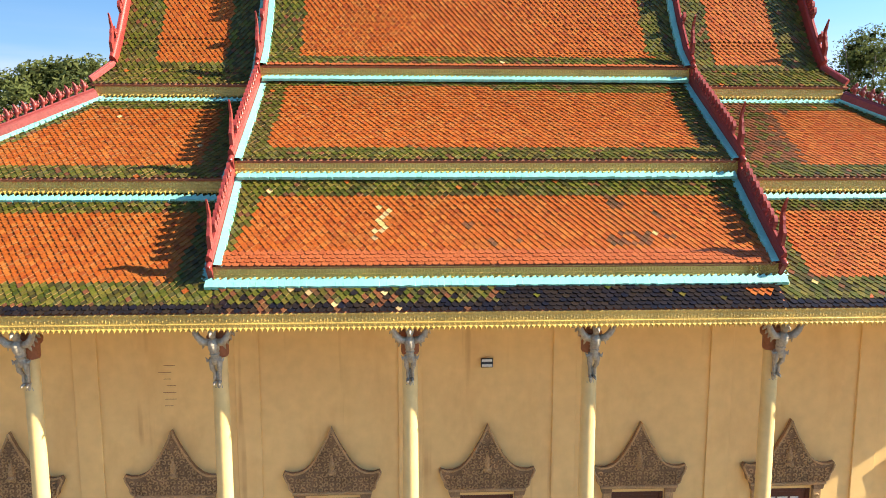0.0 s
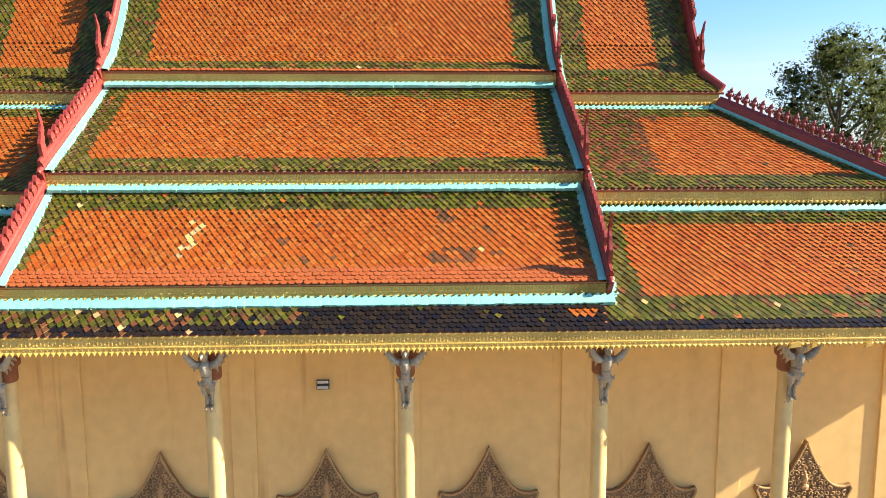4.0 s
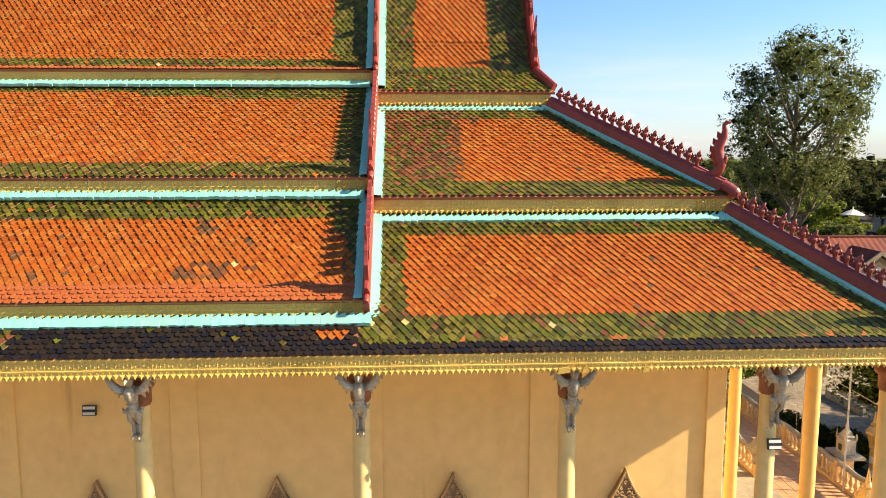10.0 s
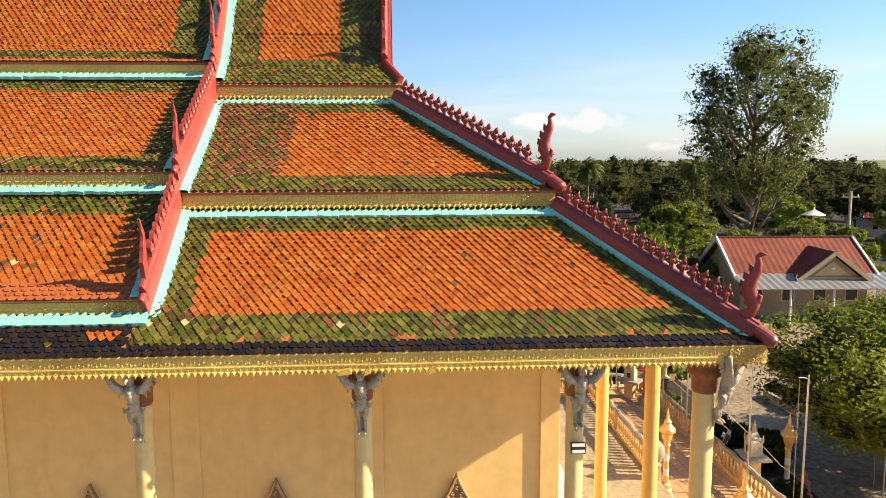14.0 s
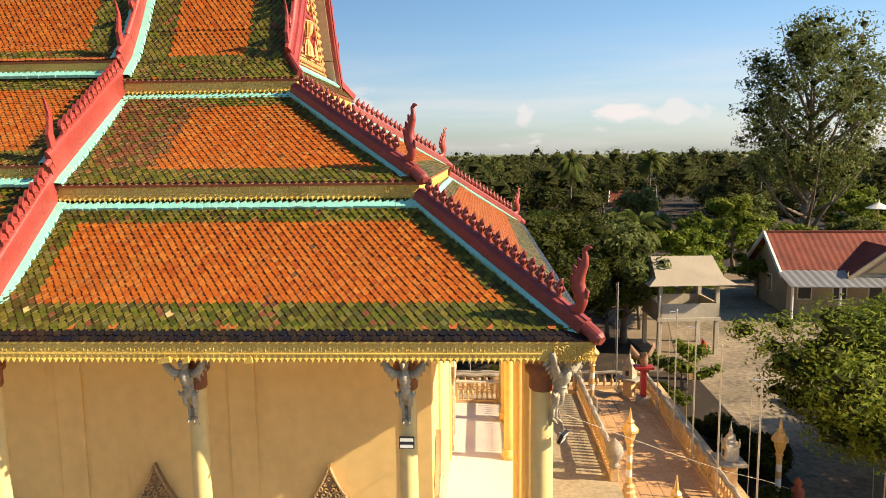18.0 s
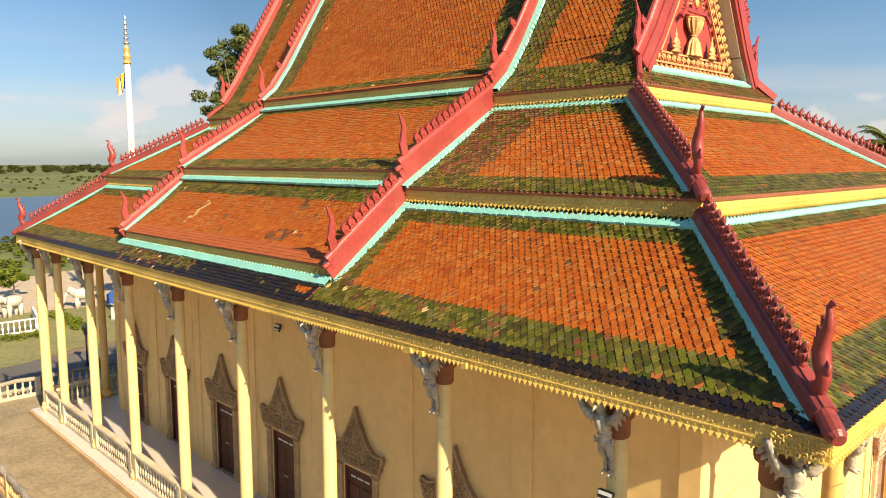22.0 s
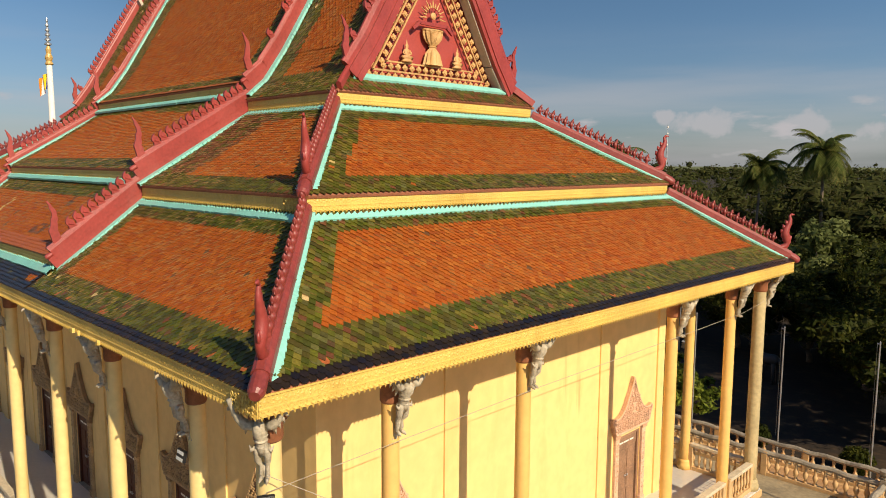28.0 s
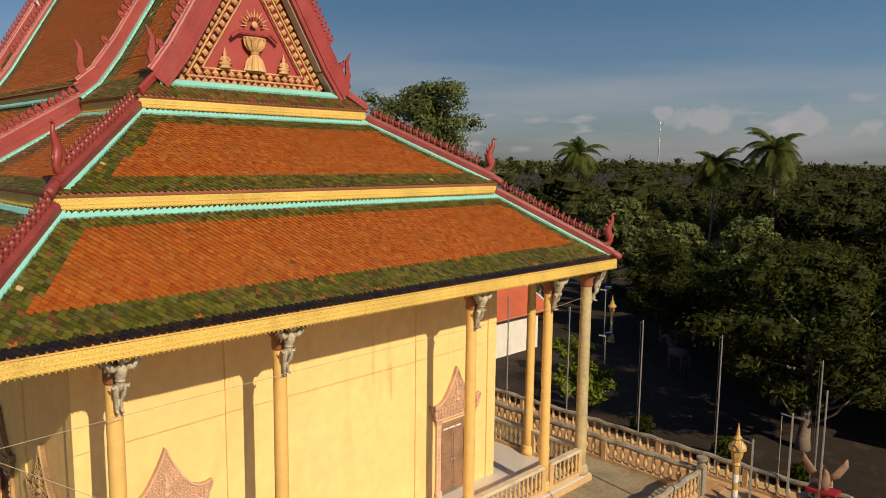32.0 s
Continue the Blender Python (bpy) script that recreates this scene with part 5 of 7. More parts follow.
for xe, ye, z0, h in ((E1[0] - 0.03, CY - E1[1] + 0.03, 7.25, 0.335), (RX, CY - 8.58, 8.09, 0.26), (RX, CY - 6.58, 10.04, 0.28), (E2[0] - 0.08, CY - E2[1] + 0.08, 9.62, 0.32)):
    bm = bmesh.new()
    rr = random.Random(6)
    for k in range(7):
        for q in range(3):
            scroll(bm, xe - 0.07 - 0.085 * k, z0 + h * (0.26 + 0.24 * q), 0.042, rr.uniform(0, 6), ye - 0.042, 1 if (k + q) % 2 else -1)
    tagged(part("carved_end", bm, GOLD, temple), "gold scrollwork on the end of the eave board", "", "", "stuff")

# ---- columns and bracket statues ----


def make_column(r, label, paint):
    c = thing("column", label, "column", "columns round the hall")
    h = 7.42 - FLOOR_Z
    part("shaft", lathe(bmesh.new(), [(r * 1.06, 0.0), (r * 1.03, 1.0), (r, 3.2), (r * 0.95, h - 0.55), (r * 0.95, h - 0.48)], 20), paint, c, smooth=True)
    part("base", lathe(bmesh.new(), [(r * 1.5, 0.0), (r * 1.5, 0.16), (r * 1.3, 0.20), (r * 1.35, 0.26), (r * 1.15, 0.34)], 20), paint, c, smooth=True)
    part("capital", lathe(bmesh.new(), [(r * 0.99, h - 0.78), (r * 1.12, h - 0.74), (r * 1.12, h - 0.52), (r * 1.45, h - 0.47), (r * 1.5, h - 0.38), (r * 1.25, h - 0.34), (r * 1.6, h - 0.24), (r * 1.9, h - 0.14), (r * 1.95, h - 0.04), (r * 1.7, h)], 20), TERRA, c, "terracotta painted lotus capital", True)
    return c


def make_statue():
    """A bracket figure: broad chest, raised winged arms under the eave, short bent legs and a feathered tail on the column."""
    bm = bmesh.new()
    tube(bm, [(0, 0.06, -0.30), (0, 0.03, -0.12), (0, 0.0, 0.05), (0, -0.05, 0.22), (0, -0.08, 0.36)], [0.015, 0.045, 0.06, 0.05, 0.04], 8)
    for k in range(5):
        tube(bm, [(0.018 * (k - 2), 0.0, 0.10), (0.035 * (k - 2), 0.01, -0.06), (0.02 * (k - 2), 0.04, -0.20 - 0.03 * (2 - abs(k - 2)))], [0.022, 0.03, 0.008], 5)
    for s in (-1, 1):
        tube(bm, [(s * 0.05, -0.05, 0.10), (s * 0.06, -0.10, 0.20), (s * 0.055, -0.09, 0.34), (s * 0.085, -0.16, 0.46), (s * 0.08, -0.17, 0.62), (s * 0.07, -0.18, 0.72)], [0.030, 0.036, 0.038, 0.055, 0.072, 0.07], 8)
        tube(bm, [(s * 0.05, -0.08, 0.12), (s * 0.06, -0.15, 0.10), (s * 0.065, -0.19, 0.07)], [0.045, 0.036, 0.015], 6)
        tube(bm, [(s * 0.11, -0.25, 1.10), (s * 0.23, -0.28, 1.13), (s * 0.33, -0.31, 1.26), (s * 0.40, -0.33, 1.42), (s * 0.46, -0.33, 1.60)], [0.085, 0.09, 0.072, 0.055, 0.06], 8)
        for k in range(5):                 # feathers that hang from the arm
            a = 0.16 + 0.07 * k
            tube(bm, [(s * a, -0.27, 1.12 + 0.085 * k), (s * (a + 0.075), -0.24, 1.04 + 0.085 * k), (s * (a + 0.10), -0.22, 0.94 + 0.10 * k)], [0.04, 0.038, 0.008], 5, 0.6)
        tube(bm, [(s * 0.10, -0.20, 0.70), (s * 0.17, -0.22, 0.66), (s * 0.21, -0.20, 0.74)], [0.05, 0.04, 0.008], 6, 0.6)
    tube(bm, [(0, -0.16, 0.58), (0, -0.19, 0.72), (0, -0.20, 0.86), (0, -0.25, 1.00), (0, -0.28, 1.12), (0, -0.27, 1.22)], [0.085, 0.095, 0.095, 0.125, 0.12, 0.06], 11)
    for k in range(4):                     # rows of breast feathers
        lathe(bm, [(0.085 + 0.007 * k, 0.0), (0.108 + 0.007 * k, 0.03), (0.085 + 0.007 * k, 0.05)], 11, (0, -0.19 - 0.018 * k, 0.70 + 0.10 * k))
    tube(bm, [(0, -0.28, 1.20), (0, -0.31, 1.30), (0, -0.33, 1.39), (0, -0.31, 1.47), (0, -0.28, 1.55)], [0.055, 0.085, 0.10, 0.08, 0.03], 10)
    tube(bm, [(0, -0.40, 1.38), (0, -0.47, 1.35), (0, -0.49, 1.30)], [0.04, 0.028, 0.008], 6)
    ob = part("bracket_statue", bm, STATUE, None, "", True)
    return tagged(ob, "grey weathered winged bracket statue with raised arms", "statue", "bracket statues")


col = make_column(0.155, "slender round pale yellow column with lotus capital", PALE_COLUMN)
east_col = make_column(0.155, "slender round orange-yellow column with lotus capital", COLUMN)
corner_col = make_column(0.19, "thick round yellow corner column with lotus capital", PALE_COLUMN)
statue = make_statue()
spots, corners = [], []
for sx in (-1, 1):
    for cx in COLS_X:
        spots += [(sx * cx, 0.35, 0), (sx * cx, 2 * CY - 0.35, 180)]
    for yy in COLS_Y:
        spots.append((sx * 14.62, yy, 90 * sx))
corners = [(14.66, 0.35, 45), (14.66, 2 * CY - 0.32, 135), (-14.66, 2 * CY - 0.32, 225), (-14.66, 0.35, 315)]
ST_S = Matrix.Diagonal((0.82, 1.10, 0.82, 1))
STZ = 6.10
for i, (x, y, a) in enumerate(spots):
    o = (Matrix.Rotation(radians(a), 4, "Z") @ Vector((0, -0.12, 0)))
    if i == 0:
        col.location = (x, y, FLOOR_Z)
        statue.matrix_basis = pose(x + o.x, y + o.y, STZ, 0, 0, a) @ ST_S
    else:
        if abs(x) < 14 and y < 10:
            copy_thing(col, pose(x, y, FLOOR_Z))
        elif east_col.location.length == 0:
            east_col.location = (x, y, FLOOR_Z)
        else:
            copy_thing(east_col, pose(x, y, FLOOR_Z))
        copy_thing(statue, pose(x + o.x, y + o.y, STZ, 0, 0, a))
for i, (x, y, a) in enumerate(corners):
    o = (Matrix.Rotation(radians(a), 4, "Z") @ Vector((0, -0.15, 0)))
    if i == 0:
        corner_col.location = (x, y, FLOOR_Z)
    elif i == 1:
        make_column(0.19, "thick round corner column with greyed yellow paint", GREY_COLUMN).location = (x, y, FLOOR_Z)
    else:
        copy_thing(corner_col, pose(x, y, FLOOR_Z))
    copy_thing(statue, pose(x + o.x, y + o.y, STZ, 0, 0, a))


def make_floodlight():
    f = thing("floodlight", "black flat floodlight with two pale lamp strips", "floodlight", "floodlights")
    part("housing", box(bmesh.new(), -0.17, -0.05, -0.13, 0.17, 0.03, 0.13, 0.012), BLACK, f)
    for z in (-0.085, 0.055):
        part("lamp_strip", box(bmesh.new(), -0.145, -0.056, z - 0.025, 0.145, -0.05, z + 0.045), LAMP_FACE, f, "pale lamp strip")
    part("bracket", box(bmesh.new(), -0.03, 0.03, -0.05, 0.03, 0.10, 0.05), STEEL, f)
    return f


fl = make_floodlight()
fl.matrix_basis = pose(-0.03, SOUTH - 0.085, 5.80, -12) @ Matrix.Scale(0.8, 4)
copy_thing(fl, pose(12.46, 0.08, 5.82, -12) @ Matrix.Scale(0.92, 4))
copy_thing(fl, pose(14.97, 0.10, 5.93, 24, 0, 62) @ Matrix.Scale(0.9, 4))

# ---- podium and terraces ----
HX, HY = 14.95, 9.0
podium = tagged(part("podium", box(bmesh.new(), -HX - 0.2, CY - HY - 0.2, 0.0, HX - 0.03, CY + HY - 0.05, FLOOR_Z, 0.01), FLOOR, None), "pale polished floor slab of the gallery", "floor", "", "structure")
part("plinth", box(bmesh.new(), -HX - 0.26, CY - HY - 0.26, -0.02, HX + 0.01, CY + HY - 0.01, 0.20, 0.01), CREAM, podium, "ochre plinth course")


def baluster_mesh(mat, h, r):
    bm = bmesh.new()
    lathe(bm, [(r * 0.75, 0), (r * 0.75, h * 0.08), (r * 0.4, h * 0.13), (r * 0.55, h * 0.2), (r, h * 0.38), (r * 0.85, h * 0.5), (r * 0.4, h * 0.66), (r * 0.62, h * 0.78), (r * 0.4, h * 0.85), (r * 0.75, h * 0.92), (r * 0.75, h)], 8)
    return bm


def balustrade(p0, p1, z, h, mat, cap_mat, label, step=0.24, r=0.07, wavy=False, posts=3.6, cap=0.16, group="balustrades"):
    """Rail, foot course, square posts and turned balusters between two points."""
    p0, p1 = Vector((p0[0], p0[1], 0)), Vector((p1[0], p1[1], 0))
    d = p1 - p0
    length = d.length
    ang = math.degrees(math.atan2(d.y, d.x))
    b = thing("balustrade", label, "balustrade", group)
    b.matrix_basis = pose(p0.x, p0.y, z, 0, 0, ang)
    part("foot_course", box(bmesh.new(), 0, -0.09, 0, length, 0.09, 0.13, 0.008), mat, b)
    bm = bmesh.new()
    if wavy:
        n = max(4, int(length / 0.18))
        pts = [(length * i / n, 0.02 * math.sin(i * 1.3), h - 0.07 + 0.022 * math.sin(length * i / n * 5.2)) for i in range(n + 1)]
        tube(bm, pts, cap * 0.62, 8)
    else:
        box(bm, 0, -cap / 2 - 0.03, h - 0.10, length, cap / 2 + 0.03, h, 0.012)
    part("rail", bm, cap_mat, b)
    hb = h - 0.10 - 0.13
    n_post = max(1, round(length / posts))
    post = None
    for i in range(n_post + 1):
        x = length * i / n_post
        if post is None:
            post = part("post", box(bmesh.new(), -0.10, -0.10, 0, 0.10, 0.10, h - 0.02, 0.01), mat, b)
            post.location = (x, 0, 0)
        else:
            twin("post", post, pose(x, 0, 0), b)
    n = int(length / step)
    first = None
    for i in range(n):
        x = length * (i + 0.5) / n
        if first is None:
            first = part("baluster", baluster_mesh(mat, hb + 0.02, r), mat, b, smooth=True)
            first.location = (x, 0, 0.12)
        else:
            twin("baluster", first, pose(x, 0, 0.12), b)
    return b


GALLERY = "white gallery balustrade with turned balusters"
xs_ = [-14.66, -12.46, -8.93, -5.40, -1.76, 1.76, 5.40, 8.93, 12.46, 14.66]
for a, b in zip(xs_, xs_[1:]):
    balustrade((a + 0.2, 0.28), (b - 0.2, 0.28), FLOOR_Z, 0.92, RAIL, RAIL, GALLERY, 0.2, 0.06, posts=9)
    if a > 4 or a < -9:
        balustrade((b - 0.2, 2 * CY - 0.28), (a + 0.2, 2 * CY - 0.28), FLOOR_Z, 0.92, CREAM, RAIL, "ochre gallery balustrade with a white rail", 0.2, 0.06, posts=9)
ys_ = [0.35, *COLS_Y, 2 * CY - 0.32]
for i, (a, b) in enumerate(zip(ys_, ys_[1:])):
    if i != 2:
        balustrade((14.72, a + 0.2), (14.72, b - 0.2), FLOOR_Z, 0.92, CREAM, RAIL, "ochre gallery balustrade with a white rail", 0.2, 0.06, posts=9)
    balustrade((-14.72, b - 0.2), (-14.72, a + 0.2), FLOOR_Z, 0.92, RAIL, RAIL, GALLERY, 0.2, 0.06, posts=9)

TX, TY0, TY1 = 17.95, -2.95, 19.7           # upper terrace
PX, PW, PY0, PY1 = 21.7, 20.1, -5.4, 23.5            # lower paved walk
WALK_Z, GROUND_Z = -1.05, -3.20
tagged(part("terrace", box(bmesh.new(), -TX - 0.1, TY0 - 0.1, WALK_Z - 0.05, TX + 0.1, TY1 + 0.1, -0.02, 0.01), CONCRETE), "stained grey concrete terrace round the hall", "terrace", "", "structure")
walkway = tagged(part("walkway", box(bmesh.new(), -PW - 0.95, PY0 - 0.95, GROUND_Z - 0.3, PX + 0.95, PY1 + 0.95, WALK_Z - 0.02, 0.01), CREAM), "lower walk paved with clay tiles", "walkway", "", "structure")
INNER = "weathered ochre terrace balustrade with a wavy cap"
balustrade((TX, 11.3), (TX, TY1), -0.02, 0.86, CREAM, STONE, INNER, 0.26, 0.085, True)
balustrade((TX, 5.6), (TX, TY0), -0.02, 0.86, CREAM, STONE, INNER, 0.26, 0.085, True)
balustrade((TX, TY1), (-TX, TY1), -0.02, 0.86, CREAM, STONE, INNER, 0.30, 0.095, True)
balustrade((-TX, TY0), (TX, TY0), -0.02, 0.86, CREAM, STONE, INNER, 0.26, 0.085, True)
balustrade((-TX, TY1), (-TX, TY0), -0.02, 0.86, RAIL, STONE, "white terrace balustrade with a wavy cap", 0.30, 0.085, True)
balustrade((PX, PY1), (PX, PY0), WALK_Z - 0.02, 0.86, CREAM, STONE, INNER, 0.28, 0.09, True)
balustrade((-PW, PY1), (PX - 0.3, PY1), WALK_Z - 0.02, 0.86, CREAM, STONE, INNER, 0.36, 0.10, True)
balustrade((-PW, PY0), (PX, PY0), WALK_Z - 0.02, 0.86, CREAM, STONE, INNER, 0.36, 0.10, True)
balustrade((-PW, PY1), (-PW, PY0), WALK_Z - 0.02, 0.86, RAIL, STONE, "white terrace balustrade with a wavy cap", 0.36, 0.09, True)


def make_lamp_post():
    p = thing("lamp_post", "gilded and white banded ornamental post with a lantern top", "lamp post", "ornamental posts")
    part("pedestal", lathe(bmesh.new(), [(0.26, 0), (0.26, 0.10), (0.20, 0.14), (0.22, 0.30), (0.16, 0.36), (0.18, 0.48), (0.12, 0.54)], 12), CREAM, p, smooth=False)
    for k in range(5):
        z = 0.54 + 0.24 * k
        part("band", lathe(bmesh.new(), [(0.085, z), (0.09, z + 0.02), (0.09, z + 0.22), (0.085, z + 0.24)], 12), WHITE if k % 2 else GILT, p)
    part("lantern", lathe(bmesh.new(), [(0.09, 1.74), (0.13, 1.80), (0.10, 1.86), (0.17, 2.06), (0.19, 2.20), (0.27, 2.26), (0.26, 2.34), (0.16, 2.46), (0.11, 2.52), (0.13, 2.58), (0.06, 2.66), (0.045, 2.80), (0.01, 3.02)], 8), GILT, p, "gilded lantern and spire")
    return p


lp = make_lamp_post()
lp.matrix_basis = pose(18.58, 11.9, WALK_Z) @ Matrix.Scale(1.06, 4)
for q in ((18.72, 20.6), (18.62, 6.5), (-18.45, 5.6), (-18.5, 20.4)):
    copy_thing(lp, pose(q[0], q[1], WALK_Z) @ Matrix.Scale(1.06, 4))

for q in ((25.0, 15.6), (-1.3, 45.4)):
    copy_thing(lp, pose(q[0], q[1], GROUND_Z) @ Matrix.Scale(1.15, 4))

# bulb that ends the inner balustrade
bm = bmesh.new()
lathe(bm, [(0.16, 0), (0.18, 0.08), (0.12, 0.14), (0.22, 0.30), (0.30, 0.48), (0.27, 0.66), (0.16, 0.82), (0.06, 0.92), (0.02, 0.98)], 10)
tagged(part("balustrade_finial", bm, STONE, None, "", True), "weathered stone lotus bulb ending the balustrade", "finial").matrix_basis = pose(TX, 11.2, 0.42)
bm = bmesh.new()
box(bm, -0.13, -0.13, 0, 0.13, 0.13, 0.46, 0.01)
tagged(part("finial_post", bm, CREAM, None), "ochre square post under the stone bulb", "post").matrix_basis = pose(TX, 11.2, -0.02)
for y in (TY1,):
    bm = bmesh.new()
    box(bm, -0.13, -0.13, 0, 0.13, 0.13, 0.98, 0.01)
    lathe(bm, [(0.10, 0.98), (0.12, 1.02), (0.08, 1.06), (0.17, 1.16), (0.18, 1.26), (0.15, 1.27)], 12)
    tagged(part("corner_post", bm, STONE, None), "stone corner post with a bowl on top", "post").matrix_basis = pose(TX + 0.02, y, -0.02)


def make_shrine():
    s = thing("spirit_house", "small grey stone spirit house on a pedestal table", "shrine", "spirit houses")
    part("leg", box(bmesh.new(), -0.22, -0.22, -0.02, 0.22, 0.22, 0.80, 0.02), CREAM, s)
    part("table", box(bmesh.new(), -0.55, -0.45, 0.80, 0.55, 0.45, 0.90, 0.015), STONE, s)
    bm = bmesh.new()
    box(bm, -0.26, -0.22, 0.90, 0.26, 0.22, 1.42, 0.01)
    part("cell", bm, STATUE, s)
    # black plate on the closed front, standing in for a shaded opening
    part("opening", box(bmesh.new(), -0.09, -0.235, 1.02, 0.09, -0.222, 1.26), BLACK, s, "black plate in place of a shaded opening")
    bm = bmesh.new()
    for k, (w, z) in enumerate(((0.36, 1.42), (0.28, 1.54), (0.19, 1.66))):
        lathe(bm, [(w, z), (w * 0.98, z + 0.03), (w * 0.6, z + 0.12)], 4, m=pose(0, 0, 0, 0, 0, 45))
    lathe(bm, [(0.10, 1.76), (0.06, 1.90), (0.07, 1.94), (0.02, 2.08), (0.008, 2.25)], 6)
    for x in (-0.24, 0.24):
        for y in (-0.22, 0.22):
            lathe(bm, [(0.03, 1.44), (0.04, 1.52), (0.008, 1.72)], 5, (x, y, 0))
    part("roof", bm, STATUE, s, "stepped grey roof with small spires")
    return s


sh = make_shrine()
sh.matrix_basis = pose(22.3, 13.2, WALK_Z, 0, 0, -90)
copy_thing(sh, pose(20.75, 22.4, WALK_Z, 0, 0, -40))


def make_pole(h, r, mat, label, arm=0.0):
    p = thing("flagpole", label, "pole", "bare poles")
    part("shaft", lathe(bmesh.new(), [(r, 0), (r, h * 0.6), (r * 0.8, h), (r * 0.2, h + 0.04)], 8), mat, p)
    if arm:
        part("arm", tube(bmesh.new(), [(0, 0, h - 0.08), (-arm, 0, h - 0.05)], r * 0.6, 6), mat, p)
        part("rope", tube(bmesh.new(), [(-arm * 0.9, 0, h - 0.06), (-arm * 0.85, 0.02, h * 0.5), (-arm * 0.8, 0, 0.9)], 0.008, 4), CABLE, p)
    return p


for x, y, h, arm in ((21.45, 8.6, 5.3, 0.3), (21.45, 11.9, 5.3, 0.0), (21.45, 14.65, 5.3, 0.3), (21.45, 17.2, 5.3, 0.3), (21.45, 19.9, 5.3, 0.0), (20.3, 23.2, 5.3, 0.1),
                     (16.5, 24.1, 5.3, 0.1), (13.2, 24.1, 5.3, 0.12), (9.6, 24.1, 5.3, 0.1), (6.1, 24.1, 5.3, 0.1), (2.7, 24.1, 5.3, 0.1), (28.5, 14.8, 4.0, 0.5), (18.5, 17.9, 1.4, 0.0)):
    z_ = WALK_Z - 0.02 if x < 22 else GROUND_Z
    make_pole(h, 0.030, STEEL, "thin galvanised steel pole", arm).location = (x, y, z_)

# red post that carries a bird figure
p_ = thing("shrine_post", "red painted post with a shelf on a stone block", "post")
p_.matrix_basis = pose(21.15, 21.3, WALK_Z - 0.02) @ Matrix.Diagonal((0.95, 0.95, 1.3, 1))
part("shaft", box(bmesh.new(), -0.13, -0.13, 0.28, 0.13, 0.13, 1.30, 0.015), RED_POST, p_)
part("block", box(bmesh.new(), -0.28, -0.28, 0, 0.28, 0.28, 0.28, 0.02), STONE, p_)
part("shelf", box(bmesh.new(), -0.45, -0.30, 1.30, 0.45, 0.30, 1.38, 0.01), RED_POST, p_)
bm = bmesh.new()
tube(bm, [(0.0, 0, 0.0), (0.0, 0, 0.22), (0.02, 0, 0.42), (0.10, 0, 0.60), (0.22, 0, 0.66)], [0.16, 0.20, 0.17, 0.10, 0.03], 9)
for s_ in (-1, 1):
    tube(bm, [(0, s_ * 0.10, 0.34), (-0.05, s_ * 0.34, 0.50), (-0.10, s_ * 0.56, 0.82), (-0.14, s_ * 0.60, 1.02)], [0.09, 0.14, 0.11, 0.02], 7, 0.4)
tube(bm, [(-0.10, 0, 0.14), (-0.38, 0, 0.30), (-0.55, 0, 0.58)], [0.10, 0.10, 0.02], 7, 0.5)
tagged(part("bird_statue", bm, OLD_WOOD, None, "", True), "brown carved bird figure with spread wings", "statue").matrix_basis = pose(21.15, 21.3, WALK_Z + 1.77, 0, 0, -70)

# urn on a pedestal with a small red flag
u_ = thing("garden_urn", "stone urn on a pedestal in the garden", "urn")
u_.location = (26.3, 31.4, GROUND_Z)
part("pedestal", box(bmesh.new(), -0.2, -0.2, 0, 0.2, 0.2, 1.15, 0.02), CREAM, u_)
part("bowl", lathe(bmesh.new(), [(0.10, 1.15), (0.07, 1.22), (0.20, 1.34), (0.25, 1.52), (0.17, 1.64), (0.21, 1.70), (0.05, 1.86), (0.01, 2.0)], 12), STONE, u_, "", True)
f_ = thing("small_flag", "small red cloth flag on a thin stick", "flag")
f_.location = (26.75, 31.2, GROUND_Z)
part("stick", lathe(bmesh.new(), [(0.015, 0), (0.012, 2.75)], 6), STEEL, f_)
bm = bmesh.new()
fv = [[bm.verts.new((0.05 * k, 0.03 * math.sin(k * 1.1), 2.72 - 0.06 * k - 0.70 * j)) for j in (0, 1)] for k in range(8)]
for a, b in zip(fv, fv[1:]):
    bm.faces.new((a[0], b[0], b[1], a[1]))
part("cloth", bm, FLAG_RED, f_, "bright red cloth")

PLANTERS = ((30.41, 27.74, 30.66, 24.66), (30.41, 27.74, 31.45, 27.98), (31.45, 27.98, 31.65, 25.52))
# low concrete planter walls round the big shrubs of the court
for x0, y0, x1, y1 in PLANTERS:
    pl = thing("planter_wall", "low grey concrete planter wall", "planter", "planter walls")
    bm = bmesh.new()
    beam(bm, (x0, y0, GROUND_Z), (x1, y1, GROUND_Z), 0.18, -0.05, 0.46)
    part("wall", bm, PLASTER, pl)
    bm = bmesh.new()
    beam(bm, (x0, y0, GROUND_Z), (x1, y1, GROUND_Z), 0.24, 0.46, 0.52)
    part("coping", bm, STONE, pl)

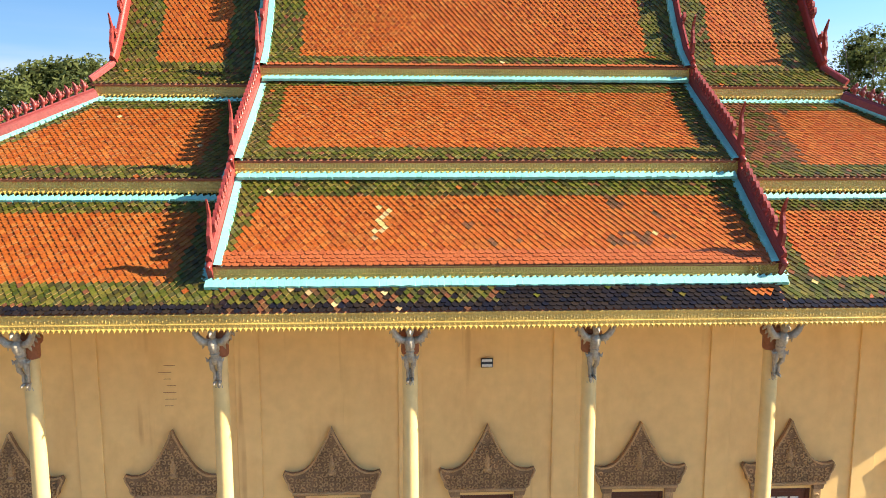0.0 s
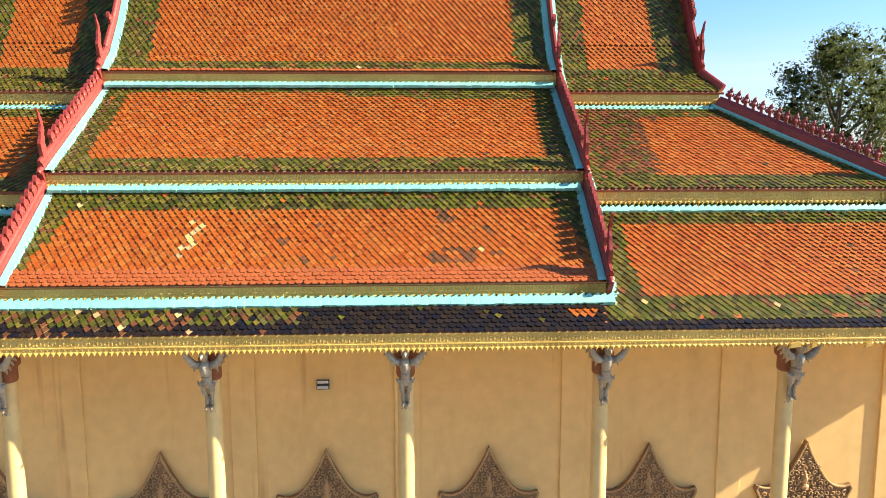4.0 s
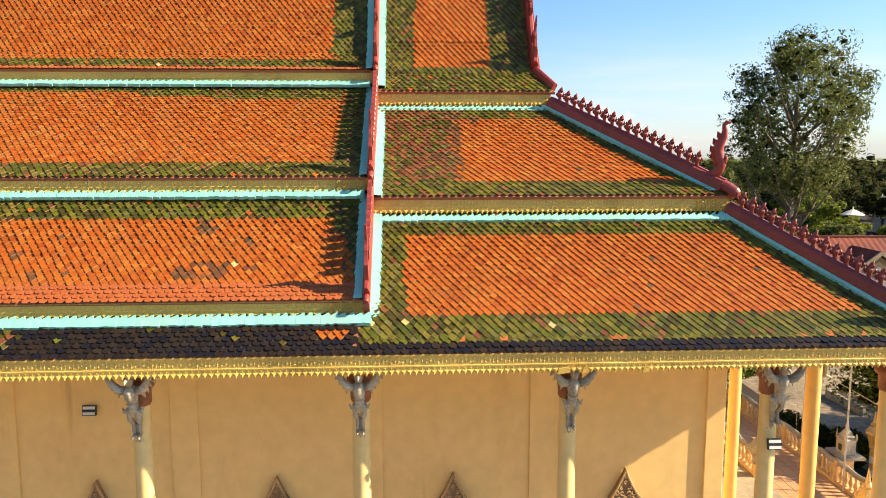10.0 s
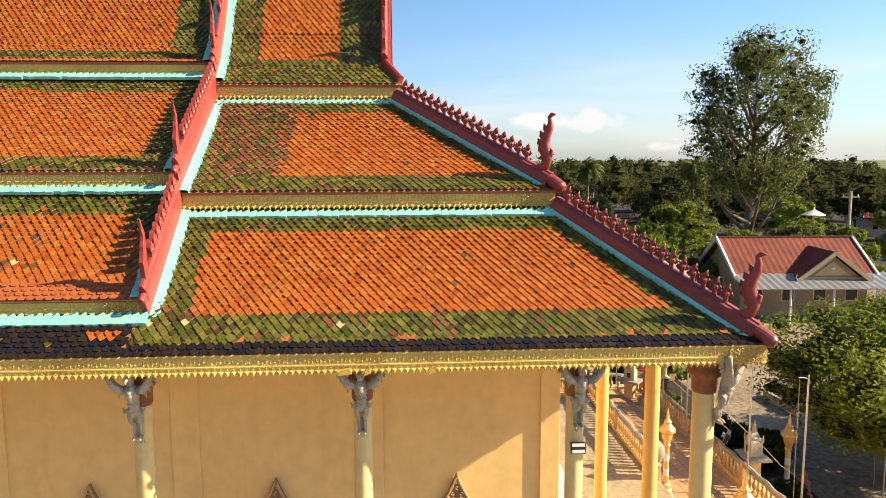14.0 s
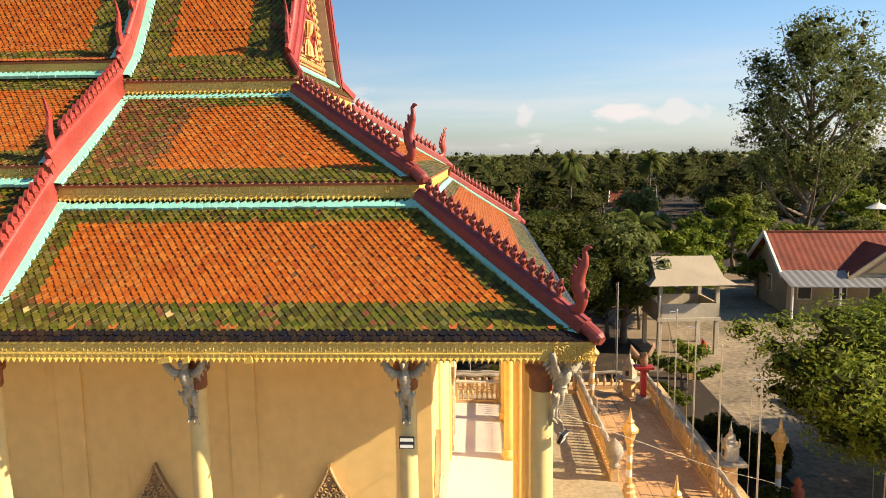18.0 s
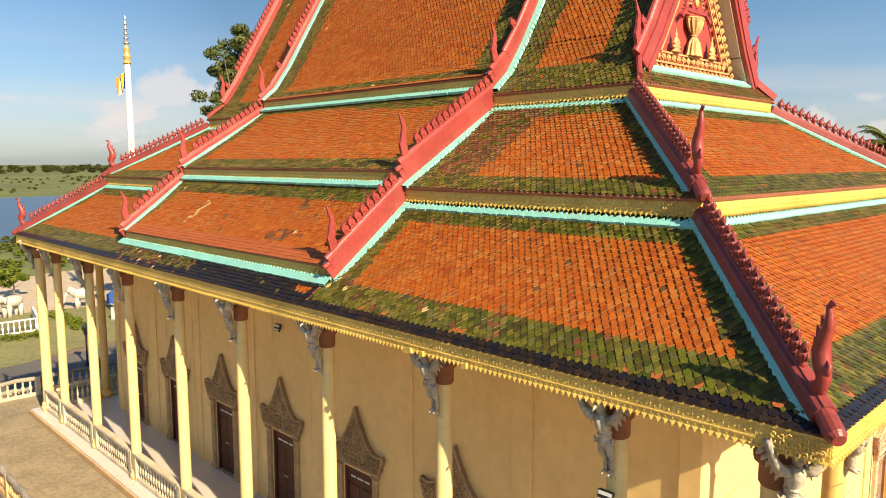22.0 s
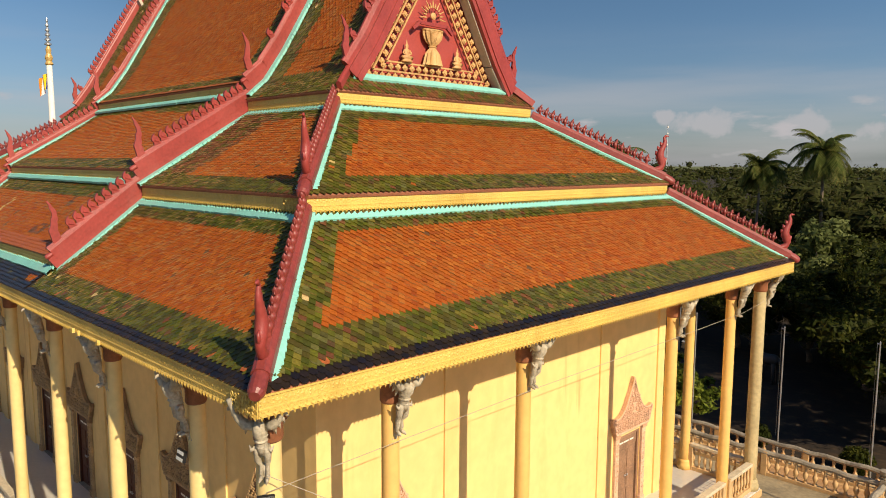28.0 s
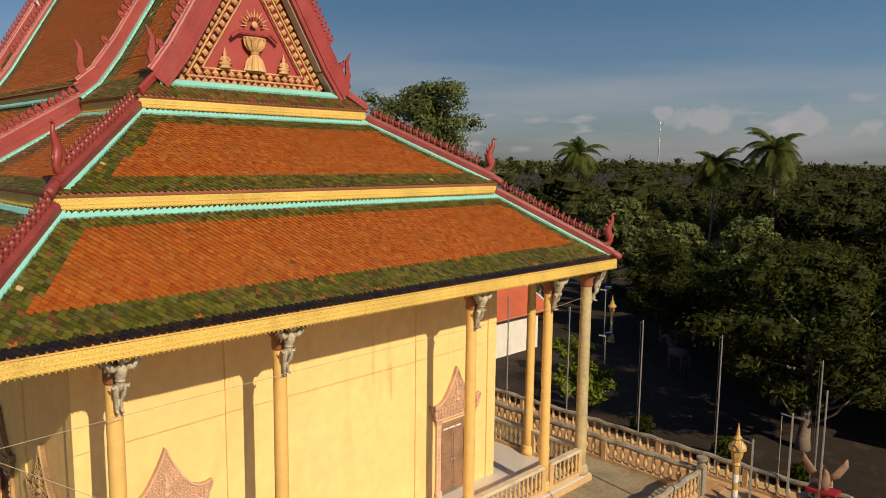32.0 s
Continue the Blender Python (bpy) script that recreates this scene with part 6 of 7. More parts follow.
# solar lamps in the north garden
for x, y, h in ((-1.3, 44.4, 4.2), (1.7, 39.8, 2.0)):
    e = thing("solar_lamp", "slim solar garden lamp with a tilted blue panel", "street lamp", "solar lamps")
    e.location = (x, y, GROUND_Z)
    part("pole", lathe(bmesh.new(), [(0.05, 0), (0.04, h)], 8), STEEL, e)
    part("panel", box(bmesh.new(), -0.36, -0.24, -0.015, 0.36, 0.24, 0.015), BLUE_PANEL, e, "blue solar panel").matrix_basis = pose(0.1, 0, h + 0.12, 0, -35, -40)
    part("lamp_head", box(bmesh.new(), -0.5, -0.07, h - 0.06, 0.0, 0.07, h, 0.01), WHITE, e)

# horse figure under the trees, their shade put into its dark colour
bm = bmesh.new()
tube(bm, [(-0.62, 0, 1.15), (-0.4, 0, 1.22), (0.1, 0, 1.18), (0.5, 0, 1.25)], [0.20, 0.31, 0.29, 0.26], 9)
tube(bm, [(0.45, 0, 1.3), (0.72, 0, 1.65), (0.86, 0, 1.92), (1.05, 0, 1.86), (1.22, 0, 1.66)], [0.22, 0.16, 0.13, 0.12, 0.07], 8)
for x in (-0.5, 0.42):
    for y in (-0.15, 0.15):
        tube(bm, [(x, y, 0.0), (x + 0.03, y, 0.55), (x, y, 1.1)], [0.06, 0.07, 0.12], 7)
tube(bm, [(-0.65, 0, 1.3), (-0.85, 0, 1.05), (-0.88, 0, 0.55)], [0.06, 0.09, 0.03], 6)
tagged(part("horse_statue", bm, DARK_STONE, None, "", True), "horse statue in the garden, coloured dark for the shade there", "statue", "garden statues").matrix_basis = pose(6.3, 41.2, GROUND_Z, 0, 0, 158) @ Matrix.Scale(1.25, 4)
# small seated figure by the lamp post
bm = bmesh.new()
lathe(bm, [(0.30, 0), (0.32, 0.10), (0.24, 0.22), (0.20, 0.45), (0.22, 0.58), (0.09, 0.66), (0.13, 0.78), (0.10, 0.90), (0.02, 1.0)], 10)
tagged(part("garden_statue", bm, ORANGE_WALL, None, "", True), "small orange painted seated statue beside a post", "statue", "garden statues").matrix_basis = pose(25.9, 15.9, GROUND_Z) @ Matrix.Scale(1.15, 4)

# broken bits of moulding on the front eave board
for x, w_ in ((8.7, 0.22), (10.05, 0.12), (9.05, 0.10)):
    bm = bmesh.new()
    prism(bm, [(-w_ / 2, 0), (w_ / 2, 0.03), (w_ / 2.6, 0.12), (-w_ / 3, 0.09)], 0.05)
    part("loose_moulding", bm, GOLD, temple, "loose bit of gold moulding").matrix_basis = pose(x, CY - E1[1] - 0.07, 7.24)

# hairline cracks in the south wall
rc_ = random.Random(12)
for k in range(7):
    w_ = rc_.uniform(0.16, 0.34)
    x = -7.15 + rc_.uniform(-0.1, 0.1)
    part("crack", box(bmesh.new(), x - w_ / 2, SOUTH - 0.003, 5.80 - 0.155 * k, x + w_ / 2, SOUTH + 0.02, 5.812 - 0.155 * k), TERRA, temple, "rusty hairline crack in the plaster")

# clay pavers of the lower walk, east and south sides
PV = 0.40
pv_mesh = bpy.data.meshes.new("paver")
bm = bmesh.new()
box(bm, -PV / 2 + 0.005, -PV / 2 + 0.005, 0, PV / 2 - 0.005, PV / 2 - 0.005, 0.022, 0.006)
bm.to_mesh(pv_mesh)
bm.free()
pv_mesh.materials.append(PAVER)
nn = 0
pv_rest = []
for i in range(int((PX - TX - 0.55) / PV)):
    for j in range(int(28.4 / PV)):
        x, y = TX + 0.30 + PV * (i + 0.5), PY0 + 0.3 + PV * (j + 0.5)
        if nn < 300 and y > 3.0:
            o = new("paver", pv_mesh)
            o.parent = walkway
            o.matrix_basis = pose(x, y, WALK_Z - 0.02 + random.uniform(0, 0.004))
            nn += 1
        else:
            pv_rest.append((x, y))
for i in range(int((PX - TX - 0.55) / PV)):
    for j in range(int(37.0 / PV)):
        for yy in (PY0 + 0.3 + PV * (i + 0.5), TY1 + 0.3 + PV * (i + 0.5)):
            if TY0 - 0.3 < yy < TY1:
                continue
            pv_rest.append((-19.3 + PV * (j + 0.5), yy))
bm = bmesh.new()
bm.from_mesh(pv_mesh)
pvv = np.array([v.co[:] for v in bm.verts])
pvf = [[v.index for v in f.verts] for f in bm.faces]
bm.free()
C = np.array([(x, y, WALK_Z - 0.02) for x, y in pv_rest])
V_ = (C[:, None, :] + pvv[None]).reshape(-1, 3)
fl_ = np.concatenate([np.array(f) for f in pvf])
tagged(soup("pavers", V_, (fl_[None] + len(pvv) * np.arange(len(C))[:, None]).ravel(), np.tile([len(f) for f in pvf], len(C)), [PAVER], None, walkway), "", "", "", "stuff")

# ---- ground, water ----
bm = bmesh.new()
R_ = 4000
ring = [bm.verts.new((R_ * math.cos(2 * math.pi * k / 48), R_ * math.sin(2 * math.pi * k / 48), GROUND_Z)) for k in range(48)]
bm.faces.new(ring)
tagged(part("ground", bm, GRASS), "green and dry meadow reaching the horizon", "ground", "", "structure")


def flat(name, pts, z, mat, label, category):
    bm = bmesh.new()
    bm.faces.new([bm.verts.new((x, y, z)) for x, y in pts])
    return tagged(part(name, bm, mat), label, category, "", "structure")


def blob(cx, cy, rx, ry, seed, n=40):
    r = random.Random(seed)
    ph = [r.uniform(0, 6.28) for _ in range(4)]
    out = []
    for k in range(n):
        a = 2 * math.pi * k / n
        f = 1 + 0.10 * math.sin(3 * a + ph[0]) + 0.07 * math.sin(5 * a + ph[1]) + 0.04 * math.sin(9 * a + ph[2])
        out.append((cx + rx * f * math.cos(a), cy + ry * f * math.sin(a)))
    return out


flat("courtyard", [(-72, -45), (80, -45), (82, 74), (-24, 72), (-74, 46)], GROUND_Z + 0.02, GROUND, "bare sandy courtyard earth", "ground")
flat("woodland_floor", [(-45, 72.5), (-24, 72.5), (82, 74.5), (110, 60), (600, 500), (500, 1500), (-900, 1500), (-330, 420)], GROUND_Z + 0.012, SOIL, "soil and undergrowth beneath the woods, coloured dark for their shade", "ground")
flat("garden_soil", [(-26, 27), (21, 27), (25, 36), (22, 72), (-26, 72)], GROUND_Z + 0.035, SOIL, "leaf-strewn garden soil, coloured dark for the shade under the trees", "ground")
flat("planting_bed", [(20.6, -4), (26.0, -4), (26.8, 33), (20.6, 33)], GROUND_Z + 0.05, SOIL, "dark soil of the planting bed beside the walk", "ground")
flat("paved_court", [(26.1, -6), (70, -6), (72, 56), (32, 62), (26.9, 37)], GROUND_Z + 0.04, PAVING, "worn pale concrete court", "pavement")
flat("road", [(-37.5, -30), (-30.5, -30), (-30, 46), (-37, 46)], GROUND_Z + 0.04, ASPHALT, "worn grey drive beside the terrace", "road")
flat("sand_yard", blob(-61, 15.6, 19, 20, 8), GROUND_Z + 0.04, SAND, "pale sandy yard by the lake", "ground")
flat("lawn", blob(-47, 5, 9.4, 13, 3), GROUND_Z + 0.05, DRY_LAWN, "patch of dry lawn", "lawn")
flat("lake", blob(-206, 90, 82, 175, 5), GROUND_Z + 0.10, WATER, "still blue lake behind the temple", "lake")

# ---- trees ----


def leaf_quads(rs, centres, radii, per, size, flat_=0.75):
    """Leaves as small folded quads scattered over clumps."""
    c = np.repeat(np.asarray(centres), per, axis=0)
    r = np.repeat(np.asarray(radii), per)
    n = len(c)
    d = rs.normal(0, 1, (n, 3))
    d /= np.linalg.norm(d, axis=1)[:, None]
    rad = r * (0.45 + 0.6 * rs.random(n) ** 0.6)
    p = c + d * rad[:, None] * np.array((1, 1, flat_))
    out = d * np.array((1, 1, 1.2)) + rs.normal(0, 0.42, (n, 3))
    a = np.cross(out, rs.normal(0, 1, (n, 3)))
    a /= np.linalg.norm(a, axis=1)[:, None] + 1e-6
    b = np.cross(a, out)
    b /= np.linalg.norm(b, axis=1)[:, None] + 1e-6
    s = size * (0.6 + 0.8 * rs.random(n))[:, None]
    return np.stack((p - a * s, p + b * s * 0.42, p + a * s, p - b * s * 0.42), axis=1)


ICO = [(0.0, 0.0, 1.0), (0.894, 0.0, 0.447), (0.276, 0.851, 0.447), (-0.724, 0.526, 0.447), (-0.724, -0.526, 0.447), (0.276, -0.851, 0.447), (0.724, 0.526, -0.447), (-0.276, 0.851, -0.447), (-0.894, 0.0, -0.447), (-0.276, -0.851, -0.447), (0.724, -0.526, -0.447), (0.0, 0.0, -1.0)]
ICO_F = [(0, k, k % 5 + 1) for k in range(1, 6)] + [(k, (k - 2) % 5 + 6, k % 5 + 1) for k in range(1, 6)] + [(k % 5 + 1, (k - 2) % 5 + 6, (k - 1) % 5 + 6) for k in range(1, 6)] + [(11, (k - 1) % 5 + 6, (k - 2) % 5 + 6) for k in range(1, 6)]


def split(verts, faces):
    """Each face of a ball cut in four."""
    verts, out, mids = [np.array(v) for v in verts], [], {}

    def mid(a, b):
        key = (min(a, b), max(a, b))
        if key not in mids:
            m = verts[a] + verts[b]
            verts.append(m / np.linalg.norm(m))
            mids[key] = len(verts) - 1
        return mids[key]
    for a, b, c in faces:
        ab, bc, ca = mid(a, b), mid(b, c), mid(c, a)
        out += [(a, ab, ca), (ab, b, bc), (ca, bc, c), (ab, bc, ca)]
    return np.array(verts), out


BALL, BALL_F = split(ICO, ICO_F)


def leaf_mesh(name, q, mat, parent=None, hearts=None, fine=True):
    """Leaves as quads, and, where hearts gives (x, y, z, radius) rows, dark lumps standing in for the shade inside each
    clump.
    """
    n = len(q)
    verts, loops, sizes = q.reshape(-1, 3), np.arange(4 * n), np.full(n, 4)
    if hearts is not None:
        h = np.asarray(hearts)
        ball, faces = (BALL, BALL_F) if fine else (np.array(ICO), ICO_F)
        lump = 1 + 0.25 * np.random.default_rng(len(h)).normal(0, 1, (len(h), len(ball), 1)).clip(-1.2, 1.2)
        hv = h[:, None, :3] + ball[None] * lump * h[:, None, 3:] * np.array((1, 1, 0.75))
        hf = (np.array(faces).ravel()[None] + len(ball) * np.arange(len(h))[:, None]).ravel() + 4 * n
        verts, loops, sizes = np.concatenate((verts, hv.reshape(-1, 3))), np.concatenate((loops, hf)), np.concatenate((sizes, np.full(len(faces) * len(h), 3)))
    return soup(name, verts, loops, sizes, [mat, CROWN_SHADE], (np.arange(len(sizes)) >= n).astype(int), parent)


def make_tree(seed, h, spread, trunk_r, clumps, per, size, mat, label, bare=0.3, lean=0.0, dense=0.48, oval=False):
    rs = np.random.default_rng(seed)
    rd = random.Random(seed)
    t = thing("tree", label, "tree")
    bm = bmesh.new()
    th = h * bare
    tube(bm, [(0, 0, -0.2), (0.05 * h * lean, 0, th * 0.5), (0.08 * h * lean, 0.02 * h, th), (0.07 * h * lean, 0.01 * h, h * 0.72)], [trunk_r * 1.3, trunk_r, trunk_r * 0.8, trunk_r * 0.2], 9)
    cs, rr = [], []
    limbs = max(6, clumps // 5)
    for i in range(limbs):
        a = 2.4 * i + rd.uniform(-0.4, 0.4)
        z0 = th * 0.85 + (h * 0.62 - th * 0.85) * (i / limbs)
        f = 0.55 + 0.45 * math.sin(math.pi * min(1, (i + 1.5) / limbs))
        L = spread * f * rd.uniform(0.7, 1.08)
        z1 = min(h * 0.93, z0 + h * rd.uniform(0.13, 0.33))
        e = Vector((L * math.cos(a), L * math.sin(a), z1))
        s = Vector((0.07 * h * lean, 0.01 * h, z0))
        mid = s.lerp(e, 0.5) + Vector((0, 0, -0.04 * h))
        tube(bm, [s, mid, e], [trunk_r * 0.32, trunk_r * 0.2, trunk_r * 0.05], 6)
        for k in range(max(1, clumps // limbs)):
            w = rd.uniform(0.45, 1.08)
            q = s.lerp(e, w) + Vector((rd.gauss(0, 0.10) * spread, rd.gauss(0, 0.10) * spread, rd.uniform(-0.02, 0.10) * h))
            cs.append(q[:])
            rr.append(spread * rd.uniform(0.15, 0.27))
    for k in range(max(2, clumps // 7)):
        a = rd.uniform(0, 6.28)
        cs.append((spread * 0.35 * math.cos(a) * rd.random(), spread * 0.35 * math.sin(a) * rd.random(), h * rd.uniform(0.80, 0.95)))
        rr.append(spread * rd.uniform(0.14, 0.24))
    if oval:                               # an even egg-shaped crown: stray clumps drawn in, gaps filled
        mid = np.array((0.0, 0.0, h * 0.62))
        half = np.array((spread, spread, h * 0.335))
        off = (np.array(cs) - mid) / half
        far = np.linalg.norm(off, axis=1)
        off *= (np.minimum(far, 0.62 + 0.36 * rs.random(len(far))) / far)[:, None]
        more = rs.normal(0, 1, (clumps // 2, 3))
        more *= ((0.55 + 0.37 * rs.random(len(more))) / np.linalg.norm(more, axis=1))[:, None]
        cs = np.concatenate((mid + off * half, mid + more * half))
        rr = np.concatenate((rr, spread * (0.13 + 0.10 * rs.random(len(more)))))
    part("trunk", bm, BARK, t, "", True)
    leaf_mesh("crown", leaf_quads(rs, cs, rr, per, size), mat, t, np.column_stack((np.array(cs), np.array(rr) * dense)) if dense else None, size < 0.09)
    return t


def make_palm(seed, h, label):
    rd = random.Random(seed)
    t = thing("palm_tree", label, "palm tree", "coconut palms")
    bm = bmesh.new()
    pts = [(0.5 * math.sin(2.0 * k / 8), 0.2 * k / 8, h * k / 8) for k in range(9)]
    tube(bm, pts, [0.22 - 0.012 * k for k in range(9)], 8)
    part("trunk", bm, BARK, t, "", True)
    top = Vector(pts[-1])
    quads = []
    for i in range(44):
        a = 2.4 * i
        el = rd.uniform(-0.55, 1.25)
        L = rd.uniform(3.2, 4.6)
        p = top.copy()
        d = Vector((math.cos(a) * math.cos(el), math.sin(a) * math.cos(el), math.sin(el)))
        side = Vector((-math.sin(a), math.cos(a), 0))
        n = 32
        for k in range(n):
            d = (d + Vector((0, 0, -0.062))).normalized()
            q = p + d * (L / n)
            w = 0.75 * math.sin(math.pi * min(1, (k + 2) / (n + 1))) + 0.05
            for s in (-1, 1):
                tip = q + side * (s * w) + d * 0.28 + Vector((0, 0, -0.62 * w - 0.16 * rd.random()))
                quads.append(((p)[:], (q)[:], (tip + d * 0.03)[:], (tip - d * 0.02)[:]))
            p = q
    leaf_mesh("crown", np.array(quads), LEAF_P, t)
    return t


big = make_tree(11, 27.0, 7.2, 0.6, 140, 125, 0.17, LEAF_B, "tall spreading tree with an open grey-green crown", 0.22, dense=0.22, oval=True)
big.matrix_basis = pose(45.8, 60.8, GROUND_Z) @ Matrix.Diagonal((1.04, 1.04, 1.04, 1))
round_tree = make_tree(5, 7.4, 4.7, 0.26, 170, 260, 0.086, LEAF_A, "round bushy tree with dense green crown", 0.09, dense=0.36)
round_tree.matrix_basis = pose(30.4, 16.8, GROUND_Z) @ Matrix.Diagonal((1.26, 1.26, 1.06, 1))
mid_a = make_tree(21, 10.0, 4.8, 0.3, 60, 90, 0.27, LEAF_A, "leafy green garden tree", 0.22)
mid_a.location = (66.0, 96.0, GROUND_Z)
mid_b = make_tree(33, 12.5, 5.2, 0.34, 60, 90, 0.30, LEAF_B, "olive green garden tree with loose crown", 0.25)
mid_b.location = (-62.0, 84.0, GROUND_Z)
small = make_tree(44, 3.4, 1.7, 0.08, 24, 60, 0.16, LEAF_A, "young tree with thin trunk", 0.3)
small.location = (6.7, 29.3, GROUND_Z)
tall = make_tree(57, 24.4, 7.6, 0.55, 150, 170, 0.24, LEAF_B, "tall broad tree with a dense rounded crown", 0.25, dense=0.36)
tall.matrix_basis = pose(-35.0, 57.0, GROUND_Z) @ Matrix.Diagonal((1.0, 1.0, 0.94, 1))
bushy = make_tree(63, 10.0, 5.1, 0.32, 110, 130, 0.125, LEAF_D, "bushy garden tree with low branches, leaf green darkened for shade", 0.12)
bushy.location = (16.4, 34.3, GROUND_Z)
rt_ = random.Random(9)
for k_ in range(28):                       # shady garden north of the terrace
    x, y = -18 + 37 * rt_.random(), 35 + 30 * rt_.random()
    if k_ < 12:
        x, y = (19.8, 11.0, 13.0, 3.0, -19.5, 17.1, 11.3, 6.6, 1.3, 14.2, 18.9, 9.0)[k_], (40.3, 49.0, 40.0, 47.3, 46.0, 45.0, 44.0, 48.0, 48.5, 50.8, 52.0, 50.0)[k_]
    if k_ >= 12 and (-15 < x < 11.5 and 33 < y < 48):
        continue
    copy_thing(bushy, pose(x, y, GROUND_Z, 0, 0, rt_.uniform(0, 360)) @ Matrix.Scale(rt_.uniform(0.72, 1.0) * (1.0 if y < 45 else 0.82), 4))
for x, y, s, src in ((23.0, 41.0, 0.8, mid_a), (24.0, 40.0, 1.0, mid_b), (8.0, 54.0, 1.1, mid_a), (-3.0, 57.0, 1.0, mid_b), (30.0, 47.0, 1.0, mid_a), (-12.0, 47.0, 1.1, mid_a), (16.0, 48.0, 1.0, mid_a), (24.5, 54.0, 1.0, mid_b), (5.0, 55.0, 1.15, mid_b),
                     (34.0, 58.0, 1.0, mid_a), (42.0, 70.0, 1.15, mid_a), (60.0, 78.0, 1.1, mid_a), (66.0, 66.0, 1.0, mid_b), (46.0, 76.0, 1.0, mid_b), (-22.0, 52.0, 1.2, mid_a), (-27.0, 66.0, 1.2, mid_b), (-46.0, 74.0, 1.5, mid_b), (-52.0, 62.0, 1.6, mid_a), (-62.0, 70.0, 1.5, mid_b),
                     (-46.0, 31.0, 1.75, mid_b), (-12.0, 62.0, 1.2, mid_b), (72.0, 52.0, 1.0, mid_a), (30.5, 66.0, 1.1, mid_b), (20.0, 64.0, 1.1, mid_a), (-90.0, 32.0, 0.5, mid_a), (-84.0, 40.0, 0.55, mid_b), (49.5, 57.5, 0.9, mid_a), (43.0, 58.5, 1.0, mid_a), (39.5, 56.0, 0.85, mid_a), (53.5, 63.0, 1.0, mid_a), (46.5, 55.5, 0.75, mid_b), (56.0, 60.0, 0.9, mid_a), (48.0, 57.0, 0.8, mid_b)):
    copy_thing(src, pose(x, y, GROUND_Z, 0, 0, rt_.uniform(0, 360)) @ Matrix.Scale(s * 0.70 * rt_.uniform(0.93, 1.07), 4))
copy_thing(round_tree, pose(40.0, 19.5, GROUND_Z, 0, 0, 80) @ Matrix.Scale(0.95, 4))
for x, y, s in ((1.8, 35.6, 0.85), (5.1, 32.6, 0.8), (24.0, 25.8, 0.4)):
    copy_thing(small, pose(x, y, GROUND_Z, 0, 0, rt_.uniform(0, 360)) @ Matrix.Scale(s, 4))
lone = make_tree(58, 27.2, 3.7, 0.42, 100, 150, 0.20, LEAF_B, "tall bare-stemmed tree with a round crown", 0.58, dense=0.25)
lone.location = (-44.2, 26.4, GROUND_Z)


def make_shrub(seed, r, label):
    rs = np.random.default_rng(seed)
    t = thing("shrub", label, "shrub", "clipped shrubs")
    bm = bmesh.new()
    tube(bm, [(0, 0, -0.05), (0.02, 0, 0.35)], [0.05, 0.03], 6)
    part("stem", bm, BARK, t)
    n = 60
    d = rs.normal(0, 1, (n, 3))
    d /= np.linalg.norm(d, axis=1)[:, None]
    cs = np.array((0, 0, r * 0.95)) + d * r * np.array((0.62, 0.62, 0.6))
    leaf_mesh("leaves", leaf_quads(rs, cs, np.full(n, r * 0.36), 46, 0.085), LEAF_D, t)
    return t


shrub = make_shrub(71, 0.75, "dark green rounded clipped shrub")
shrub.matrix_basis = pose(24.8, 21.8, GROUND_Z) @ Matrix.Scale(1.15, 4)
for x, y, s in ((24.9, 19.7, 1.15), (25.7, 18.4, 1.25), (23.8, 17.8, 0.9), (24.3, 14.2, 1.0), (24.2, 11.7, 0.9), (23.8, 22.5, 0.7), (23.4, 27.0, 0.9), (23.4, 31.9, 0.9), (18.0, 29.7, 0.8), (14.6, 29.8, 0.9), (10.2, 29.9, 0.8)):
    copy_thing(shrub, pose(x, y, GROUND_Z, 0, 0, rt_.uniform(0, 360)) @ Matrix.Scale(s, 4))
fr = make_tree(81, 2.6, 1.7, 0.09, 26, 42, 0.15, LEAF_A, "frangipani bush with bare forking branches", 0.2)
fr.matrix_basis = pose(25.2, 29.3, GROUND_Z) @ Matrix.Scale(1.17, 4)
palm = make_palm(3, 13.4, "tall coconut palm with a ragged crown")
palm.location = (-14.7, 90.0, GROUND_Z)
for x, y, s in ((-35.0, 90.0, 1.1), (-6.0, 90.0, 1.15), (26.0, 44.0, 0.6), (60.0, 110.0, 0.9), (44.0, 120.0, 0.9), (28.0, 100.0, 0.9), (17.0, 130.0, 0.85), (37.5, 135.0, 0.62)):
    copy_thing(palm, pose(x, y, GROUND_Z, 0, 0, rt_.uniform(0, 360)) @ Matrix.Scale(s, 4))

# far woods: one mass of many crowns
rs = np.random.default_rng(17)
near_c, far_c = [], []
count = 0
while count < 2700:
    a = rs.uniform(-1.75, 1.75)            # bearing from north, both sides
    d = 62 + 900 * rs.random() ** 1.6
    x, y = d * math.sin(a), 30 + d * math.cos(a)
    lakeside = x < -60 and y < 330
    if lakeside or (x > 14 and x < 85 and y < 100) or (33 < x < 52 and y < 130) or (-30 < x < 40 and y < 60):
        continue
    h = rs.choice([rs.uniform(6.0, 9.0), rs.uniform(9.0, 13.0)]) * (1 if d < 300 else 1.1)
    for k in range(5):
        f_ = 0.72 if k else 0.9
        (near_c if d < 175 else far_c).append((x + rs.normal(0, 1.7), y + rs.normal(0, 1.7), GROUND_Z + h * rs.uniform(0.45, 0.92) * f_ / 0.8, h * rs.uniform(0.2, 0.34)))
    count += 1
near_c, far_c = np.array(near_c), np.array(far_c)
near_q = leaf_quads(rs, near_c[:, :3], near_c[:, 3], 115, 0.27)
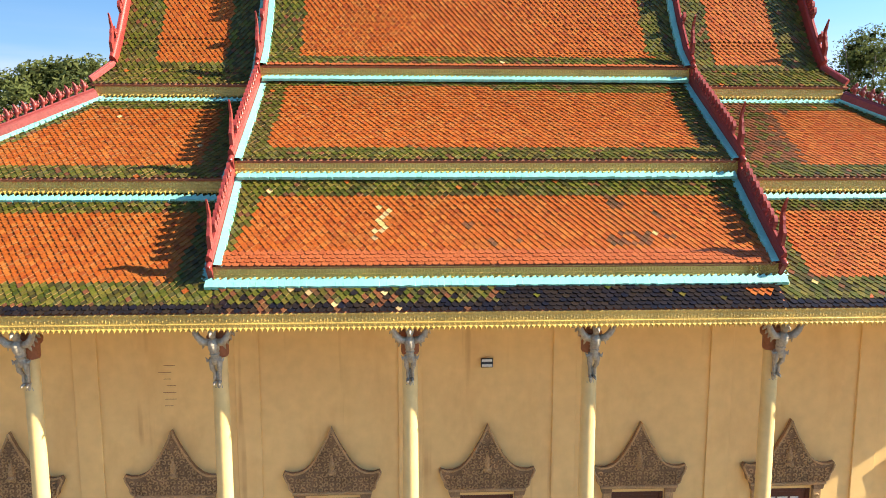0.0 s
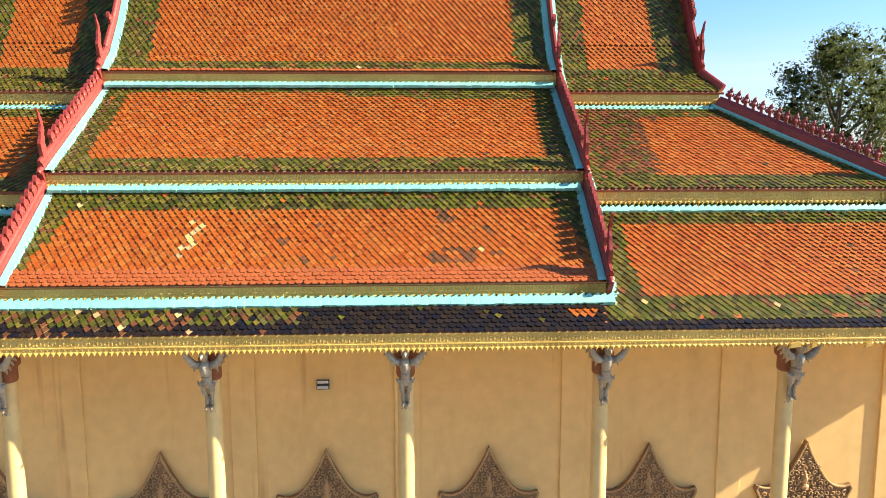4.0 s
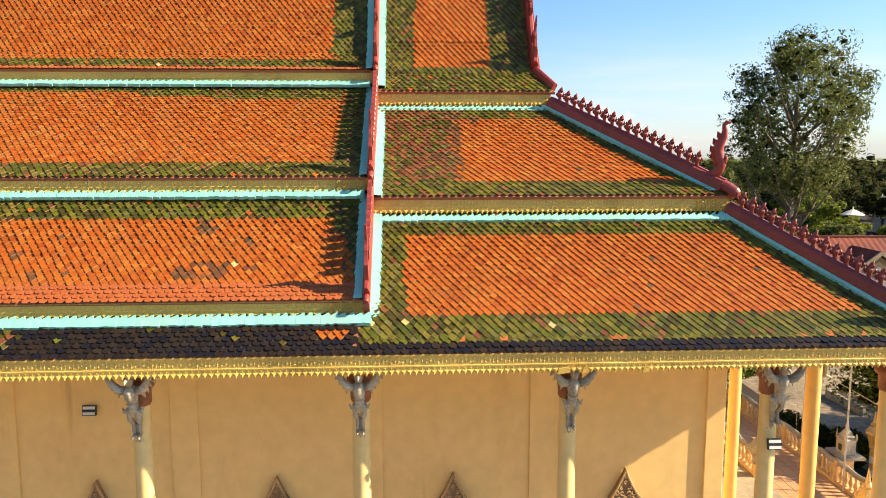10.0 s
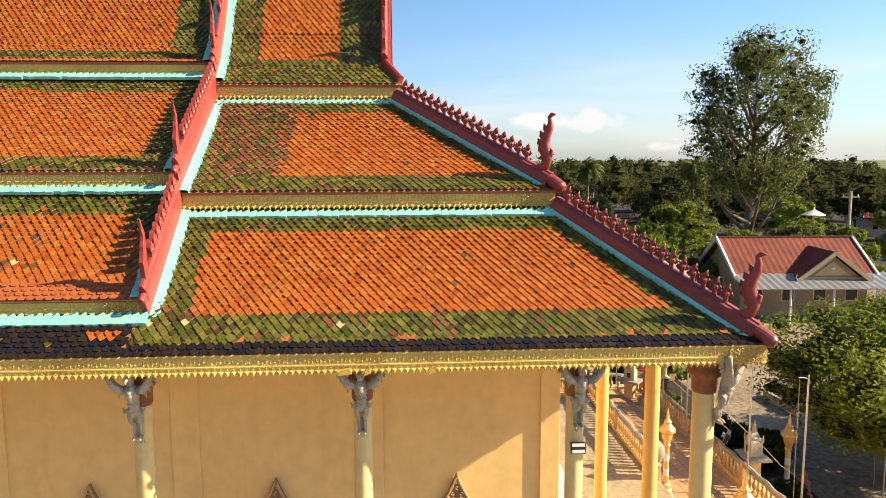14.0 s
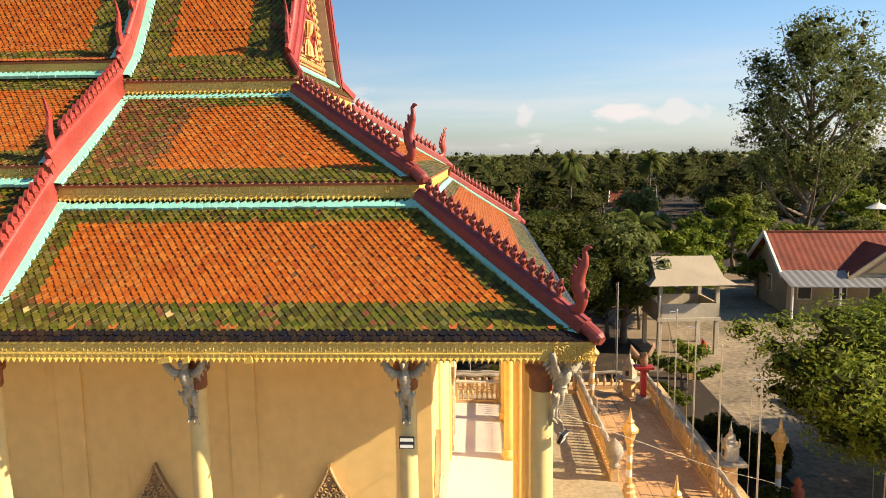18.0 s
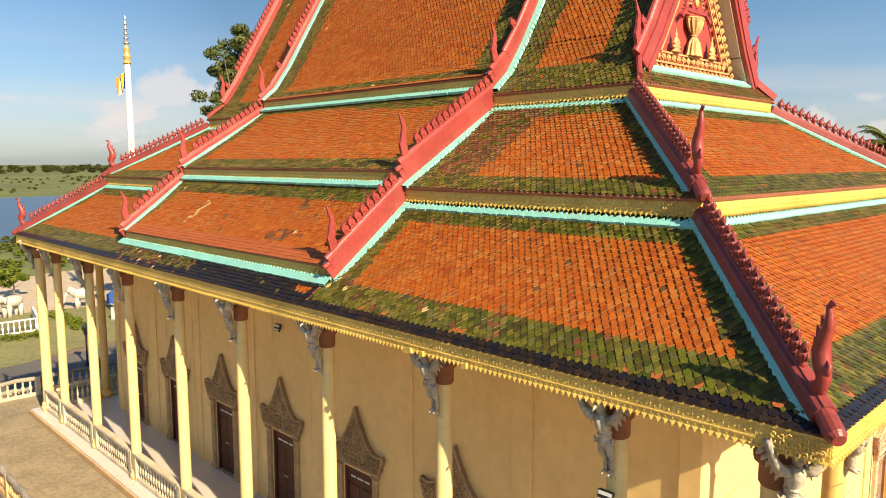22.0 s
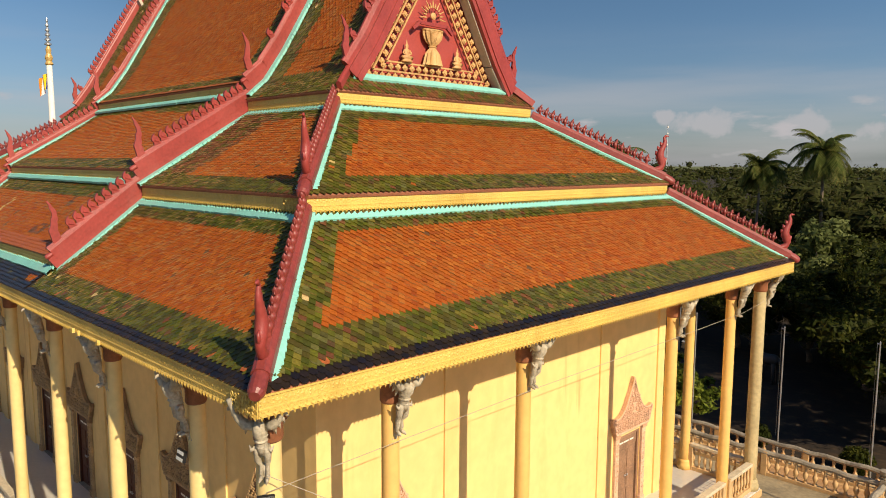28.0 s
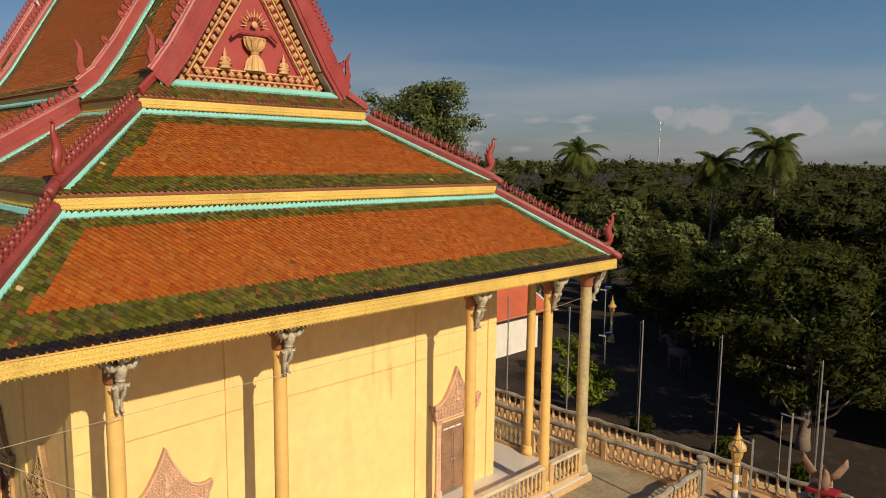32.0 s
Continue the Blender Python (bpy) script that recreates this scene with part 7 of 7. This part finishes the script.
far_q = leaf_quads(rs, far_c[:, :3], far_c[:, 3], 15, 0.80)
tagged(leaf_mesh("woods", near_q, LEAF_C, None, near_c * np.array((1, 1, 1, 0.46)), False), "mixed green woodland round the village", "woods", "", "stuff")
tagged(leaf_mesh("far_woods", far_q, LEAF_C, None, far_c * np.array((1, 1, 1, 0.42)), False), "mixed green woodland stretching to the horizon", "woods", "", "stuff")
cs, rr = [], []
for k in range(700):                       # tree line beyond the lake and the fields
    a = rs.uniform(-2.1, -1.0)
    d = rs.uniform(900, 1500)
    cs.append((d * math.sin(a), 30 + d * math.cos(a), GROUND_Z + rs.uniform(1.5, 7)))
    rr.append(rs.uniform(4, 8))
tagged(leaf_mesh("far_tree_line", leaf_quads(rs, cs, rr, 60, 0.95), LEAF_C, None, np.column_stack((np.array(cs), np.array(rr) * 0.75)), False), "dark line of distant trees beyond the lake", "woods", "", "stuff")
cs, rr = [], []
for k in range(900):                       # reeds and scrub on the lake shore
    a = rs.uniform(-1.75, -1.0)
    d = rs.choice([rs.uniform(84, 130), rs.uniform(350, 750)])
    cs.append((d * math.sin(a), 10 + d * math.cos(a), GROUND_Z + rs.uniform(0.1, 0.9)))
    rr.append(rs.uniform(0.5, 1.1) if d < 140 else rs.uniform(1.0, 2.6))
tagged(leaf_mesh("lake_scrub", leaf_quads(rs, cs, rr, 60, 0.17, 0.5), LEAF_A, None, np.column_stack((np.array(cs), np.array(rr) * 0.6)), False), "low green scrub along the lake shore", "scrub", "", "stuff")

# ---- other buildings ----


def gable_house(name, label, w, d, h, rise, wall_mat, roof_mat, over=0.7, windows=3, category="house"):
    """A house with its ridge along x: walls, gable roof with thickness, windows and a door."""
    e = thing(name, label, category)
    bm = bmesh.new()
    box(bm, -w / 2, -d / 2, 0, w / 2, d / 2, h)
    prism(bm, [(-d / 2, h), (d / 2, h), (0, h + rise)], w - 0.02, pose(w / 2 - 0.01, 0, 0, 0, 0, 90))
    part("wall", bm, wall_mat, e)
    for s in (-1, 1):
        bm = bmesh.new()
        k = (d / 2 + over) / (d / 2)
        a, b = Vector((0, 0, h + rise + 0.06)), Vector((0, s * d / 2 * k, h + rise - rise * k + 0.06))
        vs = []
        n = max(8, int(w / 0.2))
        for i in range(n + 1):
            x = -w / 2 - over + (w + 2 * over) * i / n
            up = 0.03 if i % 2 else 0.0
            vs.append([bm.verts.new((x, a.y, a.z + up)), bm.verts.new((x, b.y, b.z + up)), bm.verts.new((x, b.y, b.z - 0.10)), bm.verts.new((x, a.y, a.z - 0.10))])
        for p, q in zip(vs, vs[1:]):
            for k2 in range(4):
                bm.faces.new((p[k2], p[(k2 + 1) % 4], q[(k2 + 1) % 4], q[k2]))
        bm.faces.new(vs[0])
        bm.faces.new(vs[-1][::-1])
        part("roof", bm, roof_mat, e)
        for x in (-w / 2 - over, w / 2 + over):
            bm = bmesh.new()
            beam(bm, a + Vector((x, 0, 0)), b + Vector((x, 0, 0)), 0.16, -0.14, 0.14)
            part("barge_board", bm, WHITE, e)
        for i in range(windows):
            x = -w / 2 + w * (i + 0.5) / windows
            win = part("window", box(bmesh.new(), x - 0.5, s * (d / 2 + 0.02) - 0.04, h * 0.35, x + 0.5, s * (d / 2 + 0.02) + 0.04, h * 0.75), WHITE, e)
            part("pane", box(bmesh.new(), x - 0.42, s * (d / 2 + 0.06) - 0.02, h * 0.37, x + 0.42, s * (d / 2 + 0.06) + 0.02, h * 0.73), GLASS_DARK, win)
    for s in ((-1, 1) if windows else ()):
        win = part("window", box(bmesh.new(), s * (w / 2 + 0.02) - 0.04, -0.5, h * 0.35, s * (w / 2 + 0.02) + 0.04, 0.5, h * 0.75), WHITE, e)
        part("pane", box(bmesh.new(), s * (w / 2 + 0.06) - 0.02, -0.42, h * 0.37, s * (w / 2 + 0.06) + 0.02, 0.42, h * 0.73), GLASS_DARK, win)
    return e


hall = gable_house("meeting_hall", "low cream hall with red tiled roof and zinc veranda", 9.6, 7.0, 3.2, 2.3, HALL_WALL, CLAY_ROOF, 0.6, 4, "hall")
hall.matrix_basis = pose(44.96, 52.9, GROUND_Z, 0, 0, -3) @ Matrix.Scale(1.16, 4)
bm = bmesh.new()
n_ = 60
vs_ = []
for i in range(n_ + 1):
    x = -5.6 + 16.0 * i / n_
    u_ = 0.04 if i % 2 else 0.0
    vs_.append([bm.verts.new((x, -3.4, 3.25 + u_)), bm.verts.new((x, -6.4, 2.55 + u_)), bm.verts.new((x, -6.4, 2.51)), bm.verts.new((x, -3.4, 3.21))])
for p, q in zip(vs_, vs_[1:]):
    for k2 in range(4):
        bm.faces.new((p[k2], p[(k2 + 1) % 4], q[(k2 + 1) % 4], q[k2]))
part("veranda_roof", bm, ZINC, hall, "corrugated zinc veranda roof")
for i in range(6):
    part("veranda_post", lathe(bmesh.new(), [(0.09, 0), (0.09, 2.5)], 8, (-5.4 + 3.1 * i, -6.2, 0)), WHITE, hall)
bm = bmesh.new()
PGX = 1.45
prism(bm, [(-2.2, 3.05), (2.2, 3.05), (0, 4.75)], 3.4, pose(PGX, -4.6, 0))
part("porch_gable", bm, HALL_WALL, hall, "plastered porch gable")
bm = bmesh.new()
prism(bm, [(-1.35, 3.25), (1.35, 3.25), (0, 4.30)], 0.06, pose(PGX, -4.66, 0))
part("gable_panel", bm, CREAM, hall, "ochre recessed gable panel")
part("gable_lamp", box(bmesh.new(), PGX - 0.14, -4.74, 3.66, PGX + 0.14, -4.66, 3.86, 0.01), WHITE, hall, "small white lamp box")
part("gable_beam", box(bmesh.new(), PGX - 2.5, -4.74, 2.94, PGX + 2.5, -4.56, 3.14, 0.02), HALL_WALL, hall)
for s in (-1, 1):
    bm = bmesh.new()
    beam(bm, (PGX, -3.0, 4.98), (PGX + s * 2.75, -3.0, 2.88), 4.0, -0.06, 0.06)
    part("porch_roof", bm, CLAY_ROOF, hall)
    bm = bmesh.new()
    beam(bm, (PGX, -5.0, 4.98), (PGX + s * 2.75, -5.0, 2.88), 0.14, -0.16, 0.12)
    part("barge_board", bm, HALL_WALL, hall)
    part("finial", tube(bmesh.new(), [(PGX + s * 2.7, -5.0, 2.95), (PGX + s * 2.85, -5.0, 3.15), (PGX + s * 2.75, -5.0, 3.45)], [0.07, 0.06, 0.01], 6), HALL_WALL, hall, "small horn finial")
    part("ridge_finial", tube(bmesh.new(), [(s * 5.35, 0, 5.5), (s * 5.45, 0, 5.75), (s * 5.35, 0, 6.15)], [0.07, 0.05, 0.01], 6), HALL_WALL, hall, "small horn finial")
bm = bmesh.new()
beam(bm, (-5.4, 0, 5.60), (5.4, 0, 5.60), 0.20, -0.05, 0.08)
part("ridge_cap", bm, CLAY_ROOF, hall, "red ridge cap")

# beyond the hall: a small gilded stupa with a parasol, a utility pole
st = thing("stupa", "small yellow stupa under a white parasol", "stupa")
st.location = (53.3, 62.4, GROUND_Z)
part("drum", lathe(bmesh.new(), [(0.9, 0), (0.9, 1.2), (0.6, 1.5), (0.75, 2.4), (0.42, 3.4), (0.2, 4.4), (0.22, 4.5), (0.12, 6.4), (0.16, 6.5), (0.06, 8.0)], 12), GILT, st, "yellow bell-shaped body")
part("parasol", lathe(bmesh.new(), [(1.15, 7.70), (1.15, 7.76), (0.7, 8.0), (0.1, 8.3), (0.02, 8.6)], 14), WHITE, st, "white flat parasol")
up_ = thing("utility_pole", "grey concrete utility pole with a crossarm", "utility pole")
up_.location = (57.5, 62.8, GROUND_Z)
part("shaft", lathe(bmesh.new(), [(0.20, 0), (0.13, 10.2)], 10), PLASTER, up_)
part("crossarm", box(bmesh.new(), -1.0, -0.06, 9.5, 1.0, 0.06, 9.62, 0.01), ZINC, up_)
for x in (-0.8, 0.0, 0.8):
    part("insulator", lathe(bmesh.new(), [(0.04, 9.62), (0.07, 9.72), (0.03, 9.86)], 8, (x, 0, 0)), WHITE, up_)

tower = thing("open_pavilion", "two-storey open concrete pavilion with hipped sheet roof", "pavilion")
tower.matrix_basis = pose(27.5, 38.5, GROUND_Z, 0, 0, 4) @ Matrix.Scale(1.01, 4)
for x in (-1.9, 1.9):
    for y in (-1.6, 1.6):
        part("post", box(bmesh.new(), x - 0.13, y - 0.13, 0, x + 0.13, y + 0.13, 4.9, 0.01), PLASTER, tower)
part("floor_slab", box(bmesh.new(), -2.1, -1.8, 2.35, 2.1, 1.8, 2.55), PLASTER, tower)
for x0, y0, x1, y1 in ((-2.03, -1.73, 2.03, -1.60), (-2.03, 1.60, 2.03, 1.73), (-2.03, -1.6, -1.90, 1.6), (1.90, -1.6, 2.03, 1.6)):
    part("parapet", box(bmesh.new(), x0, y0, 2.55, x1, y1, 3.5), PLASTER, tower)
bm = bmesh.new()
a_ = [bm.verts.new(p) for p in ((-2.9, -2.5, 4.85), (2.9, -2.5, 4.85), (2.9, 2.5, 4.85), (-2.9, 2.5, 4.85))]
b_ = [bm.verts.new(p) for p in ((-2.25, -1.75, 5.25), (2.25, -1.75, 5.25), (2.25, 1.75, 5.25), (-2.25, 1.75, 5.25))]
c_ = [bm.verts.new(p) for p in ((-2.1, 0, 6.45), (2.1, 0, 6.45))]
for k in range(4):
    bm.faces.new((a_[k], a_[(k + 1) % 4], b_[(k + 1) % 4], b_[k]))
bm.faces.new((b_[0], b_[1], c_[1], c_[0]))
bm.faces.new((b_[2], b_[3], c_[0], c_[1]))
bm.faces.new((b_[1], b_[2], c_[1]))
bm.faces.new((b_[3], b_[0], c_[0]))
bm.faces.new(a_[::-1])
part("roof", bm, FIBRE, tower, "brown fibre-cement roof")

for nm, lab, w, d, h, ri, wm, rm, x, y, a in (("house", "orange two-storey house with dark red roof among trees", 6.8, 6, 4.4, 1.7, ORANGE_WALL, CLAY_ROOF, 43, 129, -12), ("house", "timber house with grey sheet roof among trees", 6, 5, 4.6, 1.3, OLD_WOOD, ZINC, 35, 150, 6),
                                               ("house", "long house with bright red roof behind the big tree", 13, 7, 5.4, 2.2, OLD_WOOD, ORANGE_WALL, 80, 172, -10), ("house", "low shed with a blue sheet roof", 10, 6, 3.4, 1.0, PLASTER, BLUE_ROOF, 73, 150, 4), ("house", "white house with grey roof beyond the trees", 12, 8, 4.0, 2.0, WHITE, ZINC, 14, 150, 20),
                                               ("house", "pale house with red roof at the wood's edge", 14, 9, 4.0, 2.4, PLASTER, CLAY_ROOF, 104, 86, -20), ("house", "white house with red tiled roof by the lane", 10, 7, 3.6, 2.0, WHITE, CLAY_ROOF, 96, 112, -8), ("outbuilding", "white outbuilding with orange tiled roof", 10.4, 7, 3.3, 2.0, WHITE, ORANGE_WALL, -7.7, 34.77, 90)):
    gable_house(nm, lab, w, d, h, ri, wm, rm, 0.7, 0 if nm == "outbuilding" else 3).matrix_basis = pose(x, y, GROUND_Z, 0, 0, a)

# two small stupas in the trees and a distant mast
STUPA = [(1.5, 0), (1.5, 0.5), (1.2, 0.6), (1.2, 1.1), (0.9, 1.2), (0.85, 2.0), (0.62, 2.3), (0.60, 2.9), (0.40, 3.3), (0.30, 4.2), (0.16, 5.2), (0.03, 6.6)]
for lab, mt, x, y, w, h in (("dark weathered stone stupa among the trees", DARK_STONE, 33.4, 104.0, 1.0, 0.86), ("slim blue-grey painted stupa among the trees", ZINC, 47.0, 126.0, 0.7, 1.1)):
    st_ = thing("stupa", lab, "stupa")
    st_.location = (x, y, GROUND_Z)
    part("base", lathe(bmesh.new(), [(r * w, z * h) for r, z in STUPA[:5]], 12), mt, st_)
    part("spire", lathe(bmesh.new(), [(r * w, z * h) for r, z in STUPA[4:]], 12), mt, st_, "", True)
mast = thing("radio_mast", "thin distant radio mast above the woods", "mast")
mast.location = (-306.0, 612.0, GROUND_Z)
part("mast_shaft", lathe(bmesh.new(), [(0.9, 0), (0.55, 30), (0.22, 49)], 6), STEEL, mast)
for z in (30.0, 40.0, 46.0):
    part("antenna", lathe(bmesh.new(), [(0.3, z), (0.95, z + 0.4), (0.95, z + 1.6), (0.3, z + 2.0)], 6), WHITE, mast)

# tall monument pole with flag
mon = thing("monument_pole", "tall white flagpole with a banded golden spire and a flag", "flagpole")
mon.location = (-40.0, 14.2, GROUND_Z)
part("shaft", lathe(bmesh.new(), [(0.40, -0.1), (0.34, 2), (0.27, 10), (0.21, 21.2)], 12), WHITE, mon, smooth=True)
part("finial", lathe(bmesh.new(), [(0.21, 21.2), (0.32, 21.3), (0.22, 21.5), (0.30, 21.8), (0.18, 22.1), (0.22, 22.4), (0.10, 22.7)], 12), GILT, mon, "golden lotus knob")
for k in range(6):
    z = 22.7 + 0.36 * k
    r_ = 0.26 - 0.035 * k
    part("spire_ring", lathe(bmesh.new(), [(0.06, z), (r_, z + 0.08), (r_, z + 0.16), (0.05, z + 0.36)], 10), STEEL, mon)
cols_ = [(0.02, 0.04, 0.35), (0.8, 0.55, 0.02), (0.65, 0.03, 0.03), (0.8, 0.78, 0.75), (0.85, 0.25, 0.02)]
for k, c in enumerate(cols_):
    bm = bmesh.new()
    rows_ = []
    for i in range(4):
        q = k + i / 3
        rows_.append([bm.verts.new((-0.22 - 0.15 * q, -0.10 - 0.07 * q + 0.10 * math.sin(2.1 * q + 0.5 * j), 20.7 - 0.10 * q - 0.30 * j - 0.06 * q * (j > 2))) for j in range(5)])
    for a, b in zip(rows_, rows_[1:]):
        for j in range(4):
            bm.faces.new((a[j], a[j + 1], b[j + 1], b[j]))
    part("flag_stripe", bm, material("flag_cloth_%d" % k, c, 0.85), mon)

# white animal statues and white fences by the lake
bm = bmesh.new()
tube(bm, [(-1.1, 0, 1.5), (-0.8, 0, 1.7), (0, 0, 1.75), (0.8, 0, 1.75), (1.2, 0, 1.8)], [0.35, 0.62, 0.7, 0.62, 0.4], 10)
for x in (-0.75, 0.75):
    for y in (-0.35, 0.35):
        tube(bm, [(x, y, 0), (x, y, 1.4)], [0.22, 0.26], 8)
tube(bm, [(1.1, 0, 2.0), (1.55, 0, 2.25), (1.85, 0, 2.0)], [0.45, 0.46, 0.25], 9)
tube(bm, [(1.8, 0, 2.0), (2.1, 0, 1.5), (2.15, 0, 0.9), (2.35, 0, 0.6)], [0.2, 0.15, 0.11, 0.07], 8)
for s in (-1, 1):
    prism(bm, [(1.0, 2.4), (1.5, 2.45), (1.45, 1.7), (1.1, 1.6)], 0.08, pose(0, s * 0.45 - 0.04, 0))
eleph = tagged(part("animal_statue", bm, STATUE_WHITE, None, "", True), "white painted elephant statue in the garden", "statue", "garden statues")
eleph.matrix_basis = pose(-54.3, 8.6, GROUND_Z, 0, 0, -60) @ Matrix.Scale(0.8, 4)
o = copy_thing(eleph, pose(-53.8, 14.5, GROUND_Z, 0, 0, -120))
FENCE = "low white garden fence with turned balusters"
balustrade((-46.7, 2.2), (-46.7, 8.6), GROUND_Z + 0.02, 1.1, WHITE, WHITE, FENCE, 0.4, 0.09)
balustrade((-46.7, 8.6), (-52.0, 9.6), GROUND_Z + 0.02, 1.1, WHITE, WHITE, FENCE, 0.4, 0.09)
balustrade((-46.8, 14.5), (-41.5, 16.8), GROUND_Z + 0.02, 1.1, WHITE, WHITE, FENCE, 0.4, 0.09)



def make_hedge(x, y, lx, ly, h, seed):
    rs = np.random.default_rng(seed)
    n = int(lx * ly * 9)
    cs = np.column_stack((rs.uniform(-lx / 2, lx / 2, n), rs.uniform(-ly / 2, ly / 2, n), rs.uniform(0.05, h, n)))
    ob = leaf_mesh("hedge", leaf_quads(rs, cs, np.full(n, 0.24), 26, 0.09), LEAF_A)
    tagged(ob, "low clipped green hedge round the garden statues", "hedge", "garden hedges")
    ob.location = (x, y, GROUND_Z)


make_hedge(-44.5, 4.2, 1.4, 8.0, 0.5, 91)
make_hedge(-48.2, 11.3, 7.5, 1.4, 0.5, 92)
make_hedge(-45.0, 19.0, 5.2, 1.5, 0.55, 93)
gl = thing("garden_lamp", "short black garden lamp with a lantern head", "street lamp", "garden lamps")
gl.matrix_basis = pose(-32.7, 7.7, GROUND_Z) @ Matrix.Scale(1.15, 4)
part("pole", lathe(bmesh.new(), [(0.13, 0), (0.11, 0.3), (0.05, 0.4), (0.045, 1.9), (0.09, 1.98)], 10), BLACK, gl)
part("lantern", lathe(bmesh.new(), [(0.10, 1.98), (0.20, 2.34), (0.26, 2.38), (0.12, 2.52), (0.03, 2.66)], 6), BLACK, gl, "black lantern head")
copy_thing(gl, pose(-32.7, 22.1, GROUND_Z) @ Matrix.Scale(1.15, 4))
for x, y, s in ((-57.3, 19.8, 1.75), (-55.0, 22.7, 1.5), (-59.6, 23.9, 1.4), (-50.8, 25.0, 1.3), (-63.7, 11.0, 1.05), (-62.0, 6.3, 0.8)):
    copy_thing(small, pose(x, y, GROUND_Z, 0, 0, rt_.uniform(0, 360)) @ Matrix.Scale(s, 4))
bm = bmesh.new()
prism(bm, [(-1.3, 0), (1.3, 0), (1.25, 0.9), (0.5, 1.25), (-0.7, 1.2), (-1.28, 0.8)], 1.9, pose(0, -0.95, 0))
tagged(part("covered_cart", bm, BLUE_ROOF), "small cart under a dark blue tarpaulin", "cart").matrix_basis = pose(-54.0, 18.5, GROUND_Z, 0, 0, 35) @ Matrix.Scale(1.15, 4)

# cables under the east eave
bm = bmesh.new()
tube(bm, [(15.0, 0.1, 6.05), (15.0, 2.65, 6.12), (15.0, 6.13, 6.2), (15.0, 12.2, 6.25), (15.0, 15.7, 6.3), (14.9, 17.5, 6.4)], 0.006, 5)
tagged(part("cable", bm, CABLE), "pale cable strung along the columns", "cable", "cables")
bm = bmesh.new()
tube(bm, [(15.0, 0.1, 6.3), (17.6, 3.7, 4.15), (20.2, 7.6, 1.95), (23.0, 11.7, -0.25), (25.0, 14.6, -1.9)], 0.006, 5)
tagged(part("cable", bm, CABLE), "pale cable sagging from the corner column to the garden", "cable", "cables")
